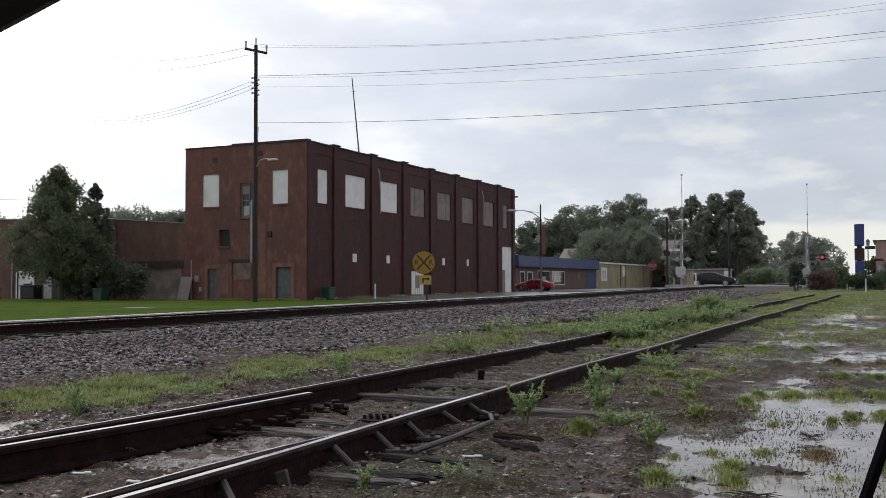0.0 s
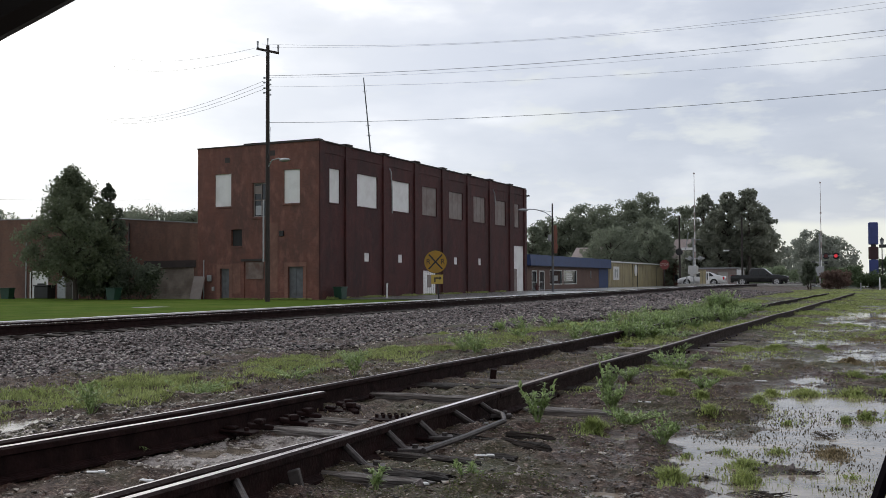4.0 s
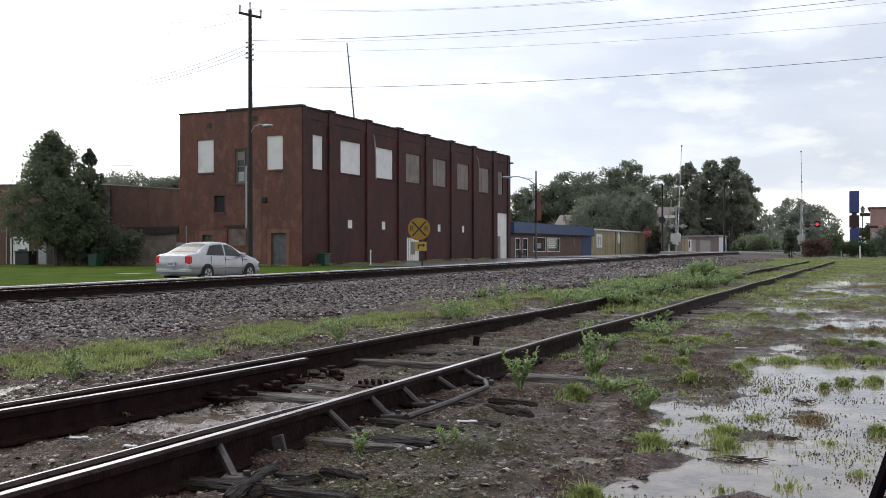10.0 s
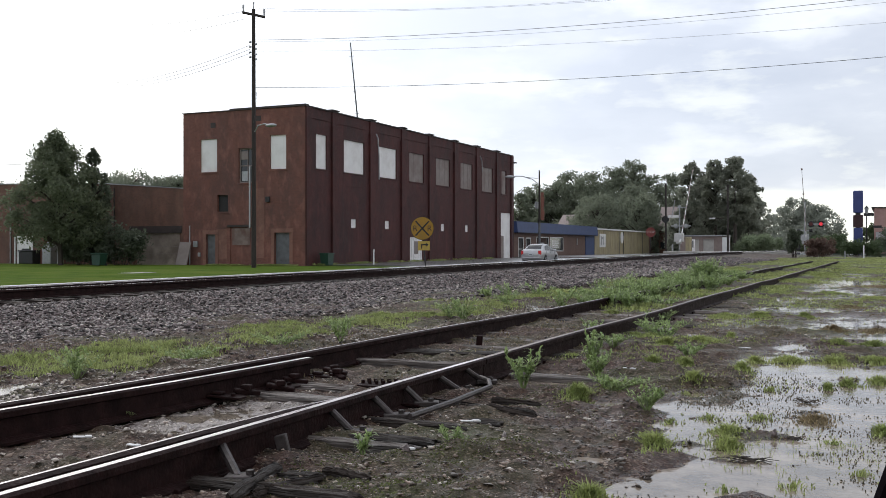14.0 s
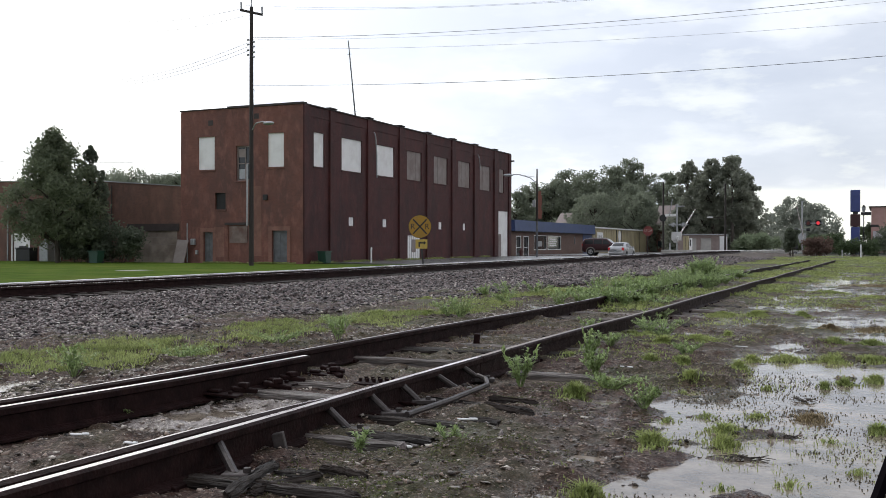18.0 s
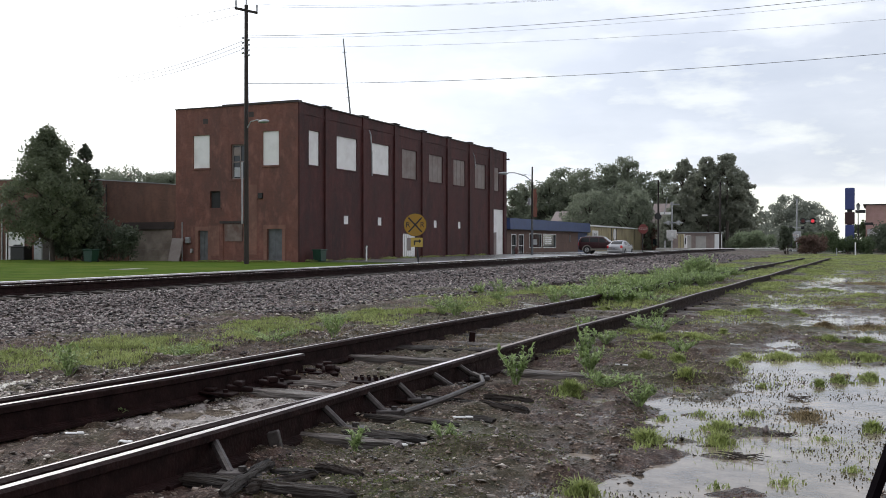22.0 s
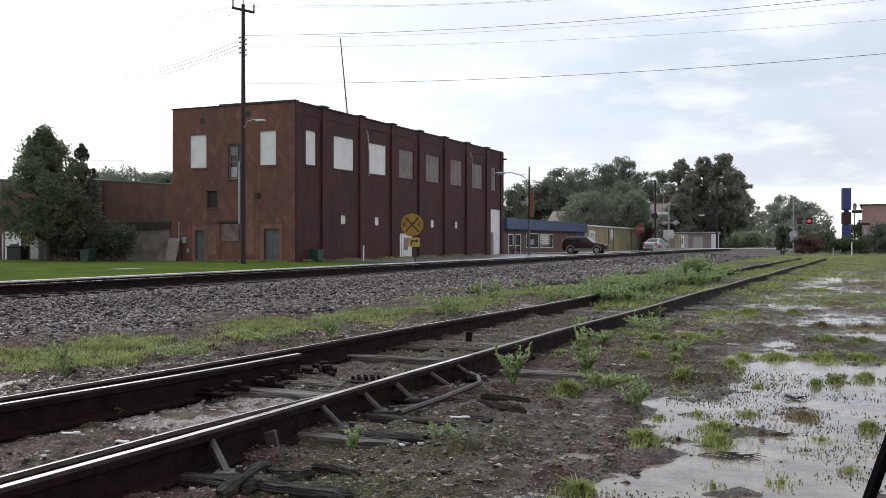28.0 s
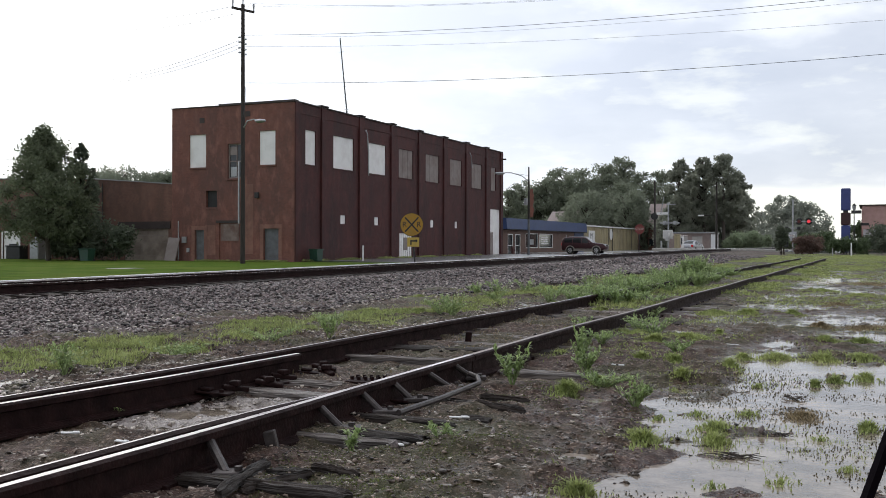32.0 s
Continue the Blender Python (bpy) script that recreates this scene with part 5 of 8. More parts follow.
def signs():
    # round railway warning sign and its arrow plate on a leaning post; u runs across the sign
    S = thing("railway_warning_sign", "round yellow railway warning sign with a black cross on a post", "road sign", pose(-18.47, 38.84, 0, 0, 0, 26))
    part("post", rod([(0.2, 0.06, -0.5), (0.1, 0.05, 0.6), (0.0, 0.04, 1.9)], 0.035, 8), BLACK, S)
    d = part("disc", disc(bmesh.new(), (0, 0, 1.78), (0, 1, 0), 0.49, 0.02, 40), YELLOW, S)
    part("rim", disc(bmesh.new(), (0, 0.012, 1.78), (0, 1, 0), 0.505, 0.008, 40), BLACK, d)
    bm = bmesh.new()
    for a in (47, -47):
        box(bm, -0.43, -0.018, -0.032, 0.43, -0.011, 0.032, 0, Matrix.Translation((0, 0, 1.78)) @ Matrix.Rotation(radians(a), 4, "Y"))
    part("cross_bars", bm, BLACK, d)
    for u in (-0.31, 0.31):
        lettering("R", 0.34, 0.003, BLACK, "letter", d, Matrix.Translation((u, -0.014, 1.77)) @ Matrix.Rotation(radians(90), 4, "X"))
    a = part("arrow_plate", boxes((-0.19, 0.0, 0.82, 0.33, 0.02, 1.22), bevel=0.004), YELLOW_PALE, S, "small yellow plate with a black turn arrow")
    part("arrow", boxes((-0.06, -0.006, 0.9, 0.0, -0.001, 1.1), (0.002, -0.006, 1.04, 0.17, -0.001, 1.1)), BLACK, a)
    part("arrow_head", prism(bmesh.new(), [(0.17, 0.98), (0.27, 1.07), (0.17, 1.16)], -0.006, -0.001, lambda u, v, w: (u, w, v)), BLACK, a)
    S2 = thing("stop_sign", "red octagonal stop sign on a dark post", "road sign", pose(-21.24, 96.8, 0, 0, 0, 12))
    part("post", rod([(-0.08, 0.04, -0.4), (0, 0.04, 2.9)], 0.04, 8), BLACK, S2)
    p = part("plate", prism(bmesh.new(), octagon(0.5), -0.01, 0.01, lambda u, v, w: (u, w, 2.45 + v)), RED, S2)
    lettering("STOP", 0.34, 0.003, PALEDOOR, "letters", p, Matrix.Translation((0, -0.014, 2.45)) @ Matrix.Rotation(radians(90), 4, "X"))
    # a sunken paving slab in the lawn
    tagged(part("paving_slab", boxes((-34.7, 37.9, -0.38, -33.7, 39.6, -0.295), bevel=0.01), PAVE), "pale sunken concrete slab in the lawn", "paving slab")
    # small posts
    tagged(part("white_post", rod([(0, 0, -0.3), (0, 0, 1.0), (0.03, 0, 1.12)], 0.06, 8), WHITE, at=pose(-34.0, 63.3, -0.3)), "slim white painted bollard post by the kerb", "post")
    tagged(part("white_post", rod([(0, 0, -0.3), (0, 0, 1.0)], 0.05, 8), WHITE, at=pose(-1.79, 86.9, 0.1)), "slim white marker post beside the hedge", "post")
    tagged(part("white_post", rod([(0, 0, -0.3), (0, 0, 0.55)], 0.04, 8), METAL, at=pose(-3.2, 86.9, 0.1)), "short grey marker post beside the hedge", "post")
    P = thing("signal_pole", "dark pole with a round sign seen from behind", "pole")
    part("pole", rod([(-24.18, 118.5, -0.3), (-24.18, 118.5, 8.6)], 0.13, 8, 0.1), POLEWOOD, P)
    part("round_sign", disc(bmesh.new(), (-24.18, 118.3, 4.3), (0, 1, 0), 0.42, 0.04, 20), BLACK, P)
    P = thing("utility_pole", "far dark utility pole with a small street light", "utility pole")
    part("pole", rod([(-19.2, 133.9, -0.3), (-19.2, 133.9, 9.2)], 0.15, 8, 0.11), POLEWOOD, P)
    part("lamp_arm", rod([(-19.2, 133.9, 4.7), (-20.9, 133.1, 4.8)], 0.04, 6), POLEWOOD, P)
    part("lamp_head", boxes((-21.4, 132.8, 4.68, -20.7, 133.2, 4.86), bevel=0.03), WHITE, P)
    H = thing("fire_hydrant", "dark red fire hydrant by the shop doors", "hydrant", pose(-37.99, 106.81, -0.16))
    part("barrel", rod([(0, 0, -0.2), (0, 0, 0.1), (0, 0, 0.65)], 0.16, 10, 0.14), HYDRANT, H)
    part("bonnet", rod([(0, 0, 0.65), (0, 0, 0.78), (0, 0, 0.88)], 0.19, 10, 0.05), HYDRANT, H)
    part("outlet", rod([(-0.3, 0, 0.45), (0.3, 0, 0.45)], 0.08, 8), HYDRANT, H)
    # green wheeled bins
    B = thing("wheelie_bin", "dark green plastic wheelie bin against the brick wall", "bin", pose(-36.55, 61.0, -0.33, 0, 0, 90))
    bm = prism(bmesh.new(), [(-0.30, 0.05), (0.30, 0.05), (0.38, 0.82), (-0.38, 0.82)], -0.32, 0.32, lambda u, v, w: (u * 1.1, w, v))
    part("body", bm, BINGREEN, B)
    part("lid", boxes((-0.46, -0.40, 0.82, 0.46, 0.38, 0.91), bevel=0.03), BINGREEN, B)
    part("handle", rod([(-0.4, 0.42, 0.8), (0.4, 0.42, 0.8)], 0.02, 6), BINGREEN, B)
    for s in (-0.33, 0.33):
        part("wheel", disc(bmesh.new(), (s, 0.3, 0.1), (1, 0, 0), 0.11, 0.06, 14), BLACK, B)
    copy_thing(B, pose(-50.9, 53.8, -0.33, 0, 0, 0))
    copy_thing(B, pose(-63.2, 55.4, -0.33, 0, 0, 10))


utility_pole()
street_lamp()
signs()


# ---- level crossing ----
PALEBOX = make_mat("pale_grey_enamel", (0.62, 0.62, 0.62), (0.52, 0.52, 0.52), 4, 0.4)
LENS_RED = make_mat("lit_red_lens", (0.5, 0.02, 0.03), (0.4, 0.02, 0.02), 8, 0.3, emit=(1.0, 0.06, 0.09, 0.5))
LENS_DARK = make_mat("dark_red_lens", (0.09, 0.012, 0.014), (0.07, 0.01, 0.01), 8, 0.25)
ARM_RED = make_mat("faded_pink_band", (0.46, 0.37, 0.36), (0.40, 0.31, 0.30), 6, 0.5)
ARMS = []


def crossing_signal(x, y, z, side, lab, lights_at, tall, boxm=PALEBOX, lamp_z=2.68, lamp_r=0.34, lampm=BLACK):
    """A mast with lamps, a mechanism box and a gate arm; the arm is a part that turns about its hinge."""
    S = thing("crossing_signal", lab, "crossing signal", pose(x, y, z))
    part("mast", rod([(0, 0, -0.2), (0, 0, tall)], 0.075, 10), METAL, S)
    part("base", boxes((-0.3, -0.3, -0.3, 0.3, 0.3, 0.14), bevel=0.03), CONCRETE, S)
    part("mechanism_box", boxes((-0.48, -0.32, 1.15, 0.42, 0.32, 2.0), (-0.3, -0.34, 0.95, 0.1, 0.34, 1.15), bevel=0.04), boxm, S, "pale grey gate mechanism box")
    bar = part("crossbar", boxes((-0.95 + lights_at, -0.06, lamp_z - 0.06, 0.95 + lights_at, 0.06, lamp_z + 0.06), bevel=0.01), METAL, S)
    for u in (-0.5, 0.5):
        for f in (-1, 1):
            part("hood", disc(bmesh.new(), (u + lights_at, f * 0.2, lamp_z), (0, 1, 0), lamp_r * 0.6, 0.28, 18), lampm, bar)
            part("backplate", disc(bmesh.new(), (u + lights_at, f * 0.04, lamp_z), (0, 1, 0), lamp_r, 0.03, 24), lampm, bar)
    part("bell", disc(bmesh.new(), (0, 0, tall + 0.08), (0, 0, 1), 0.14, 0.14, 14), METAL, S)
    arm = part("gate_arm", bmesh.new(), WHITE, S, "long thin gate arm with red and white bands")
    bm = bmesh.new()
    n = 14
    for k in range(n):
        a, b = 0.5 + k * 9.2 / n, 0.5 + (k + 1) * 9.2 / n
        r = 0.075 - 0.045 * k / n
        box(bm, -r * 0.6, -r, a, r * 0.6, r, b)
        for f in bm.faces[-6:]:
            f.material_index = k % 2
    box(bm, -0.08, -0.16, -0.7, 0.08, 0.16, 0.5)
    bm.faces.ensure_lookup_table()
    for f in bm.faces[-6:]:
        f.material_index = 0
    bm.to_mesh(arm.data)
    bm.free()
    arm.data.materials.append(ARM_RED)
    for h in (3.4, 6.2, 9.5):
        part("arm_lamp", boxes((-0.08, -0.06, h, 0.08, 0.06, h + 0.14)), ARM_RED, arm)
    ARMS.append((arm, pose(0.16, 0, 1.55), side))
    return S, bar


def build_crossing():
    S, bar = crossing_signal(-18.85, 98.97, 0.36, 1, "railway crossing signal with gate arm on a concrete island", 0.15, 4.6, PALEBOX, 2.72, 0.22, METAL)
    part("cross_sign_arm", boxes((-1.15, -0.03, 3.55, -0.05, 0.03, 3.8), bevel=0.01), WHITE, S, "pale sign board seen edge on")
    part("leaning_strut", rod([(-0.75, 0, 3.6), (-0.45, 0, 5.3)], 0.05, 6), METAL, S)
    part("top_bar", boxes((-0.2, -0.03, 4.5, 0.75, 0.03, 4.6)), METAL, S)
    C = thing("control_cabinet", "pale metal control cabinets beside the crossing signal", "cabinet")
    # tan box stands in for the garage's tan end showing behind
    c = part("cabinet", boxes((-18.25, 98.9, 0.35, -17.72, 99.4, 1.95), bevel=0.02), TAN, C, "tan box standing in for the garage's tan end")
    part("door_seam", boxes((-18.0, 98.885, 0.6, -17.98, 98.905, 1.85), (-18.2, 98.885, 1.86, -17.77, 98.905, 1.88)), BLACK, c)
    c = part("cabinet", boxes((-17.62, 98.9, 0.35, -17.42, 99.4, 1.75), bevel=0.02), BOARD_WHITE, C, "narrow white cabinet with a dark pane")
    part("pane", boxes((-17.57, 98.885, 0.95, -17.47, 98.905, 1.6)), BLACK, c)
    part("frame_post", boxes((-19.6, 98.9, 0.35, -19.45, 99.0, 1.3)), METAL, C)
    # added pale panels: the bright reflection of sky on the wet street, as colour
    for k, (a, b) in enumerate(((-20.2, -14.86), (-14.62, -13.42), (-13.18, -8.5))):
        P = part("street_sheen_panel", boxes((a, 101.7, 0.2, b, 112.2, 0.50), bevel=0.02), CONCRETE)
        tagged(P, "pale concrete panels standing in for the wet street's sky reflection", "crossing panel", kind="structure")
    I = part("concrete_island", boxes((-20.3, 98.2, -0.2, -17.0, 99.9, 0.58), bevel=0.05), CONCRETE)
    tagged(I, "low pale concrete island under the crossing signal", "kerb", kind="structure")
    S, bar = crossing_signal(-8.28, 114.6, 0.36, -1, "railway crossing signal with red flashing lamps past the road", 1.15, 5.4, METAL, 3.12, 0.36)
    for u, lens in ((0.65, LENS_DARK), (1.65, LENS_RED)):
        part("red_lens", disc(bmesh.new(), (u, -0.345, 3.12), (0, 1, 0), 0.19, 0.012, 20), lens, bar, "red crossing lamp lens")
    low = part("crossbar", boxes((-0.75, -0.05, 2.35, 0.75, 0.05, 2.45), bevel=0.01), METAL, S)
    for u in (-0.62, 0.62):
        part("hood", disc(bmesh.new(), (u, 0, 2.4), (1, 0, 0), 0.17, 0.34, 16), BLACK, low)
    part("sign_board", boxes((-1.3, -0.05, 1.5, -0.2, 0.0, 1.9), (-0.9, -0.06, 0.3, -0.45, 0.0, 1.2), bevel=0.01), BLACK, S)


build_crossing()


def sign_tower():
    T = thing("sign_tower", "tall blue and dark red advertising sign tower", "sign tower", pose(-3.1, 121.4, 0, 0, 0, 8))
    part("post", boxes((-0.25, -0.2, -0.3, 0.25, 0.2, 7.3)), BLACK, T)
    part("upper_panel", boxes((-0.5, -0.32, 4.85, 0.5, 0.32, 7.36), bevel=0.08), TOWERBLUE, T, "blue upper sign panel")
    part("middle_panel", boxes((-0.5, -0.32, 3.2, 0.5, 0.32, 4.6), bevel=0.05), make_mat("dark_maroon_panel", (0.05, 0.01, 0.015), (0.03, 0.008, 0.01), 2, 0.5), T, "dark maroon sign panel")
    part("lower_panel", boxes((-0.46, -0.3, 0.9, 0.46, 0.3, 3.15), bevel=0.05), TOWERBLUE, T, "blue lower sign panel")
    L = thing("street_lamp", "small ornamental dark street lamp", "street lamp", pose(-1.98, 108.7, 0.2))
    part("post", rod([(0, 0, -0.3), (0, 0, 4.2)], 0.06, 8, 0.045), BLACK, L)
    part("lantern", rod([(0, 0, 4.15), (0, 0, 4.35), (0, 0, 4.7)], 0.09, 8, 0.2), METAL, L)
    part("lantern_cap", rod([(0, 0, 4.7), (0, 0, 4.8), (0, 0, 4.95)], 0.24, 8, 0.03), BLACK, L)
    part("bracket_box", boxes((0.6, -0.1, 2.7, 1.4, 0.1, 2.95)), BLACK, L)


sign_tower()
# ---- trees and hedges ----
BARK = make_mat("grey_brown_bark", (0.07, 0.055, 0.045), (0.035, 0.028, 0.024), 6, 0.85, 0.6, 20, stretch=(1, 1, 0.2))
LEAF = leaf_mat("broadleaf_green", (0.20, 0.23, 0.145), (0.14, 0.165, 0.105), 0.2, 0.55)
# leaf colours of the distant trees are paled to imitate rain haze
LEAF_FAR = leaf_mat("haze_paled_far_green", (0.28, 0.31, 0.23), (0.22, 0.245, 0.185), 0.12, 0.65)
LEAF_PINE = leaf_mat("haze_paled_pine", (0.33, 0.35, 0.285), (0.28, 0.295, 0.24), 0.12, 0.65)
LEAF_DARK = leaf_mat("dark_evergreen", (0.15, 0.175, 0.125), (0.10, 0.12, 0.085), 0.25, 0.5)
LEAF_RED = leaf_mat("russet_hedge", (0.21, 0.14, 0.115), (0.14, 0.095, 0.08), 0.25, 0.5)
LEAF_HAZE = leaf_mat("haze_paled_green", (0.34, 0.365, 0.31), (0.28, 0.30, 0.26), 0.1, 0.65)
LEAF_BANK = leaf_mat("pale_bank_green", (0.29, 0.345, 0.225), (0.23, 0.28, 0.18), 0.12, 0.6)
LEAF_HEDGE = leaf_mat("hedge_green", (0.11, 0.15, 0.075), (0.07, 0.10, 0.05))


def leaf_cloud(rs, centres, radii, count, size, flat=1.0, loose=1.25):
    """Leaf quads spread through clumps; returns corners and faces."""
    centres, radii = np.asarray(centres, float), np.asarray(radii, float)
    k = len(centres)
    p = radii ** 2 / (radii ** 2).sum()
    which = rs.choice(k, count, p=p)
    d = rs.normal(size=(count, 3))
    d /= np.linalg.norm(d, axis=1)[:, None]
    r = rs.uniform(0.2, 1.0, count) ** 0.5 * rs.uniform(0.65, loose, count)
    d[:, 2] *= flat
    pos = centres[which] + d * (radii[which] * r)[:, None]
    a = rs.normal(size=(count, 3))
    a /= np.linalg.norm(a, axis=1)[:, None]
    b = np.cross(a, rs.normal(size=(count, 3)))
    b /= np.linalg.norm(b, axis=1)[:, None]
    s = size * rs.uniform(0.5, 1.25, count)[:, None]
    quad = np.stack([pos - a * s, pos + b * s * 0.5, pos + a * s, pos - b * s * 0.5], 1).reshape(-1, 3)
    return quad, np.arange(count * 4).reshape(-1, 4)


def tree(x, y, z, height, spread, lab, seed, mat=LEAF_FAR, leaves=2600, size=0.45, trunk=None, crown_from=0.3, shape="round", clumps=34):
    """A tapered trunk with limbs; the crown is a heap of many small leafy lumps with gaps between them."""
    rs = np.random.RandomState(seed)
    T = thing("tree", lab, "tree", pose(x, y, z))
    trunk = trunk or height * 0.022
    top = height * (0.95 if shape == "pine" else 0.75)
    bend = rs.uniform(-0.03, 0.03, 2) * height
    bm = rod([(0, 0, -0.3), (bend[0] * 0.4, bend[1] * 0.4, top * 0.45), (bend[0], bend[1], top)], trunk, 8, trunk * 0.25)
    cs, rad = [], []
    for i in range(clumps):
        u, a = rs.uniform(0, 1), rs.uniform(0, 2 * math.pi)
        if shape == "round":
            w = math.sqrt(max(0.03, 1 - (2 * u - 0.75) ** 2 / 1.80))
        elif shape == "ovoid":
            w = (1 - u ** 3.0) ** 0.85 * (0.92 + 0.12 * math.sin(8 * u + seed) + 0.13 * math.sin(3 * a + 9 * u))
        elif shape == "column":
            w = (1 - u ** 3) ** 0.7
        else:
            u = u ** 0.8
            w = 0.25 + 0.75 * math.sin(math.pi * min(1, 0.22 + u * 0.72)) * rs.uniform(0.5, 1.15)
        k = rs.uniform(0.13, 0.24) if shape in ("ovoid", "column") else rs.uniform(0.17, 0.31)
        lump = spread * k * (1.1 - 0.35 * u)
        rr = max(0.0, spread * w - lump * 0.8) * (rs.uniform(0.75, 1.06) if rs.uniform() < 0.72 else rs.uniform(0, 0.8))
        zz = height * (crown_from + (1 - crown_from) * u) - lump * (0.9 if u > 0.8 else 0.2)
        c = (rr * math.cos(a) + bend[0] * u, rr * math.sin(a) + bend[1] * u, zz)
        cs.append(c)
        rad.append(lump)
        if i % 4 == 0:
            st = Vector((bend[0] * 0.5, bend[1] * 0.5, max(height * 0.15, zz - rr * 0.7)))
            tube(bm, [st, st.lerp(Vector(c), 0.6) + Vector((0, 0, 0.1 * rr)), Vector(c)], trunk * 0.4, 5, trunk * 0.1)
    part("trunk", bm, BARK, T)
    q, f = leaf_cloud(rs, cs, rad, leaves, size, 0.85, 1.5 if shape == "ovoid" else 1.25)
    q[:, 2] = np.maximum(q[:, 2], height * crown_from * 0.4)
    ob = new("crown", raw_mesh("crown", q, f, mat))
    ob.parent = T
    return T


def hedge(name, x, y, z, w, d, h, mat, lab, seed, leaves=2500, size=0.12, top=1.0):
    rs = np.random.RandomState(seed)
    T = thing(name, lab, "shrub", pose(x, y, z))
    n = 26
    cs = np.stack([rs.uniform(-w, w, n) * 0.8, rs.uniform(-d, d, n) * 0.8, h * rs.uniform(0.2, 0.8, n)], 1)
    if top < 1:
        cs[:, 0] *= 1 - (1 - top) * cs[:, 2] / h
    rad = np.full(n, min(w, h) * 0.34)
    q, f = leaf_cloud(rs, cs, rad, leaves, size)
    q[:, 2] = np.maximum(q[:, 2], -0.05)
    ob = new("foliage", raw_mesh("foliage", q, f, mat))
    ob.parent = T
    bm = bmesh.new()
    for c in cs[:9]:
        tube(bm, [(c[0] * 0.3, c[1] * 0.3, -0.1), (c[0] * 0.8, c[1] * 0.8, c[2])], 0.03, 5, 0.01)
    part("stem", bm, BARK, T)


# yard tree before the low warehouse, and the shrub beside it
tree(-55.0, 54.3, -0.35, 9.95, 3.75, "dense dark green tree before the brick warehouse", 11, LEAF, 30000, 0.135, 0.2, 0.2, "ovoid", 190)
hedge("shrub", -51.0, 56.0, -0.35, 2.3, 1.4, 3.4, LEAF_DARK, "dark overgrown shrub beside the garage door", 12, 5000, 0.14)
hedge("shrub", -54.6, 55.5, -0.35, 1.6, 1.2, 2.8, LEAF_DARK, "dark overgrown shrub under the tree", 13, 4000, 0.14)
tree(-53.6, 55.9, -0.35, 8.8, 1.7, "tall narrow ivy-covered dark column beside the tree", 14, LEAF_DARK, 24000, 0.085, 0.16, 0.04, "column", 150)

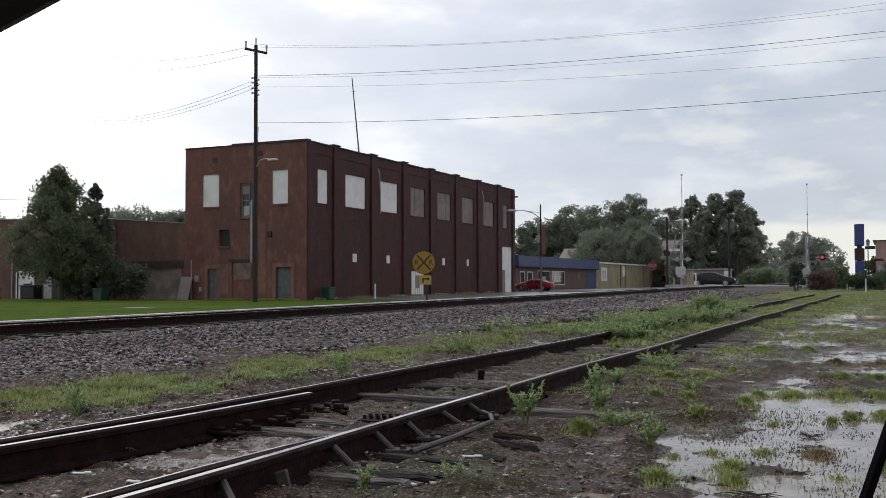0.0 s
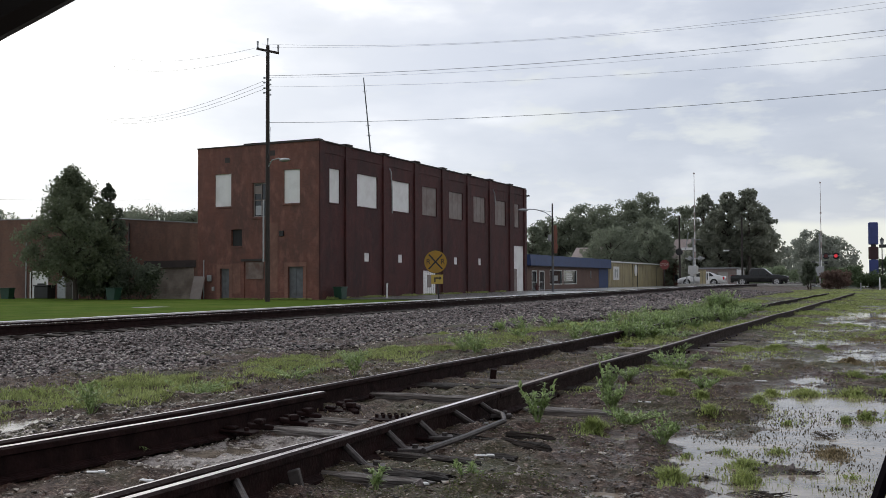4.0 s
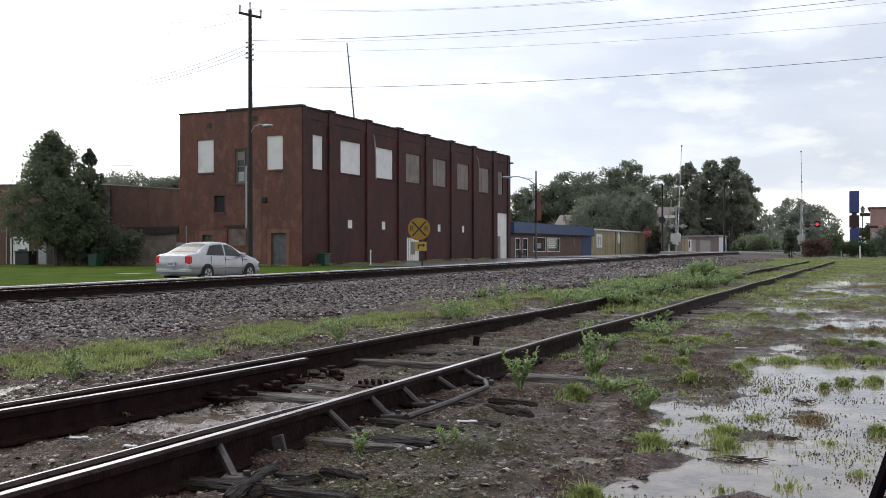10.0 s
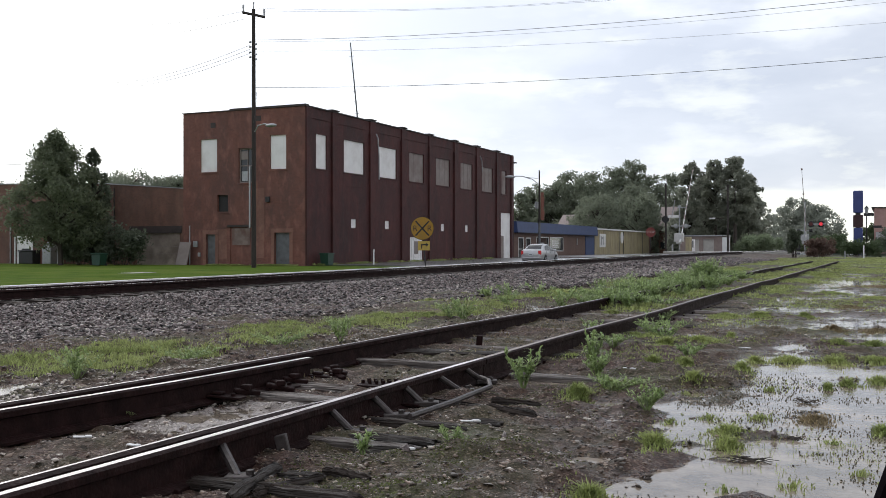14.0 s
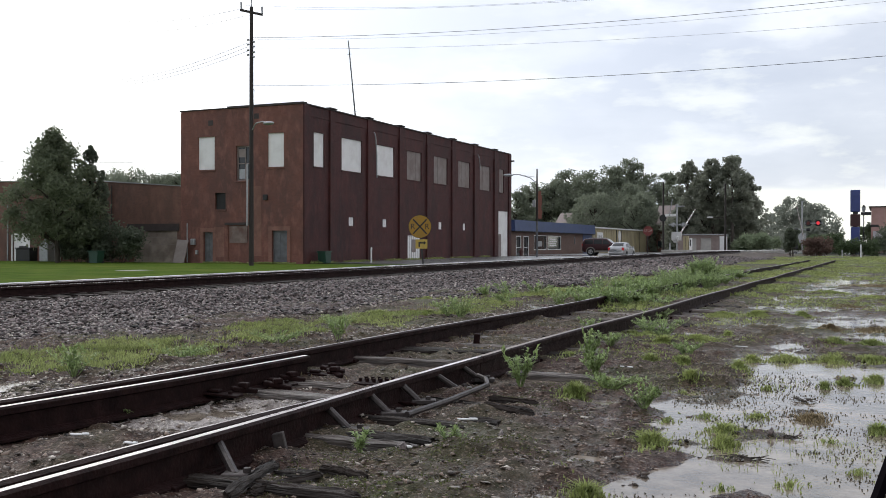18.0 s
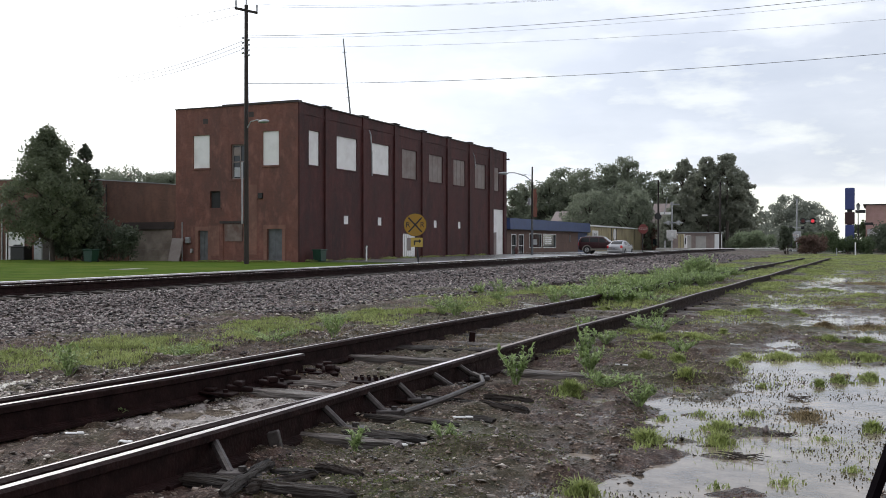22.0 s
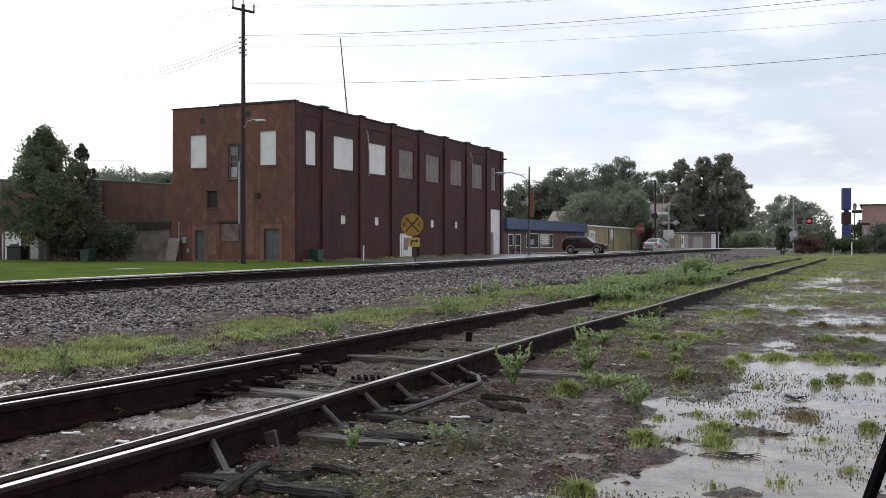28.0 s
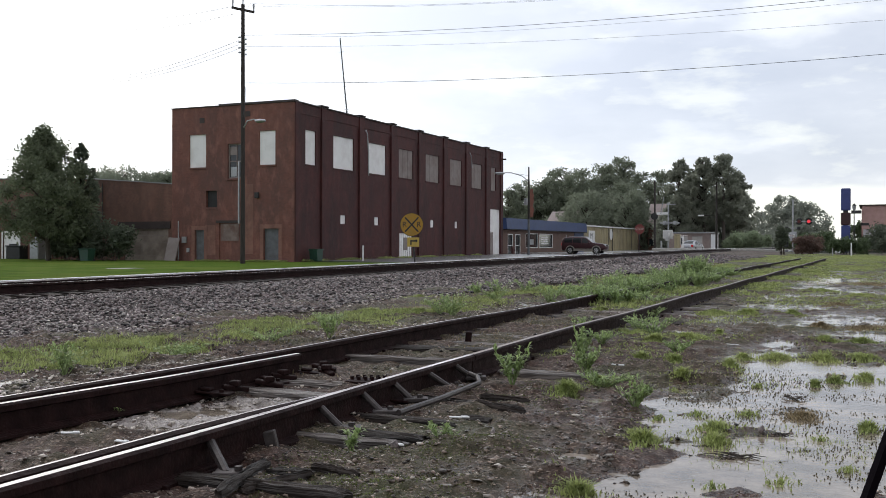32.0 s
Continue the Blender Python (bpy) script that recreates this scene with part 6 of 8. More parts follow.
# woods and garden trees in the distance
# rows: x, y, height, spread, crown shape, leaf, leaves
WOODS = (
    (-76.5, 212.3, 13.5, 2.8, 'round', LEAF_FAR, 1800),
    (-75.5, 218.2, 16.1, 3.8, 'round', LEAF_FAR, 2200),
    (-69.7, 212.1, 14.3, 3.3, 'round', LEAF_FAR, 2000),
    (-67.7, 213.0, 16.4, 4.2, 'round', LEAF_FAR, 2600),
    (-65.4, 218.4, 18.6, 4.8, 'round', LEAF_FAR, 3200),
    (-59.6, 214.4, 18.1, 5.0, 'round', LEAF_FAR, 3200),
    (-56.1, 218.2, 19.3, 4.7, 'round', LEAF_FAR, 3200),
    (-52.6, 223.1, 21.2, 4.2, 'round', LEAF_FAR, 3200),
    (-48.6, 221.6, 17.7, 3.9, 'round', LEAF_FAR, 2400),
    (-56.3, 211.5, 14.3, 5.4, 'round', LEAF_FAR, 3000),
    (-50.2, 212.1, 14.8, 5.4, 'round', LEAF_FAR, 3200),
    (-61.4, 211.4, 13.8, 5.5, 'round', LEAF_FAR, 3000),
    (-45.8, 229.4, 18.1, 3.7, 'round', LEAF_FAR, 2400),
    (-32.1, 177.4, 17.1, 1.9, 'pine', LEAF_PINE, 2400),
    (-30.5, 183.6, 13.9, 2.3, 'round', LEAF_PINE, 2200),
    (-28.3, 182.4, 17.6, 2.3, 'pine', LEAF_PINE, 2800),
    (-24.8, 181.8, 18.1, 2.5, 'pine', LEAF_PINE, 3200),
    (-23.5, 189.0, 15.5, 2.1, 'pine', LEAF_PINE, 2200),
    (-27.2, 191.7, 11.4, 4.0, 'round', LEAF_PINE, 3000),
    (-32.3, 191.6, 11.0, 4.0, 'round', LEAF_PINE, 2800),
    (-43.0, 228.5, 12.9, 4.8, 'round', LEAF_FAR, 2600),
    (-22.6, 198.3, 11.6, 1.9, 'pine', LEAF_PINE, 700),
    (-24.4, 203.0, 7.6, 2.6, 'round', LEAF_PINE, 1800),
    (-25.6, 252.0, 9.4, 2.6, 'round', LEAF_FAR, 900),
    (-18.6, 238.2, 12.6, 4.2, 'round', LEAF_FAR, 2400),
    (-14.6, 236.6, 10.8, 4.3, 'round', LEAF_FAR, 2600),
    (-16.5, 231.6, 6.7, 4.7, 'round', LEAF_FAR, 2600),
    (-11.7, 279.8, 7.7, 1.6, 'round', LEAF_FAR, 700),
    (-1.7, 141.8, 4.5, 1.5, 'round', LEAF_HEDGE, 1200),
    (-91.4, 99.3, 10.7, 2.8, 'round', LEAF_FAR, 1800),
    (-86.6, 97.5, 11.2, 3.0, 'round', LEAF_FAR, 2000),
    (-82.4, 99.8, 10.3, 2.4, 'round', LEAF_FAR, 1800),
    (-78.9, 100.9, 10.4, 1.6, 'round', LEAF_FAR, 1400),
    (-100.4, 95.2, 10.3, 2.8, 'round', LEAF_FAR, 1200),
    (-108.4, 93.8, 11.0, 2.5, 'round', LEAF_FAR, 1200),
    (-43.5, 188.0, 11.5, 3.6, 'round', LEAF_FAR, 2000),
    (-52.0, 190.0, 12.0, 4.4, 'round', LEAF_FAR, 2200),
    (-33.0, 178.0, 8.0, 2.8, 'round', LEAF_PINE, 2000),
    (-80.6, 100.3, 10.5, 2.6, 'round', LEAF_FAR, 1800),
    (-84.5, 99.0, 10.3, 2.4, 'round', LEAF_FAR, 1800),
    (4.7, 199.4, 8.4, 5.7, 'round', LEAF_FAR, 1500),
    (12.9, 214.1, 11.1, 7.2, 'round', LEAF_FAR, 1500),
)
for i, (x, y, h, w, shp, leaf, cnt) in enumerate(WOODS):
    pine = shp == "pine"
    # the farthest trees past the crossing take the leaf colour paled most for haze
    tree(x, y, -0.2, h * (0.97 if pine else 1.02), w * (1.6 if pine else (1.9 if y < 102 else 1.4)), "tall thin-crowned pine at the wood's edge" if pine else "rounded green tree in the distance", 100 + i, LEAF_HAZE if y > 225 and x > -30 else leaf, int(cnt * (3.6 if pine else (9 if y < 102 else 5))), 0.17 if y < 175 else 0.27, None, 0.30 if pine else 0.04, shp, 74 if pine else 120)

# planting round the crossing
hedge("conifer_shrub", -7.57, 93.1, 0.05, 0.85, 0.8, 3.0, LEAF_DARK, "dark upright conifer shrub by the crossing", 41, 3500, 0.12, 0.45)
hedge("russet_hedge", -5.6, 96.2, 0.05, 1.3, 1.0, 1.8, LEAF_RED, "clipped russet hedge by the crossing", 42, 4500, 0.1)
hedge("green_hedge", -2.2, 97.3, 0.05, 1.9, 1.0, 1.6, LEAF_HEDGE, "low green hedge by the crossing", 43, 4500, 0.11)
hedge("green_shrub", -6.2, 117.0, 0.05, 2.0, 1.4, 2.3, LEAF_HEDGE, "loose green shrubs behind the hedge", 44, 4000, 0.16)
hedge("green_shrub", 0.8, 112.0, 0.05, 2.2, 1.5, 3.2, LEAF_DARK, "loose dark shrubs by the lamp", 45, 3000, 0.16)
hedge("green_shrub", 1.5, 98.5, 0.05, 1.5, 1.2, 1.9, LEAF_DARK, "dark hedge end by the crossing", 46, 3000, 0.12)
hedge("green_bank", -14.5, 160.0, -0.2, 8.5, 4, 3.0, LEAF_BANK, "overgrown green bank past the crossing", 47, 16000, 0.18)
# ---- vehicles ----
def paint(name, c, metal=0.5, rough=0.3):
    return make_mat(name, c, tuple(x * 0.93 for x in c), 3, rough, metal=metal, stain=tuple(x * 0.8 for x in c), stain_scale=1.4)


SILVER = paint("silver_car_paint", (0.50, 0.50, 0.52), 0.6, 0.28)
SILVER_W = paint("pale_silver_car_paint", (0.66, 0.66, 0.67))
MAROON = paint("dark_maroon_car_paint", (0.045, 0.012, 0.016), 0.3)
BLACKCAR = paint("black_car_paint", (0.012, 0.012, 0.014), 0.2, 0.2)
REDCAR = paint("red_car_paint", (0.28, 0.015, 0.02), 0.3)
CLADDING = make_mat("grey_bronze_cladding", (0.26, 0.23, 0.21), (0.21, 0.19, 0.17), 5, 0.5)
RUBBER = make_mat("black_tyre_rubber", (0.018, 0.018, 0.018), (0.01, 0.01, 0.01), 10, 0.7)
ALLOY = make_mat("alloy_wheel", (0.5, 0.5, 0.52), (0.35, 0.35, 0.37), 12, 0.35, metal=0.8)
CARGLASS = glass_mat("car_glass", (0.02, 0.022, 0.024), 0.08, 0.32)
TAIL = make_mat("red_tail_lamp", (0.42, 0.012, 0.015), (0.33, 0.01, 0.012), 8, 0.2, emit=(1, 0.06, 0.08, 0.10))
HEAD = make_mat("clear_headlamp", (0.75, 0.77, 0.8), (0.6, 0.62, 0.66), 8, 0.15)
PLATE = make_mat("number_plate_blank", (0.6, 0.62, 0.66), (0.5, 0.52, 0.56), 9, 0.4)


def curve_at(rows, x, col):
    xs = [r[0] for r in rows]
    return float(np.interp(x, xs, [r[col] for r in rows]))


def car(name, lab, cat, mat, L, W, prof, wheels, wr, glass, side_glass, doors, clad=None, bed=None, tail_z=0.85, head_z=0.65, tail_h=0.22, roof_bars=False):
    """x runs forward from the middle. prof rows: x, underside, belt, roof line, half-width share, share of the width at the roof."""
    V = thing(name, lab, cat)
    hw = W / 2
    xs = np.unique(np.r_[np.linspace(-L / 2, L / 2, 41), [r[0] for r in prof]])

    def ring(x):
        z0, zb, zt, s, sr = (curve_at(prof, x, c) for c in (1, 2, 3, 4, 5))
        w, wt = hw * s, hw * s * sr
        crown = min(0.05, max(0.012, (zt - zb) * 0.12))
        cab = min(1, max(0, (zt - zb) / 0.25))
        wt = w * 0.94 * (1 - cab) + wt * cab
        return [(0, z0), (w * 0.86, z0), (w * 0.975, z0 + 0.10), (w, z0 + (zb - z0) * 0.45), (w * 0.992, z0 + (zb - z0) * 0.72), (w * 0.955, zb), (w * 0.94 * 0.5 + wt * 0.5 + 0.012 * cab, zb + (zt - zb) * 0.52), (wt + 0.004, zb + (zt - zb) * 0.86), (wt * 0.88, zt - crown * 0.45), (wt * 0.5, zt - crown * 0.1), (0, zt)]

    bm = bmesh.new()
    rings = []
    for x in xs:
        h = ring(x)
        rings.append([bm.verts.new((x, y, z)) for y, z in h] + [bm.verts.new((x, -y, z)) for y, z in h[-2:0:-1]])
    n = len(rings[0])
    for a, b in zip(rings, rings[1:]):
        for i in range(n):
            bm.faces.new((a[i], a[(i + 1) % n], b[(i + 1) % n], b[i]))
    bm.faces.new(rings[0]), bm.faces.new(rings[-1])
    bmesh.ops.recalc_face_normals(bm, faces=bm.faces)
    body = part("body", bm, mat, V, smooth=True)

    def skin(x, k, out):
        """A point on the side: k from 0 at the belt to 1 at the roof."""
        h = ring(x)
        pts = [h[5], h[6], h[7]]
        t = min(1.999, max(0, k * 2))
        i = int(t)
        y = pts[i][0] + (pts[i + 1][0] - pts[i][0]) * (t - i)
        z = pts[i][1] + (pts[i + 1][1] - pts[i][1]) * (t - i)
        return y + out, z + out * 0.3

    for sgn, side in ((1, "l"), (-1, "r")):
        for x0, x1, t0, t1 in side_glass:
            bm = bmesh.new()
            m = 10
            strips = []
            for k in (0.05, 0.2, 0.35, 0.5, 0.65, 0.8, 0.92):
                row = []
                for i in range(m + 1):
                    u = i / m
                    x = x0 + (x1 - x0) * u + k * (t0 + (t1 - t0) * u)
                    y, z = skin(x, k, 0.012)
                    row.append(bm.verts.new((x, sgn * y, z)))
                strips.append(row)
            for lo, hi in zip(strips, strips[1:]):
                for i in range(m):
                    bm.faces.new((lo[i], lo[i + 1], hi[i + 1], hi[i]))
            bmesh.ops.recalc_face_normals(bm, faces=bm.faces)
            part("side_window", bm, CARGLASS, body)
    for x0, x1, nm in glass:
        bm = bmesh.new()
        rows = []
        for i in range(9):
            x = x0 + (x1 - x0) * i / 8
            h = ring(x)
            e = 0.012
            half = [(0, h[10][1] + e), (h[9][0], h[9][1] + e), (h[8][0] * 0.93, h[8][1] + e)]
            rows.append([bm.verts.new((x, -y, z)) for y, z in half[:0:-1]] + [bm.verts.new((x, y, z)) for y, z in half])
        for a, b in zip(rows, rows[1:]):
            for i in range(4):
                bm.faces.new((a[i], a[i + 1], b[i + 1], b[i]))
        bmesh.ops.recalc_face_normals(bm, faces=bm.faces)
        part(nm, bm, CARGLASS, body)
    for i, x in enumerate(doors):
        for s in (1, -1):
            y = hw * curve_at(prof, x, 4)
            z0, zb = curve_at(prof, x, 1), curve_at(prof, x, 2)
            part("door_gap", boxes((x - 0.003, s * (y * 0.985) - 0.012, z0 + 0.1, x + 0.003, s * (y * 0.985) + 0.018 * (1 if s > 0 else 0.4), zb - 0.02)), BLACK, body)
            if i:
                part("door_handle", boxes((x + 0.10, s * (y + 0.008) - 0.015, zb - 0.13, x + 0.28, s * (y + 0.008) + 0.015, zb - 0.095), bevel=0.006), mat, body)
    if clad:
        bm = bmesh.new()
        for s in (1, -1):
            for xw in wheels:
                pts = [(xw + (wr + 0.10) * math.cos(a), (wr + 0.10) * math.sin(a) + wr) for a in np.linspace(-0.15, math.pi + 0.15, 12)]
                tube(bm, [(px, s * hw * 0.985, pz) for px, pz in pts], 0.055, 6)
            box(bm, wheels[0] + wr, s * hw * 0.98 - 0.03, wr * 0.85, wheels[1] - wr, s * hw * 0.98 + 0.03, wr * 0.85 + 0.17)
        part("cladding", bm, clad, body, "grey-bronze lower cladding and wheel arches")
    for s in (1, -1):
        part("side_moulding", boxes((wheels[0] + wr + 0.15, s * hw - 0.02, 0.52, wheels[1] - wr - 0.1, s * hw + 0.012, 0.565), bevel=0.004), mat if not clad else clad, body)
        xm = max(g[1] for g in side_glass) - 0.25
        part("mirror", boxes((xm - 0.08, s * (hw + 0.09) - 0.09, curve_at(prof, xm, 2) - 0.02, xm + 0.1, s * (hw + 0.09) + 0.09, curve_at(prof, xm, 2) + 0.14), bevel=0.04), mat, body)
    xr, xf = -L / 2, L / 2
    for s in (1, -1):
        part("tail_lamp", boxes((xr - 0.008, s * hw * 0.775 - 0.12, tail_z - tail_h, xr + 0.20, s * hw * 0.775 + 0.12, tail_z + tail_h * 0.4), bevel=0.05), TAIL, V, "red tail lamp")
        part("headlamp", boxes((xf - 0.26, s * hw * 0.66 - 0.17, head_z - 0.06, xf - 0.01, s * hw * 0.66 + 0.17, head_z + 0.08), bevel=0.05), HEAD, V, "clear headlamp")
    b = part("rear_bumper", boxes((xr - 0.03, -hw * 0.90, 0.30, xr + 0.32, hw * 0.90, 0.58), bevel=0.10), clad or mat, V)
    part("front_bumper", boxes((xf - 0.34, -hw * 0.88, 0.26, xf + 0.03, hw * 0.88, 0.52), bevel=0.10), clad or mat, V)
    part("grille", boxes((xf - 0.05, -hw * 0.42, head_z - 0.07, xf + 0.02, hw * 0.42, head_z + 0.07), bevel=0.01), BLACK, V)
    p = part("number_plate", boxes((xr - 0.075, -0.16, 0.60 if not clad else 0.62, xr - 0.005, 0.16, 0.75), bevel=0.004), PLATE, V, "pale number plate with plain bars")
    part("plate_bars", boxes((xr - 0.08, -0.12, 0.655, xr - 0.0755, 0.12, 0.70)), DOOR_BLUE, p)
    for i, xw in enumerate(wheels):
        for s in (1, -1):
            w = part("wheel", disc(bmesh.new(), (0, 0, 0), (0, 1, 0), wr * 0.98, 0.19, 28), RUBBER, V, at=pose(xw, s * (hw - 0.075), wr))
            part("rim", disc(bmesh.new(), (0, s * 0.09, 0), (0, 1, 0), wr * 0.66, 0.03, 24), ALLOY, w, "alloy wheel rim")
            bm = bmesh.new()
            for k in range(5):
                box(bm, wr * 0.2, -0.006, -0.028, wr * 0.6, 0.006, 0.028, 0, Matrix.Translation((0, s * 0.107, 0)) @ Matrix.Rotation(k * 2 * math.pi / 5 + 0.63, 4, "Y"))
            part("rim_gap", bm, BLACK, w)
            # dark disc painted as the shaded gap round the wheel
            part("arch_shade", disc(bmesh.new(), (xw, s * (hw - 0.078), wr + 0.02), (0, 1, 0), wr + 0.06, 0.16, 28), DARK, V)
    if bed:
        # the body is closed here; a dark sheet paints the hollow's shade
        part("cargo_bed", boxes((bed[0], -hw * 0.8, bed[2] + 0.004, bed[1], hw * 0.8, bed[2] + 0.012)), DARK, V, "dark sheet standing in for the shaded open bed")
    if roof_bars:
        for s in (1, -1):
            z = curve_at(prof, -0.6, 3)
            part("roof_rail", rod([(-1.7, s * 0.58, z - 0.02), (-1.6, s * 0.58, z + 0.045), (0.1, s * 0.58, z + 0.045), (0.2, s * 0.58, z - 0.02)], 0.02, 6), ALLOY, V)
        part("spare_step", boxes((xr - 0.1, -0.5, 0.42, xr, 0.5, 0.48), bevel=0.01), BLACK, V)
    return V


# profile rows: x, underside, belt, roof line, half-width share, roof share
SEDAN = ((-2.14, 0.34, 0.86, 0.90, 0.80, 0.80), (-2.06, 0.28, 0.96, 1.00, 0.90, 0.80), (-1.75, 0.24, 0.99, 1.04, 0.97, 0.80), (-1.55, 0.24, 0.98, 1.08, 1.0, 0.76), (-1.2, 0.23, 0.965, 1.28, 1.0, 0.75), (-0.85, 0.22, 0.95, 1.41, 1.0, 0.74), (-0.5, 0.21, 0.94, 1.46, 1.0, 0.74), (-0.2, 0.2, 0.93, 1.475, 1.0, 0.74), (0.15, 0.2, 0.92, 1.45, 1.0, 0.74), (0.5, 0.2, 0.92, 1.345, 1.0, 0.74), (0.8, 0.2, 0.925, 1.19, 1.0, 0.75), (1.1, 0.2, 0.93, 1.01, 1.0, 0.76), (1.3, 0.2, 0.90, 0.95, 0.99, 0.8), (1.85, 0.24, 0.78, 0.82, 0.94, 0.8), (2.08, 0.28, 0.66, 0.70, 0.82, 0.8), (2.14, 0.34, 0.58, 0.61, 0.72, 0.8))


def scaled(prof, k, kz, x0=0.0):
    return tuple((a * k + x0, b * kz, c * kz, d * kz, e, f) for a, b, c, d, e, f in prof)


def build_vehicles():
    cars = {}
    cars["hatch"] = car("silver_sedan", "small silver four-door saloon car on the street", "car", SILVER, 4.28, 1.70, SEDAN, (-1.22, 1.28), 0.30, ((-1.52, -0.88, "rear_window"), (0.28, 1.05, "windscreen")), ((-1.28, -0.22, 0.42, 0.02), (-0.12, 0.98, 0.02, -0.62)), (-1.0, -0.17, 0.85), tail_z=0.88)
    big = scaled(SEDAN, 4.95 / 4.28, 1.02)
    cars["silver"] = car("silver_sedan", "large silver saloon car crossing the railway", "car", SILVER_W, 4.95, 1.84, big, (-1.42, 1.45), 0.335, ((-1.76, -1.02, "rear_window"), (0.32, 1.22, "windscreen")), ((-1.5, -0.27, 0.5, 0.02), (-0.15, 1.12, 0.02, -0.72)), (-1.1, -0.2, 0.98))
    cars["black"] = car("black_sedan", "black saloon car crossing the railway", "car", BLACKCAR, 4.9, 1.82, scaled(SEDAN, 4.9 / 4.28, 0.99), (-1.40, 1.43), 0.33, ((-1.74, -1.01, "rear_window"), (0.32, 1.2, "windscreen")), ((-1.48, -0.27, 0.5, 0.02), (-0.15, 1.1, 0.02, -0.7)), (-1.1, -0.2, 0.98))
    cars["red"] = car("red_sedan", "red saloon car turning into the side street", "car", REDCAR, 4.5, 1.74, scaled(SEDAN, 4.5 / 4.28, 0.94), (-1.28, 1.33), 0.31, ((-1.6, -0.93, "rear_window"), (0.29, 1.1, "windscreen")), ((-1.35, -0.24, 0.44, 0.02), (-0.13, 1.02, 0.02, -0.65)), (-1.0, -0.18, 0.9))
    suv = ((-2.42, 0.42, 1.12, 1.2, 0.86, 0.84), (-2.36, 0.36, 1.16, 1.5, 0.94, 0.84), (-2.15, 0.34, 1.18, 1.76, 1.0, 0.82), (-1.6, 0.33, 1.17, 1.82, 1.0, 0.82), (-0.4, 0.33, 1.15, 1.83, 1.0, 0.82), (0.25, 0.33, 1.13, 1.79, 1.0, 0.81), (1.0, 0.33, 1.13, 1.2, 1.0, 0.82), (1.25, 0.33, 1.12, 1.17, 1.0, 0.85), (2.05, 0.36, 1.02, 1.07, 0.97, 0.85), (2.34, 0.4, 0.92, 0.97, 0.9, 0.85), (2.42, 0.44, 0.8, 0.83, 0.84, 0.85))
    cars["suv"] = car("suv", "dark maroon sport utility car with grey cladding", "car", MAROON, 4.84, 1.86, suv, (-1.42, 1.46), 0.375, ((-2.34, -2.17, "rear_window"), (0.3, 0.96, "windscreen")), ((-2.1, -1.2, 0.06, 0), (-1.1, -0.2, 0, 0), (-0.1, 0.92, 0, -0.56)), (-1.15, -0.15, 0.9), CLADDING, tail_z=1.1, head_z=0.9, tail_h=0.3, roof_bars=True)
    pick = ((-2.75, 0.45, 1.0, 1.04, 0.94, 0.9), (-2.7, 0.42, 1.04, 1.07, 1.0, 0.9), (-0.95, 0.36, 1.05, 1.08, 1.0, 0.9), (-0.9, 0.36, 1.06, 1.55, 1.0, 0.8), (-0.75, 0.36, 1.06, 1.76, 1.0, 0.8), (0.2, 0.36, 1.06, 1.78, 1.0, 0.8), (0.5, 0.36, 1.06, 1.72, 1.0, 0.8), (1.2, 0.36, 1.07, 1.13, 1.0, 0.84), (2.2, 0.38, 1.0, 1.04, 0.98, 0.86), (2.66, 0.42, 0.9, 0.94, 0.92, 0.86), (2.75, 0.48, 0.78, 0.8, 0.86, 0.86))
    cars["pickup"] = car("pickup_truck", "dark pickup truck crossing the railway", "truck", BLACKCAR, 5.5, 1.92, pick, (-1.6, 1.72), 0.38, ((-0.92, -0.8, "rear_window"), (0.54, 1.14, "windscreen")), ((-0.72, -0.02, 0.03, 0), (0.06, 1.05, 0, -0.5)), (-0.85, 0.0, 0.95), None, (-2.6, -1.0, 1.06), tail_z=1.0, head_z=0.85)
    return cars


CARS = build_vehicles()


# the edges of the parked car's open window, close to the eye
RUBBER = make_mat("black_rubber", (0.006, 0.004, 0.006), (0.004, 0.003, 0.004), 30, 0.8, spec=0.02)


def window_edges():
    F = thing("car_window_frame", "dark rubber edges of a car window close to the eye", "car window")
    r, d = Vector((0.912, 0.41, 0)), Vector((0.0179, 0.0081, 0.0539)).normalized()
    back = Vector((-0.41, 0.912, 0))
    bm = bmesh.new()
    for a in (-0.83, 0.5):
        for u, w in ((0.0, 0), (0.0062, 0), (0.0062, -0.010), (0.0, -0.010)):
            bm.verts.new(d * a + r * u + back * w)
    bm.verts.ensure_lookup_table()
    v = bm.verts
    for f in ((0, 1, 2, 3), (4, 5, 6, 7), (0, 1, 5, 4), (1, 2, 6, 5), (2, 3, 7, 6), (3, 0, 4, 7)):
        bm.faces.new([v[i] for i in f])
    bmesh.ops.recalc_face_normals(bm, faces=bm.faces)
    edge = part("lower_edge", bm, RUBBER, F, "black rubber window edge")
    bm = rod([(-1.05, 0.62, 1.10), (-0.895, 0.686, 1.195), (-0.816, 0.72, 1.24), (-0.771, 0.739, 1.266), (-0.60, 0.81, 1.36)], 0.046, 12)
    part("upper_edge", bm, BLACK, F, "dark upper edge of the window frame")
    return edge


CAR_EDGE = window_edges()


def on_road(x, y, yaw, lift=0.045):
    return pose(x, y, float(base_z(x, y)) + lift, 0, 0, yaw)


def drive(v, rows):
    """rows: seconds, x, y, heading (0 is +x, 90 is +y); wheels turn with the way gone."""
    walk(v, [(t, on_road(x, y, a)) for t, x, y, a in rows])


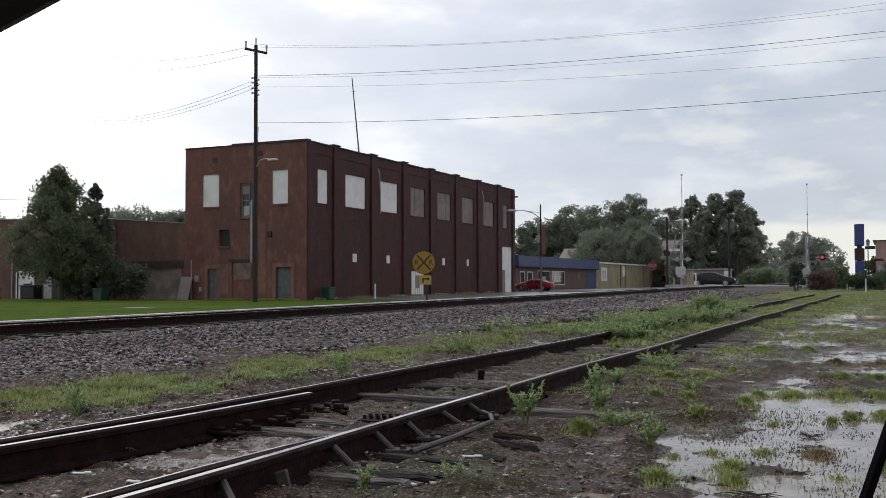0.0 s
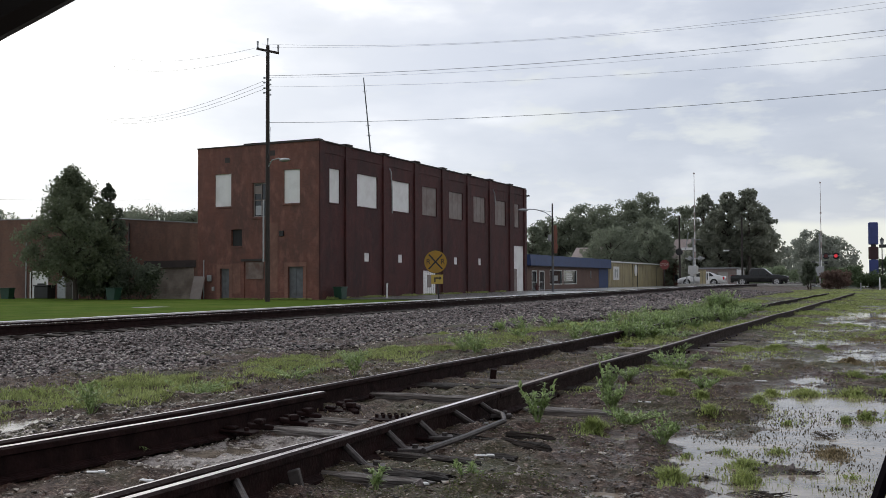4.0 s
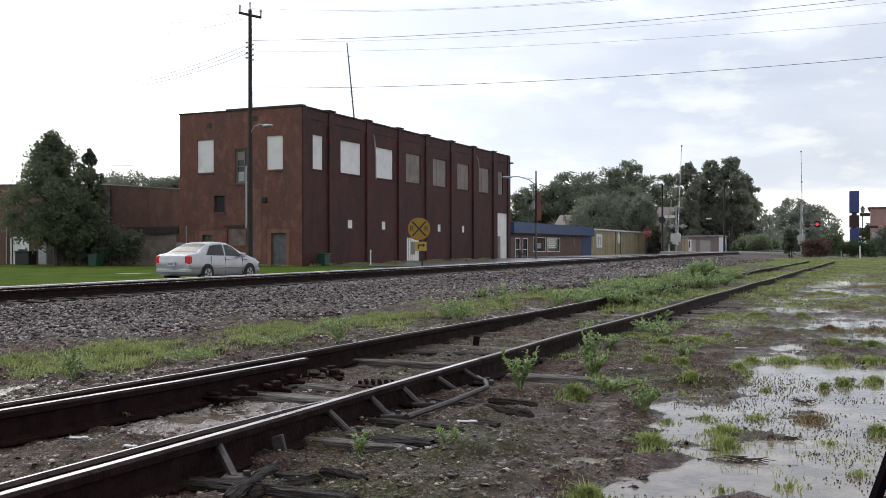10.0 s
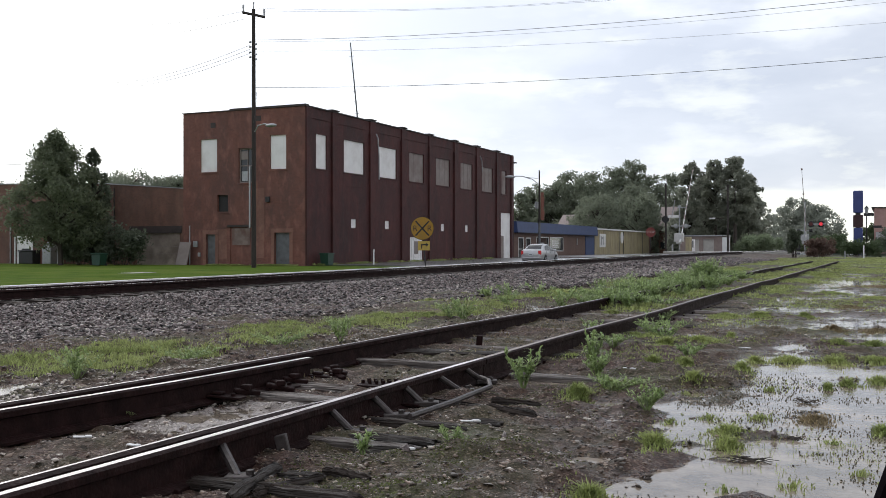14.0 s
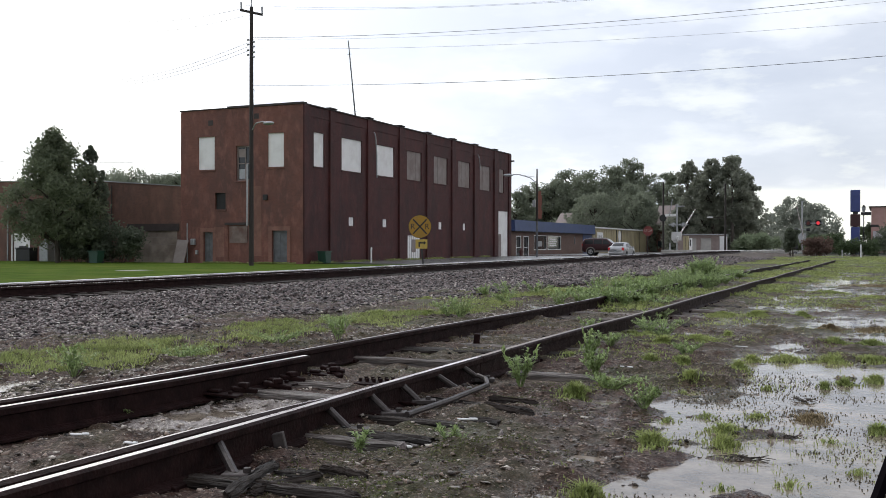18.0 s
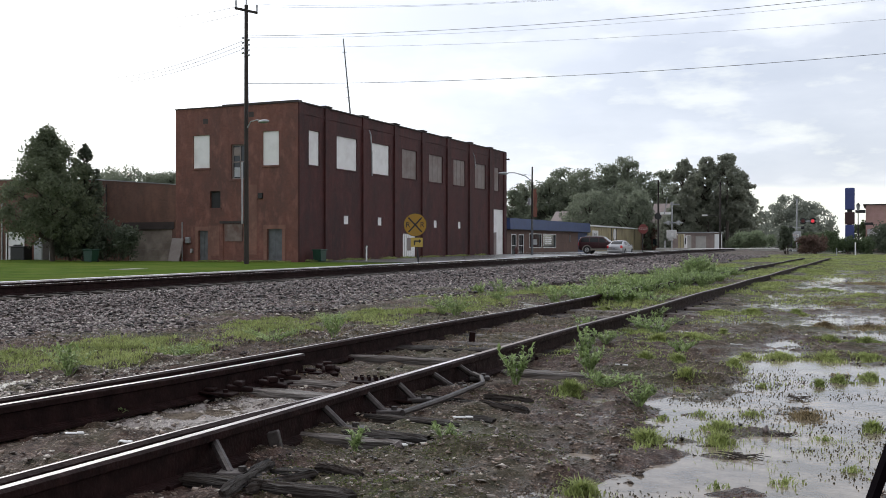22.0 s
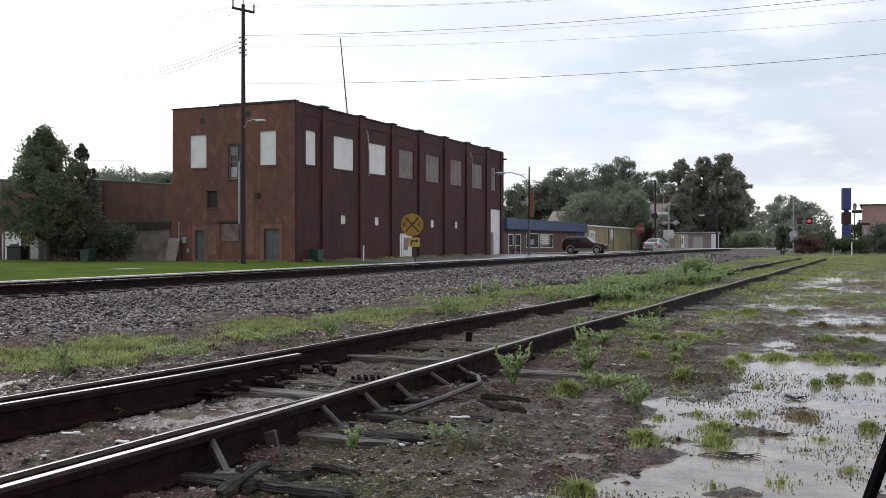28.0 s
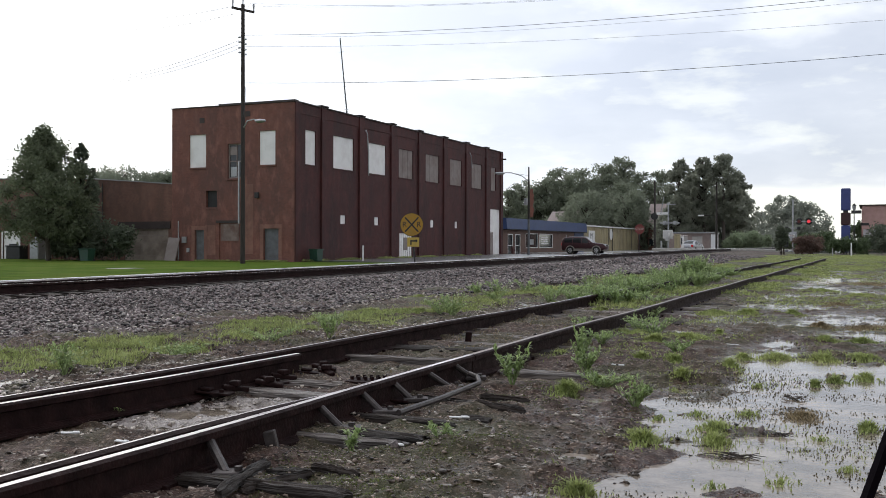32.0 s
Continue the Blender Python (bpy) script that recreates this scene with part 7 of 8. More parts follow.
def motions():
    for arm, m, side in ARMS:
        turns = ((0, 0), (8.6, 0), (9.5, 8), (11, 20), (13, 34), (14.5, 46), (16.5, 61), (18, 72), (19, 80), (20, 88), (20.6, 90), (32, 90))
        walk(arm, [(t, m @ pose(0, 0, 0, -side * a)) for t, a in turns])
    # small silver car: up the street, a wait at the corner, then on
    drive(CARS["hatch"], [(0, -23, -57, 90), (4, -23, -22.0, 90), (8, -23, 13.2, 90), (9, -23, 21.7, 90), (9.5, -23, 25.8, 89), (10, -23, 30.2, 89), (10.5, -23.1, 34.9, 89), (11, -23.2, 39.6, 89), (11.5, -23.3, 44.4, 88), (12, -23.6, 49.6, 88), (13, -24, 60.2, 89), (13.5, -24, 66.0, 90), (14, -24, 71.2, 90), (14.5, -24, 75.5, 90), (15.5, -23.9, 84.6, 90), (16.5, -23.8, 91.3, 90), (17.5, -23.7, 95.2, 89), (18.3, -23.7, 96.5, 88), (19, -23.7, 96.8, 88), (21, -23.7, 97.4, 88), (22, -23.7, 97.6, 88), (23.5, -23.7, 98.5, 84), (24.5, -23.6, 99.9, 77), (25.5, -23.1, 103.2, 72), (26.5, -22.75, 107.0, 77), (27.5, -22.6, 109.4, 82), (28, -22.35, 110.2, 82), (29, -21.8, 111.8, 81), (30, -21.2, 113.2, 81), (31, -20.6, 116.4, 81), (32, -20.0, 119.9, 81)])
    # the window edge shakes a little against the eye
    walk(CAR_EDGE, [(t, pose(x, y, z)) for t, x, y, z in ((0, -0.0259, 0.8731, 0.7546), (6, -0.0283, 0.8721, 0.7501), (7, -0.0224, 0.8706, 0.7405), (8, -0.0172, 0.8698, 0.7325), (9, -0.0123, 0.8712, 0.7291), (13, -0.0107, 0.8719, 0.7277), (19, -0.0103, 0.8705, 0.7265), (22, -0.0098, 0.8691, 0.7252), (25, -0.0102, 0.8690, 0.7254), (28, -0.0096, 0.8680, 0.7252), (32, -0.0106, 0.8674, 0.7256))])
    # dark sport utility car: out of the side street, up to the crossing, then back a little
    drive(CARS["suv"], [(0, -95, 104.3, 0), (9, -85, 104.3, 0), (13, -55, 104.3, 0), (15, -36.5, 104.3, 0), (16.5, -29.9, 104.3, 0), (17.5, -27.8, 104.3, 0), (19, -27.3, 104.3, 0), (23.5, -27.35, 104.3, 0), (24.5, -27.63, 104.3, 0), (25.5, -28.4, 104.3, 0), (26.5, -28.8, 104.3, 0), (28, -28.8, 104.3, 0), (32, -28.8, 104.3, 0)])
    drive(CARS["black"], [(0, -16.7, 104.5, 0), (0.3, -14.45, 104.5, 0), (1, -9.7, 104.5, 0), (2, -2.5, 104.5, 0), (4, 13, 104.5, 0), (10, 60, 104.5, 0), (20, 115, 104.5, 0), (32, 116, 104.5, 0)])
    drive(CARS["red"], [(0, -37.6, 109, 180), (0.3, -40.4, 109, 180), (1, -47, 109, 180), (4, -76, 109, 180), (9, -112, 109, 180), (32, -113, 109, 180)])
    drive(CARS["pickup"], [(0, -49.5, 104.5, 0), (1, -40.2, 104.5, 0), (1.6, -34.5, 104.5, 0), (2, -30.75, 104.5, 0), (2.5, -26.2, 104.5, 0), (3, -21.9, 104.5, 0), (3.5, -17.6, 104.5, 0), (5, -4.7, 104.5, 0), (10, 40, 104.5, 0), (18, 106, 104.5, 0), (32, 107, 104.5, 0)])
    drive(CARS["silver"], [(0, 9.0, 109, 180), (1, 2.0, 109, 180), (2, -5.2, 109, 180), (2.5, -8.95, 109, 180), (3, -12.7, 109, 180), (3.5, -16.2, 109, 180), (4.5, -23.7, 109, 180), (5.5, -31.4, 109, 180), (6, -35.5, 109, 180), (6.5, -39.9, 109, 180), (8, -53, 109, 180), (14, -104, 109, 180), (32, -106, 109, 180)])


# ---- loose stone, grass and weeds ----
def rocks(name, x, y, z, s, seed, mat, lab, cat, flat=1.0):
    """Angular stones: jittered octahedra of 6 corners, one island each."""
    rs = np.random.RandomState(seed)
    n = len(x)
    corners = np.array([(1, 0, 0), (-1, 0, 0), (0, 1, 0), (0, -1, 0), (0, 0, 1), (0, 0, -1)], float) * 1.35
    tris = np.array([(0, 2, 4), (2, 1, 4), (1, 3, 4), (3, 0, 4), (2, 0, 5), (1, 2, 5), (3, 1, 5), (0, 3, 5)])
    v = np.repeat(corners[None], n, 0) * rs.uniform(0.5, 1.05, (n, 1, 3)) + rs.uniform(-0.5, 0.5, (n, 6, 3))
    q = rs.normal(size=(n, 4))
    q /= np.linalg.norm(q, axis=1)[:, None]
    w, a, b, c = q.T
    R = np.stack([1 - 2 * (b * b + c * c), 2 * (a * b - w * c), 2 * (a * c + w * b), 2 * (a * b + w * c), 1 - 2 * (a * a + c * c), 2 * (b * c - w * a), 2 * (a * c - w * b), 2 * (b * c + w * a), 1 - 2 * (a * a + b * b)], 1).reshape(n, 3, 3)
    v = np.einsum("nij,nkj->nki", R, v) * s[:, None, None]
    v[:, :, 2] *= flat
    v += np.stack([x, y, z], 1)[:, None]
    f = (tris[None] + (np.arange(n) * 6)[:, None, None]).reshape(-1, 3)
    ob = new(name, raw_mesh(name, v.reshape(-1, 3), f, mat))
    return tagged(ob, lab, cat, kind="stuff")


def build_stones():
    rs = np.random.RandomState(21)
    # ballast shoulder, densest near the eye
    xs, ys, ss = [], [], []
    for y0, y1, n, s in ((7, 14, 30000, 0.028), (14, 24, 30000, 0.033), (24, 40, 25000, 0.043), (40, 75, 15000, 0.062)):
        x = rs.uniform(-16.6, -6.2, n)
        y = rs.uniform(y0, y1, n)
        xs.append(x), ys.append(y), ss.append(s * rs.uniform(0.55, 1.35, n))
    x, y, s = map(np.concatenate, (xs, ys, ss))
    wave = 0.55 * soft_noise(y, y * 0, 0.7, 8) + 0.4 * soft_noise(x, y, 1.7, 9)
    keep = (x < -7.15 - 0.5 * np.clip((8 - y) / 3, 0, 1) + 0.6 * wave) & ~((x > -15.4) & (x < -12.55) & (rs.uniform(size=len(x)) < 0.75))
    x, y, s = x[keep], y[keep], s[keep]
    z = base_z(x, y) + s * rs.uniform(-0.2, 0.7, len(x)) + 0.04 * np.exp(-((x + 10.6) / 1.0) ** 2) * rs.uniform(0, 1, len(x))
    rocks("ballast", x, y, z, s, 22, STONE, "angular grey ballast stones along the main line", "gravel", 0.6)
    # paler stones added so that their colour gives the ballast bright wet flecks
    n = 9000
    y = 7 + 40 * rs.uniform(size=n) ** 1.6
    x = rs.uniform(-12.4, -7.0, n)
    s = (0.014 + 0.0008 * y) * rs.uniform(0.5, 1.2, n)
    rocks("ballast", x, y, base_z(x, y) + s * 0.6, s, 23, PALESTONE, "pale stones scattered among the ballast for a wet sparkle", "gravel", 0.5)
    # small stones strewn over the yard and the siding
    n = 95000
    y = 2.2 + 26 * rs.uniform(size=n) ** 2.0
    x = rs.uniform(-8.2, 1.6, n)
    s = 0.0024 + 0.013 * rs.uniform(size=n) ** 5 + 0.00012 * y
    patch = soft_noise(x, y, 1.5, 31)
    inside = (np.abs(x + 3.27) < 0.62) & (y < 5.2)
    keep = ((patch + rs.uniform(-0.6, 0.6, n) > np.where((x > -2.4) & (y < 9), -0.25, 0.1)) | ((np.abs(x + 3.3) < 1.6) & (rs.uniform(size=n) < np.where(y > 6.5, 0.3, 0.6)))) & ~(inside & (rs.uniform(size=n) < 0.95))
    x, y, s = x[keep], y[keep], s[keep]
    rocks("pebbles", x, y, ground_z(x, y) + s * 0.25, s, 32, PEBBLE, "small wet pebbles strewn over the yard", "gravel", 0.55)

    # washed grit in the strip beyond the siding
    n = 30000
    y = 3.5 + 22 * rs.uniform(size=n) ** 1.5
    x = rs.uniform(-8.0, -4.5, n)
    s = 0.004 + 0.016 * rs.uniform(size=n) ** 3
    keep = soft_noise(x, y, 1.3, 38) + rs.uniform(-0.5, 0.5, n) > -0.05
    x, y, s = x[keep], y[keep], s[keep]
    rocks("grit", x, y, ground_z(x, y) + s * 0.25, s, 39, STONE, "loose grey grit spilled beside the siding", "gravel", 0.6)
    # fine chips trodden into the yard beside the switch
    n = 22000
    x, y = rs.uniform(-2.55, -0.9, n), 2.6 + 5.4 * rs.uniform(size=n) ** 1.3
    s = 0.002 + 0.0085 * rs.uniform(size=n) ** 3
    keep = soft_noise(x, y, 2.2, 95) + rs.uniform(-0.8, 0.8, n) > -0.2
    x, y, s = x[keep], y[keep], s[keep]
    rocks("chips", x, y, ground_z(x, y) + s * 0.15, s, 96, PEBBLE, "fine stone chips trodden into the dark earth", "gravel", 0.5)
    # washed silt and chips drying between the rails
    gx, gy = np.meshgrid(np.linspace(-3.78, -2.76, 70), np.linspace(3.7, 5.25, 100))
    mask = 1 - ((gx + 3.34 - 0.10 * (gy - 4.5)) / 0.40) ** 2 - ((gy - 4.55) / 0.66) ** 2 + 0.45 * soft_noise(gx, gy, 5, 81) + 0.25 * soft_noise(gx, gy, 17, 82)
    gz = ground_z(gx, gy) + 0.012 * np.clip(mask, -1, 0.7) + 0.0015 * soft_noise(gx, gy, 60, 83)
    k = np.arange(99)[:, None] * 70 + np.arange(69)[None]
    f = np.stack([k, k + 1, k + 71, k + 70], -1).reshape(-1, 4)
    ob = new("silt", raw_mesh("silt", np.stack([gx, gy, gz], -1).reshape(-1, 3), f, SILT, True))
    tagged(ob, "pale washed silt lying wet between the rails", "mud", kind="stuff")
    n = 1500
    x, y = rs.normal(-3.35, 0.22, n), rs.normal(4.5, 0.45, n)
    ok = (np.abs(x + 3.25) < 0.5)
    x, y = x[ok], y[ok]
    s = 0.002 + 0.016 * rs.uniform(size=len(x)) ** 6
    rocks("chips", x, y, ground_z(x, y) + 0.006, s, 41, PALESTONE, "small chips scattered over the silt between the rails", "gravel", 0.6)
    n = 420
    x, y = rs.uniform(-3.75, -2.75, n), rs.uniform(2.2, 4.6, n)
    s = 0.004 + 0.020 * rs.uniform(size=n) ** 3.5
    rocks("mud_stones", x, y, ground_z(x, y) + s * 0.15, s, 43, PEBBLE, "stones half sunk in the brown mud between the rails", "gravel", 0.7)
    # chips along the far side of the siding
    n = 26000
    x, y = rs.normal(-5.0, 0.34, n), 3.5 + 11 * rs.uniform(size=n) ** 1.5
    s = 0.003 + 0.015 * rs.uniform(size=n) ** 3
    keep = soft_noise(x, y, 1.2, 45) + rs.uniform(-0.4, 0.4, n) > 0.0
    x, y, s = x[keep], y[keep], s[keep]
    rocks("pale_stones", x, y, ground_z(x, y) + s * 0.2, s, 46, PALESTONE, "pale broken stones along the far rail of the siding", "gravel", 0.6)
    n = 800
    x, y = rs.normal(-1.75, 0.42, n), 3.1 + np.abs(rs.normal(0, 1.3, n))
    s = 0.003 + 0.016 * rs.uniform(size=n) ** 4
    rocks("pale_stones", x, y, ground_z(x, y) + s * 0.1, s, 48, PALESTONE, "flat pale stone chips trodden into the dark earth", "gravel", 0.35)
    # pale stones lying singly in the mud
    n = 26000
    y = 2.2 + 16 * rs.uniform(size=n) ** 1.6
    x = rs.uniform(-8.0, 1.4, n)
    s = 0.003 + 0.016 * rs.uniform(size=n) ** 4.5
    keep = soft_noise(x, y, 1.1, 35) + rs.uniform(-0.5, 0.5, n) > 0.15
    x, y, s = x[keep], y[keep], s[keep]
    rocks("pale_stones", x, y, ground_z(x, y) + s * 0.2, s, 36, PALESTONE, "pale washed stones lying in the mud", "gravel", 0.45)


SILT = make_mat("pale_wet_silt", (0.42, 0.37, 0.345), (0.16, 0.13, 0.12), 14.0, 0.3, 0.8, 70, stain=(0.10, 0.075, 0.062), stain_scale=4.0, rough2=0.15, spec=0.5)
# colour of pale chips, also light enough to stand in for wet glints
PALESTONE = make_mat("pale_stone_and_glint", (0.52, 0.47, 0.42), (0.24, 0.20, 0.17), 40.0, 0.35, island=0.75, spec=0.4)
GRASS = leaf_mat("fresh_grass", (0.43, 0.475, 0.185), (0.25, 0.305, 0.105), 0.45, 0.45)
GRASS_DRY = leaf_mat("straw_grass", (0.33, 0.26, 0.15), (0.18, 0.14, 0.085), 0.4, 0.3)
WEED = leaf_mat("weed_leaf", (0.44, 0.54, 0.24), (0.24, 0.33, 0.13), 0.45, 0.35, 0.4)


def blades(name, x, y, z, h, w, seed, mat, lab):
    """Bent blades of two faces each."""
    rs = np.random.RandomState(seed)
    n = len(x)
    a = rs.uniform(0, 2 * math.pi, n)
    lean = rs.uniform(0.2, 1.5, n) * h
    dx, dy = np.cos(a), np.sin(a)
    p = np.stack([x, y, z], 1)
    side = np.stack([-dy, dx, dx * 0], 1) * (w * rs.uniform(0.6, 1.3, n))[:, None]
    fwd = np.stack([dx, dy, dx * 0], 1)
    up = np.array([0, 0, 1.0])
    mid = p + fwd * (lean * 0.35)[:, None] + up * (h * 0.6)[:, None]
    tip = p + fwd * lean[:, None] + up * (h * rs.uniform(0.75, 1.0, n))[:, None]
    v = np.stack([p - side, p + side, mid + side * 0.8, mid - side * 0.8, tip + side * 0.1, tip - side * 0.1], 1).reshape(-1, 3)
    i = np.arange(n)[:, None] * 6
    f = np.concatenate([i + np.array([0, 1, 2, 3]), i + np.array([3, 2, 4, 5])], 1).reshape(-1, 4)
    ob = new(name, raw_mesh(name, v, f, mat))
    return tagged(ob, lab, "grass", kind="stuff")


def tufted(rs, n, x0, x1, y0, y1, scale, level, seed, power=1.0, wet=0.002, fade=3.0, blur=0.25):
    """Places thinned by a patchy noise."""
    x = rs.uniform(x0, x1, n)
    y = y0 + (y1 - y0) * rs.uniform(size=n) ** power
    k = soft_noise(x, y, scale, seed) + 0.5 * soft_noise(x, y, scale * 3.1, seed + 1) + rs.uniform(-blur, blur, n)
    edge = np.minimum(np.clip((y - y0) / fade, 0, 1), np.clip(np.minimum(x - x0, x1 - x) / 0.5, 0, 1))
    keep = (k > level + 0.9 * (1 - edge)) & (ground_z(x, y) > WATER_Z + wet)
    return x[keep], y[keep]


MOSS = leaf_mat("dark_moss", (0.13, 0.15, 0.045), (0.07, 0.085, 0.025), 0.4, 0.2)
MUDLEAF = leaf_mat("dark_leaf_scraps", (0.11, 0.10, 0.05), (0.04, 0.033, 0.02), 0.5, 0.2)
TUFTS = (
    ("g", -1.04, 3.66, 0.09), ("g", -1.0, 4.68, 0.11), ("s", -1.12, 4.95, 0.14), ("g", -0.70, 4.85, 0.09), ("g", -0.74, 5.18, 0.09), ("g", -0.76, 8.66, 0.15), ("g", -0.39, 8.73, 0.13), ("g", -0.09, 8.86, 0.15), ("g", -0.25, 7.34, 0.06),
    ("g", -0.06, 7.57, 0.08), ("g", -0.03, 5.51, 0.06), ("g", -0.43, 10.24, 0.12), ("g", -0.11, 10.38, 0.16), ("g", -1.67, 10.01, 0.21), ("g", -2.28, 10.21, 0.26), ("g", -2.82, 10.19, 0.13),
    ("g", -1.95, 9.58, 0.12), ("s", -0.65, 5.73, 0.13), ("g", -1.22, 6.91, 0.07), ("g", -1.76, 5.96, 0.12), ("s", -1.08, 5.39, 0.09), ("g", -0.37, 7.10, 0.04), ("g", -1.48, 10.56, 0.07),
    ("g", -2.03, 13.98, 0.23), ("g", -1.02, 14.18, 0.14), ("s", -0.91, 5.62, 0.11), ("d", -0.36, 5.78, 0.12), ("s", -0.24, 5.13, 0.08), ("s", -0.34, 4.14, 0.10), ("d", -0.13, 12.20, 0.22),
    ("d", -0.56, 11.85, 0.18), ("s", -1.18, 6.42, 0.07), ("s", -0.58, 3.95, 0.07), ("g", -1.61, 14.17, 0.19), ("g", -2.07, 21.18, 0.40), ("g", -1.02, 21.63, 0.35), ("d", -0.54, 16.70, 0.35),
    ("g", -0.25, 19.57, 0.31), ("g", -2.32, 28.15, 0.38), ("g", -1.01, 8.55, 0.07), ("g", -1.70, 7.82, 0.07), ("g", -1.69, 6.47, 0.08), ("g", -1.00, 7.74, 0.09), ("s", -0.71, 6.90, 0.11),
    ("g", -2.39, 7.94, 0.10), ("g", -1.46, 7.93, 0.09), ("g", -2.67, 13.71, 0.14), ("s", -0.10, 4.48, 0.07), ("g", -3.46, 13.37, 0.12),
    ("g", -5.67, 12.16, 0.16), ("g", -7.27, 15.6, 0.2), ("g", -6.28, 11.9, 0.2), ("g", -6.24, 10.62, 0.18), ("g", -7.16, 17.9, 0.3), ("g", -6.23, 16.7, 0.3), ("g", -0.2, 51, 1.2), ("g", -1.92, 35.0, 0.9), ("d", -0.11, 26.0, 0.9), ("d", 0.3, 12.5, 0.4), ("g", 0.6, 10.5, 0.3))


def build_grass():
    rs = np.random.RandomState(51)
    # strip between the ballast and the siding
    x, y = tufted(rs, 330000, -7.7, -4.6, 3, 45, 1.6, -0.05, 52, 1.7, 0.002, 0.5, 0.35)
    mid = -5.9 - 0.35 * np.clip((8 - y) / 3, 0, 1)
    keep = np.abs(x - mid) < 0.55 + 0.35 * np.clip((8 - y) / 3, 0, 1) + 0.35 * soft_noise(x, y, 1.4, 91) + rs.uniform(-0.25, 0.25, len(x))
    x, y = x[keep], y[keep]
    h = rs.uniform(0.014, 0.058, len(x)) * np.clip(1.25 - np.abs(x - mid[keep]) * 0.5, 0.35, 1.2)
    blades("grass", x, y, ground_z(x, y), h, 0.0018 + 0.00018 * y, 53, GRASS, "fresh green grass strip between the tracks")
    x, y = tufted(rs, 90000, -7.5, -4.8, 4.2, 13, 1.6, 0.0, 52, 1.2, 0.002, 0.5, 0.3)
    keep = np.abs(x + 6.0) < 0.8 + 0.35 * soft_noise(x, y, 1.4, 91)
    x, y = x[keep], y[keep]
    blades("grass", x, y, ground_z(x, y), rs.uniform(0.01, 0.05, len(x)), 0.0035, 50, GRASS, "dense short grass between the ballast and the siding")
    # patches over the yard
    x, y = tufted(rs, 170000, -2.45, 5.5, 3.2, 48, 1.9, 0.46, 54, 1.7, 0.002, 5.0)
    h = rs.uniform(0.008, 0.032, len(x))
    blades("grass", x, y, ground_z(x, y), h, 0.002 + 0.0003 * y, 55, GRASS, "thin grass patches over the wet yard")
    x, y = tufted(rs, 150000, -2.3, 6.0, 10, 50, 0.9, 0.12, 62, 1.4, 0.0)
    blades("grass", x, y, ground_z(x, y), rs.uniform(0.012, 0.04, len(x)), 0.002 + 0.0004 * y, 63, GRASS, "short grass spreading over the far yard")
    x, y = tufted(rs, 90000, -7.6, 6.5, 4, 48, 1.2, 0.2, 56, 1.7)
    blades("dry_grass", x, y, ground_z(x, y), rs.uniform(0.008, 0.032, len(x)), 0.0025 + 0.0003 * y, 57, GRASS_DRY, "straw-coloured dry grass over the wet yard")
    # along and inside the siding farther on
    x, y = tufted(rs, 60000, -4.7, -1.6, 14, 62, 0.9, 0.12, 58, 1.3)
    blades("grass", x, y, ground_z(x, y), rs.uniform(0.02, 0.075, len(x)), 0.004 + 0.0003 * y, 59, GRASS, "long grass growing through the siding")
    x, y = tufted(rs, 110000, -8.5, 4, 40, 96, 0.5, 0.0, 60)
    blades("grass", x, y, ground_z(x, y), rs.uniform(0.02, 0.055, len(x)), 0.012, 61, GRASS, "rough grass towards the crossing")
    # blades standing in the puddles
    x, y = tufted(rs, 40000, -1.9, 2.2, 3.2, 16, 2.4, 0.62, 64, 1.4, -1, 0.3)
    blades("grass", x, y, np.maximum(ground_z(x, y), WATER_Z), rs.uniform(0.006, 0.024, len(x)), 0.0016, 65, GRASS, "sparse blades standing in the puddles")
    x, y = tufted(rs, 90000, -2.2, 2.4, 3.0, 18, 2.9, 0.25, 66, 1.4, -1, 0.3)
    blades("debris", x, y, np.maximum(ground_z(x, y), WATER_Z), rs.uniform(0.003, 0.011, len(x)), 0.0032, 67, MUDLEAF, "dark leaf scraps and mud specks in the puddles")
    # moss on the trodden earth
    x, y = tufted(rs, 60000, -2.45, -1.0, 2.8, 7.5, 3.4, 0.25, 97, 1.2, 0.004, 0.3, 0.5)
    blades("moss", x, y, ground_z(x, y), rs.uniform(0.002, 0.008, len(x)), 0.003, 98, MOSS, "dark green moss patches on the trodden earth")
    # unmown fringe along the foot of the warehouse
    x, y = rs.uniform(-37.25, -36.5, 9000), rs.uniform(60, 97, 9000)
    keep = soft_noise(x, y, 0.8, 71) + rs.uniform(-0.4, 0.4, 9000) > 0.35
    x, y = x[keep], y[keep]
    blades("grass", x, y, base_z(x, y) + 0.03, rs.uniform(0.04, 0.22, len(x)), 0.02, 72, GRASS, "unmown grass along the foot of the brick wall")
    x, y = rs.uniform(-48, -37.3, 9000), rs.uniform(58.5, 59.25, 9000)
    keep = soft_noise(x, y, 1.1, 73) + rs.uniform(-0.4, 0.4, 9000) > 0.3
    x, y = x[keep], y[keep]
    blades("grass", x, y, base_z(x, y) + 0.02, rs.uniform(0.03, 0.14, len(x)), 0.02, 74, GRASS, "unmown grass at the foot of the end wall")
    # separate tufts and worn straw patches
    gx, gy, gh, gw, dx, dy, dh, dw = [], [], [], [], [], [], [], []
    for kind, cx, cy, r in TUFTS:
        thin = 0.16 if kind == "s" else 1.0
        n = int(min(2200, max(150, 900 * (r / 0.12) ** 1.3)))
        n = int(n * 0.75 * thin)
        a, q = rs.uniform(0, 6.28, n), np.abs(rs.normal(0, 0.62, n)) * r
        q = q * (1 + 0.45 * np.sin(2 * a + cx * 40) + 0.3 * np.sin(5 * a + cy * 9))
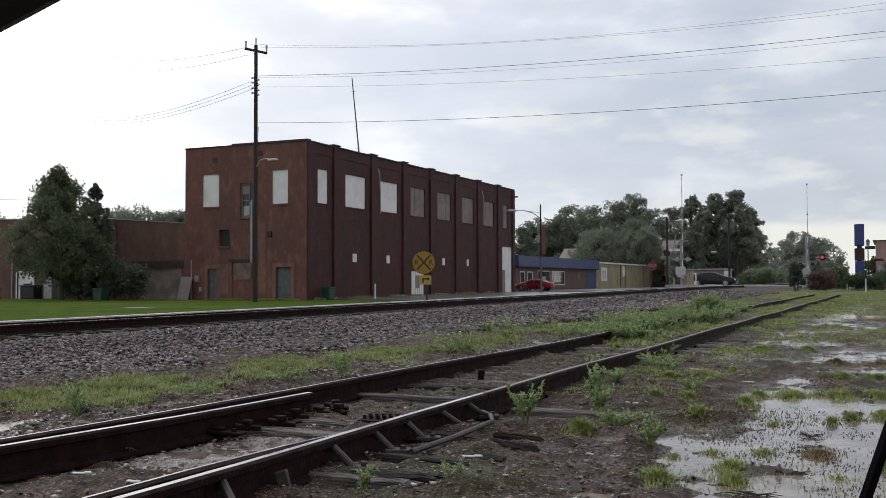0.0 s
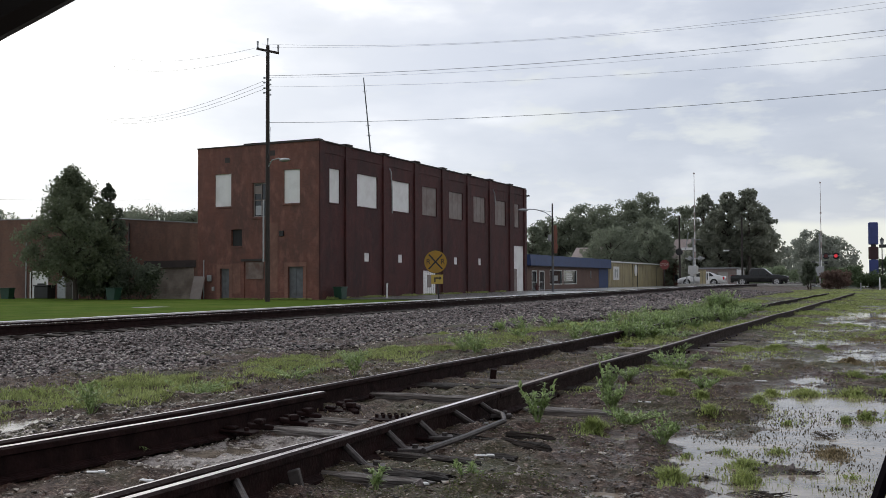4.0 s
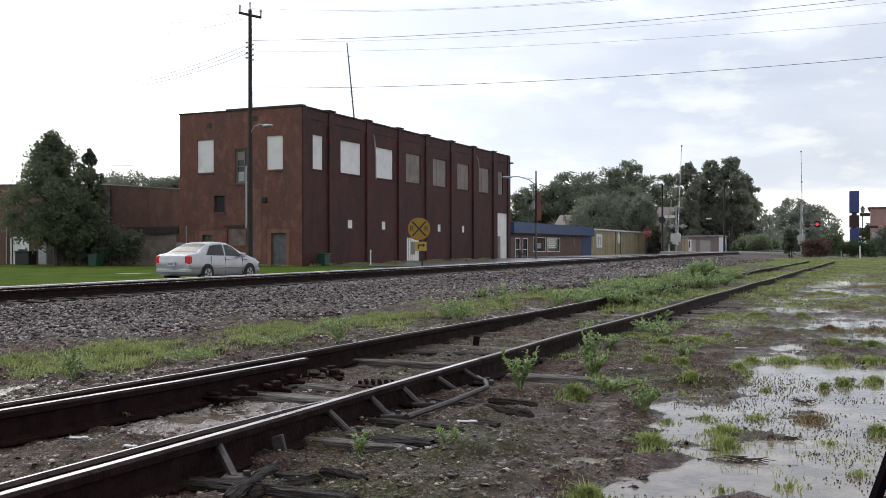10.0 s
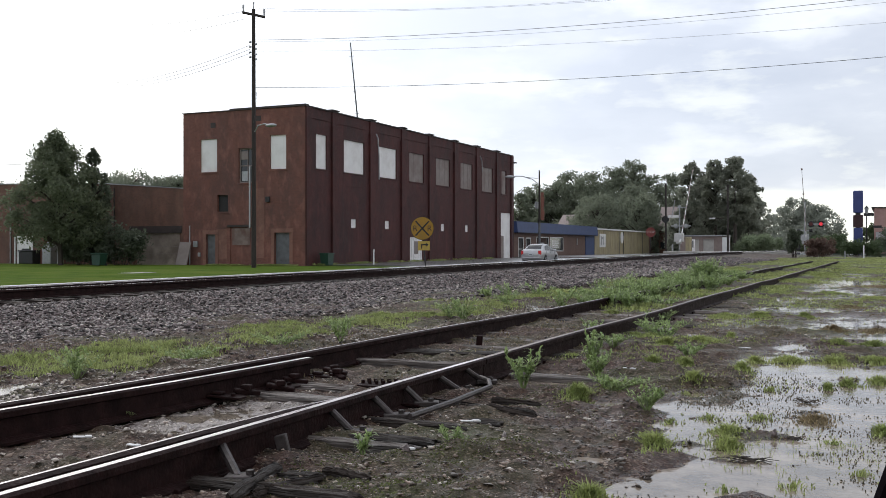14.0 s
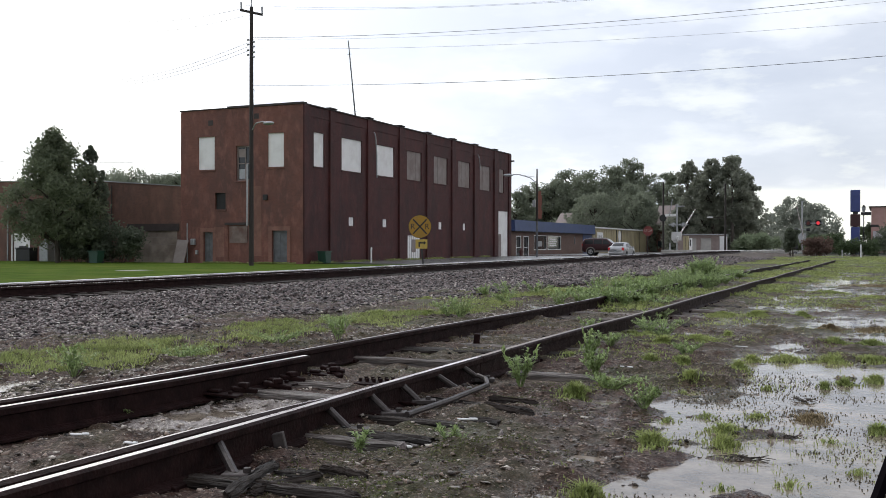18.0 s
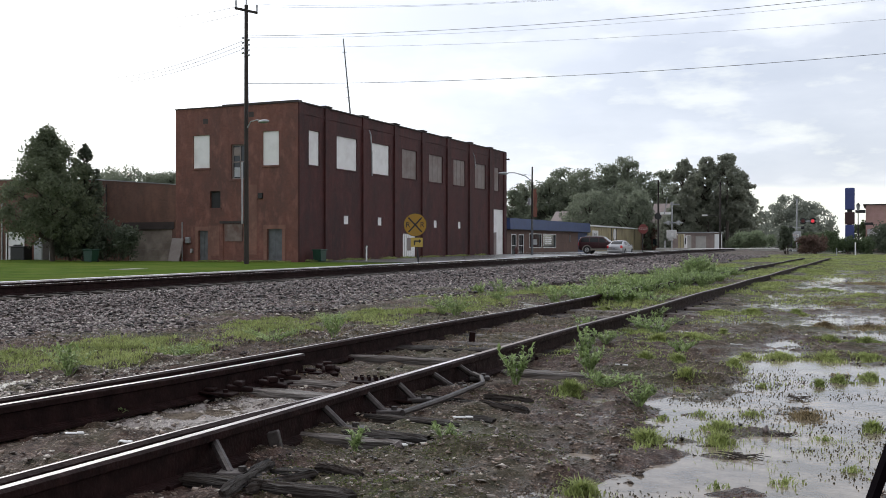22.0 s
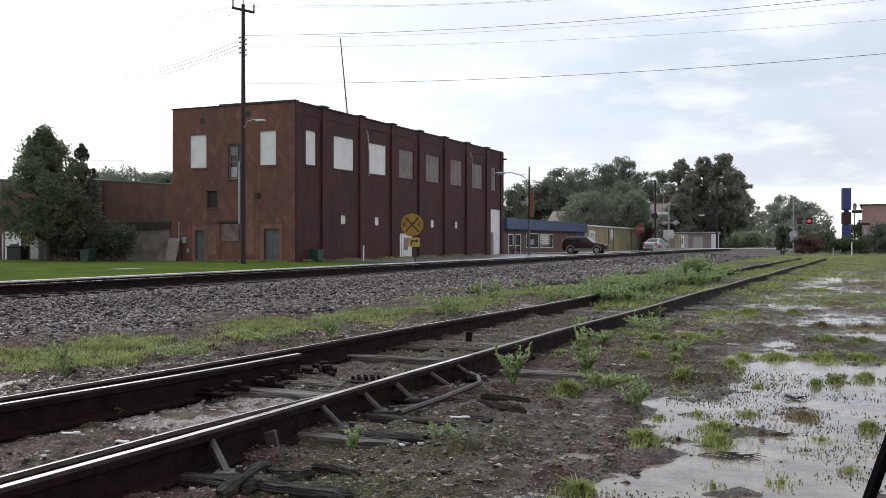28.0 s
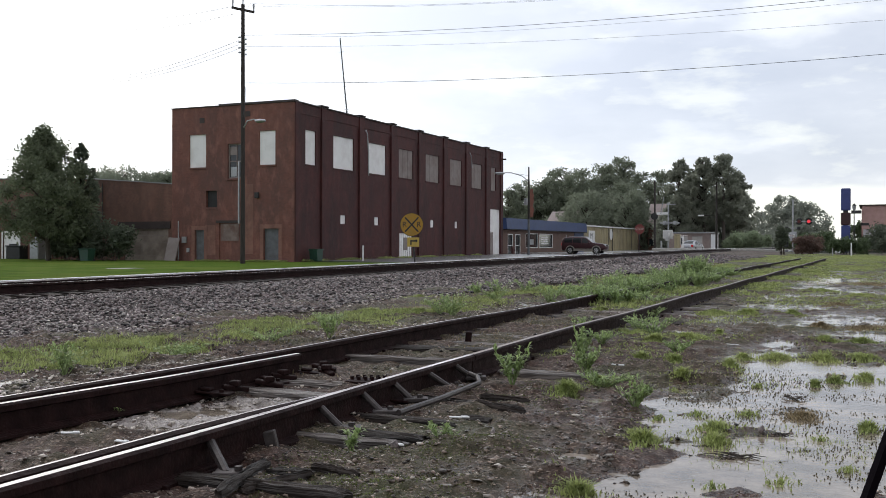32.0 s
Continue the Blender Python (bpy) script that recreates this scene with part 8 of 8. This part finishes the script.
        x, y = cx + np.cos(a) * q, cy + np.sin(a) * q * 1.6
        h = (0.02 + 0.05 * np.clip(1 - q / r, 0, 1)) * (0.45 if kind == "s" else 1) * rs.uniform(0.5, 1.1, n) * (0.6 if kind == "d" else 1.0)
        w = np.full(n, 0.0022 + 0.00032 * cy)
        for box_, vals in zip((gx, gy, gh, gw) if kind != "d" else (dx, dy, dh, dw), (x, y, h, w)):
            box_.append(vals)
    for nm, cols, m, sd, lb in (("grass", (gx, gy, gh, gw), GRASS, 68, "short bright grass tufts in the wet yard"), ("dry_grass", (dx, dy, dh, dw), GRASS_DRY, 69, "worn straw-brown grass patches in the yard")):
        x, y, h, w = map(np.concatenate, cols)
        blades(nm, x, y, np.maximum(ground_z(x, y), WATER_Z), h, w, sd, m, lb)


def weed(x, y, h, r, seed, n=70, leaf=0.045):
    """A leafy plant: stems with leaves along them."""
    rs = np.random.RandomState(seed)
    z0 = float(ground_z(x, y))
    W = thing("weed", "leafy green weed growing in the gravel", "weed", pose(x, y, z0), group="weeds")
    bm = bmesh.new()
    vs, k = [], max(5, int(n / 11))
    for i in range(k):
        a = rs.uniform(0, 6.28)
        tip = Vector((math.cos(a) * r * rs.uniform(0.2, 0.9), math.sin(a) * r * rs.uniform(0.2, 0.9), h * rs.uniform(0.6, 1.0)))
        tube(bm, [(0, 0, -0.02), tip * 0.5 + Vector((0, 0, 0.08 * h)), tip], 0.004, 4, 0.0015)
        for j in range(26):
            t = rs.uniform(0.2, 1.0)
            p = np.array(tip * t) + np.array((0, 0, 0.16 * h * t * (1 - t)))
            d = rs.normal(size=3)
            d[2] = abs(d[2]) * 0.8 - 0.1
            d /= np.linalg.norm(d)
            s = np.cross(d, (0, 0, 1.0))
            s /= max(1e-6, np.linalg.norm(s))
            L = leaf * rs.uniform(0.5, 1.15)
            up = np.array((0, 0, 0.25 * L))
            vs += [p, p + d * L * 0.5 + s * L * 0.17 + up, p + d * L, p + d * L * 0.5 - s * L * 0.17 + up]
    tagged(part("stem", bm, WEED, W), kind="stuff")
    ob = new("foliage", raw_mesh("foliage", np.array(vs), np.arange(len(vs)).reshape(-1, 4), WEED))
    ob.parent = W
    tagged(ob, kind="stuff")


def build_weeds():
    rows = [(-2.19, 6.15, 0.26, 0.16), (-2.05, 7.3, 0.3, 0.12), (-1.9, 6.9, 0.18, 0.14), (-1.65, 6.35, 0.1, 0.3), (-2.35, 10.7, 0.2, 0.4), (-2.1, 10.3, 0.2, 0.35), (-5.36, 5.45, 0.22, 0.22), (-4.94, 8.5, 0.24, 0.22), (-5.03, 11.8, 0.32, 0.28), (-5.3, 12.0, 0.2, 0.3), (-5.26, 6.5, 0.12, 0.4), (-5.3, 8.0, 0.12, 0.4),
            (-2.6, 12.6, 0.15, 0.3), (-2.1, 3.8, 0.1, 0.07), (-3.8, 4.2, 0.06, 0.1), (-1.86, 4.24, 0.1, 0.1), (-2.75, 9.9, 0.16, 0.2), (-1.5, 8.3, 0.12, 0.22), (-1.25, 5.6, 0.12, 0.14), (-2.3, 8.9, 0.12, 0.25), (-5.7, 9.8, 0.15, 0.3), (-6.3, 17.0, 0.3, 0.4), (-5.6, 15.0, 0.2, 0.4)]
    for i, (x, y, h, r) in enumerate(rows):
        weed(x, y, h, r, 200 + i, 170 if r > 0.2 else (150 if r > 0.11 else 70), 0.035 + 0.07 * min(h, 0.4))
    # the rank growth over the far rail of the siding
    rs = np.random.RandomState(77)
    for i in range(96):
        y = rs.uniform(14.6, 31)
        weed(rs.uniform(-4.7, -3.25) - 0.02 * (y - 14), y, rs.uniform(0.12, 0.42) * (1.1 if 17 < y < 25 else 0.75), rs.uniform(0.2, 0.45), 300 + i, 130, 0.075)
    for i in range(6):
        weed(-4.5 + rs.uniform(-0.32, 0.32), 26.5 + rs.uniform(-0.4, 0.4), rs.uniform(0.4, 0.72), 0.38, 500 + i, 220, 0.10)
    for i in range(9):
        weed(rs.uniform(-6.8, -4.9), rs.uniform(15, 34), rs.uniform(0.15, 0.3), 0.4, 450 + i, 80, 0.09)


def build_litter():
    for x, y, a, l in ((-2.20, 3.15, 110, 0.7), (-2.09, 3.22, 84, 0.42), (-1.97, 3.45, -6, 0.22), (-1.9, 5.12, -16, 0.34), (-2.0, 5.5, 8, 0.3)):
        me = tie_mesh(l, 0.036, 0.035, int(100 * l), 1.1)
        o = new("timber_scrap", me)
        o.matrix_basis = pose(x, y, float(ground_z(x, y)) + 0.03, 0, 4, a)
        tagged(o, "splintered dark scrap of an old railway tie", "timber scrap", group="timber scraps by the switch")
    for x, y, l in ((-2.0, 4.82, 0.07), (-1.95, 3.95, 0.05), (-1.75, 7.3, 0.06), (-1.2, 9.5, 0.07), (-3.35, 3.45, 0.05), (-3.1, 3.5, 0.04)):
        bm = boxes((-l, -0.012, 0, 0, 0.012, 0.006), (0, -0.015, 0.001, l * 0.6, 0.010, 0.010), bevel=0.002)
        o = part("paper_scrap", bm, WHITE, at=pose(x, y, float(ground_z(x, y)) + 0.012, 3, 5, x * 200 % 90))
        tagged(o, "small white scrap of litter on the gravel", "litter", group="litter scraps in the yard")

    rs = np.random.RandomState(91)
    for x, y, r in ((-0.57, 4.57, 0.12), (-0.46, 6.43, 0.09), (-0.42, 5.15, 0.05), (-1.2, 5.15, 0.08)):
        bm = bmesh.new()
        for k in range(18):
            a, w = rs.uniform(-0.9, 0.9) + (3.14 if k % 2 else 0), r * rs.uniform(0.5, 1.3)
            c = Vector((rs.uniform(-0.3, 0.3) * r, rs.uniform(-0.3, 0.3) * r, 0.004))
            tube(bm, [c, c + Vector((math.cos(a) * w * 0.5, math.sin(a) * w * 0.5, rs.uniform(0.004, 0.018))), c + Vector((math.cos(a) * w, math.sin(a) * w, rs.uniform(0, 0.012)))], 0.0026, 5, 0.0015)
        o = part("twigs", bm, BARK, at=pose(x, y, max(float(ground_z(x, y)), WATER_Z)))
        tagged(o, "small tangle of dark wet twigs in the puddle", "twigs", kind="stuff")
    x, y, s = np.array([-0.52, -1.93, -1.66]), np.array([5.16, 3.9, 4.4]), np.array([0.026, 0.03, 0.028])
    for i in range(3):
        o = rocks("stone", x[i:i + 1] * 0, y[i:i + 1] * 0, s[i:i + 1] * 0.3, s[i:i + 1], 60 + i, STONE, "dark angular stone lying in the wet yard", "stone")
        o.matrix_basis = pose(float(x[i]), float(y[i]), max(float(ground_z(x[i], y[i])), WATER_Z))
        tagged(o, kind="thing")


build_litter()
build_stones()
build_grass()
build_weeds()
motions()
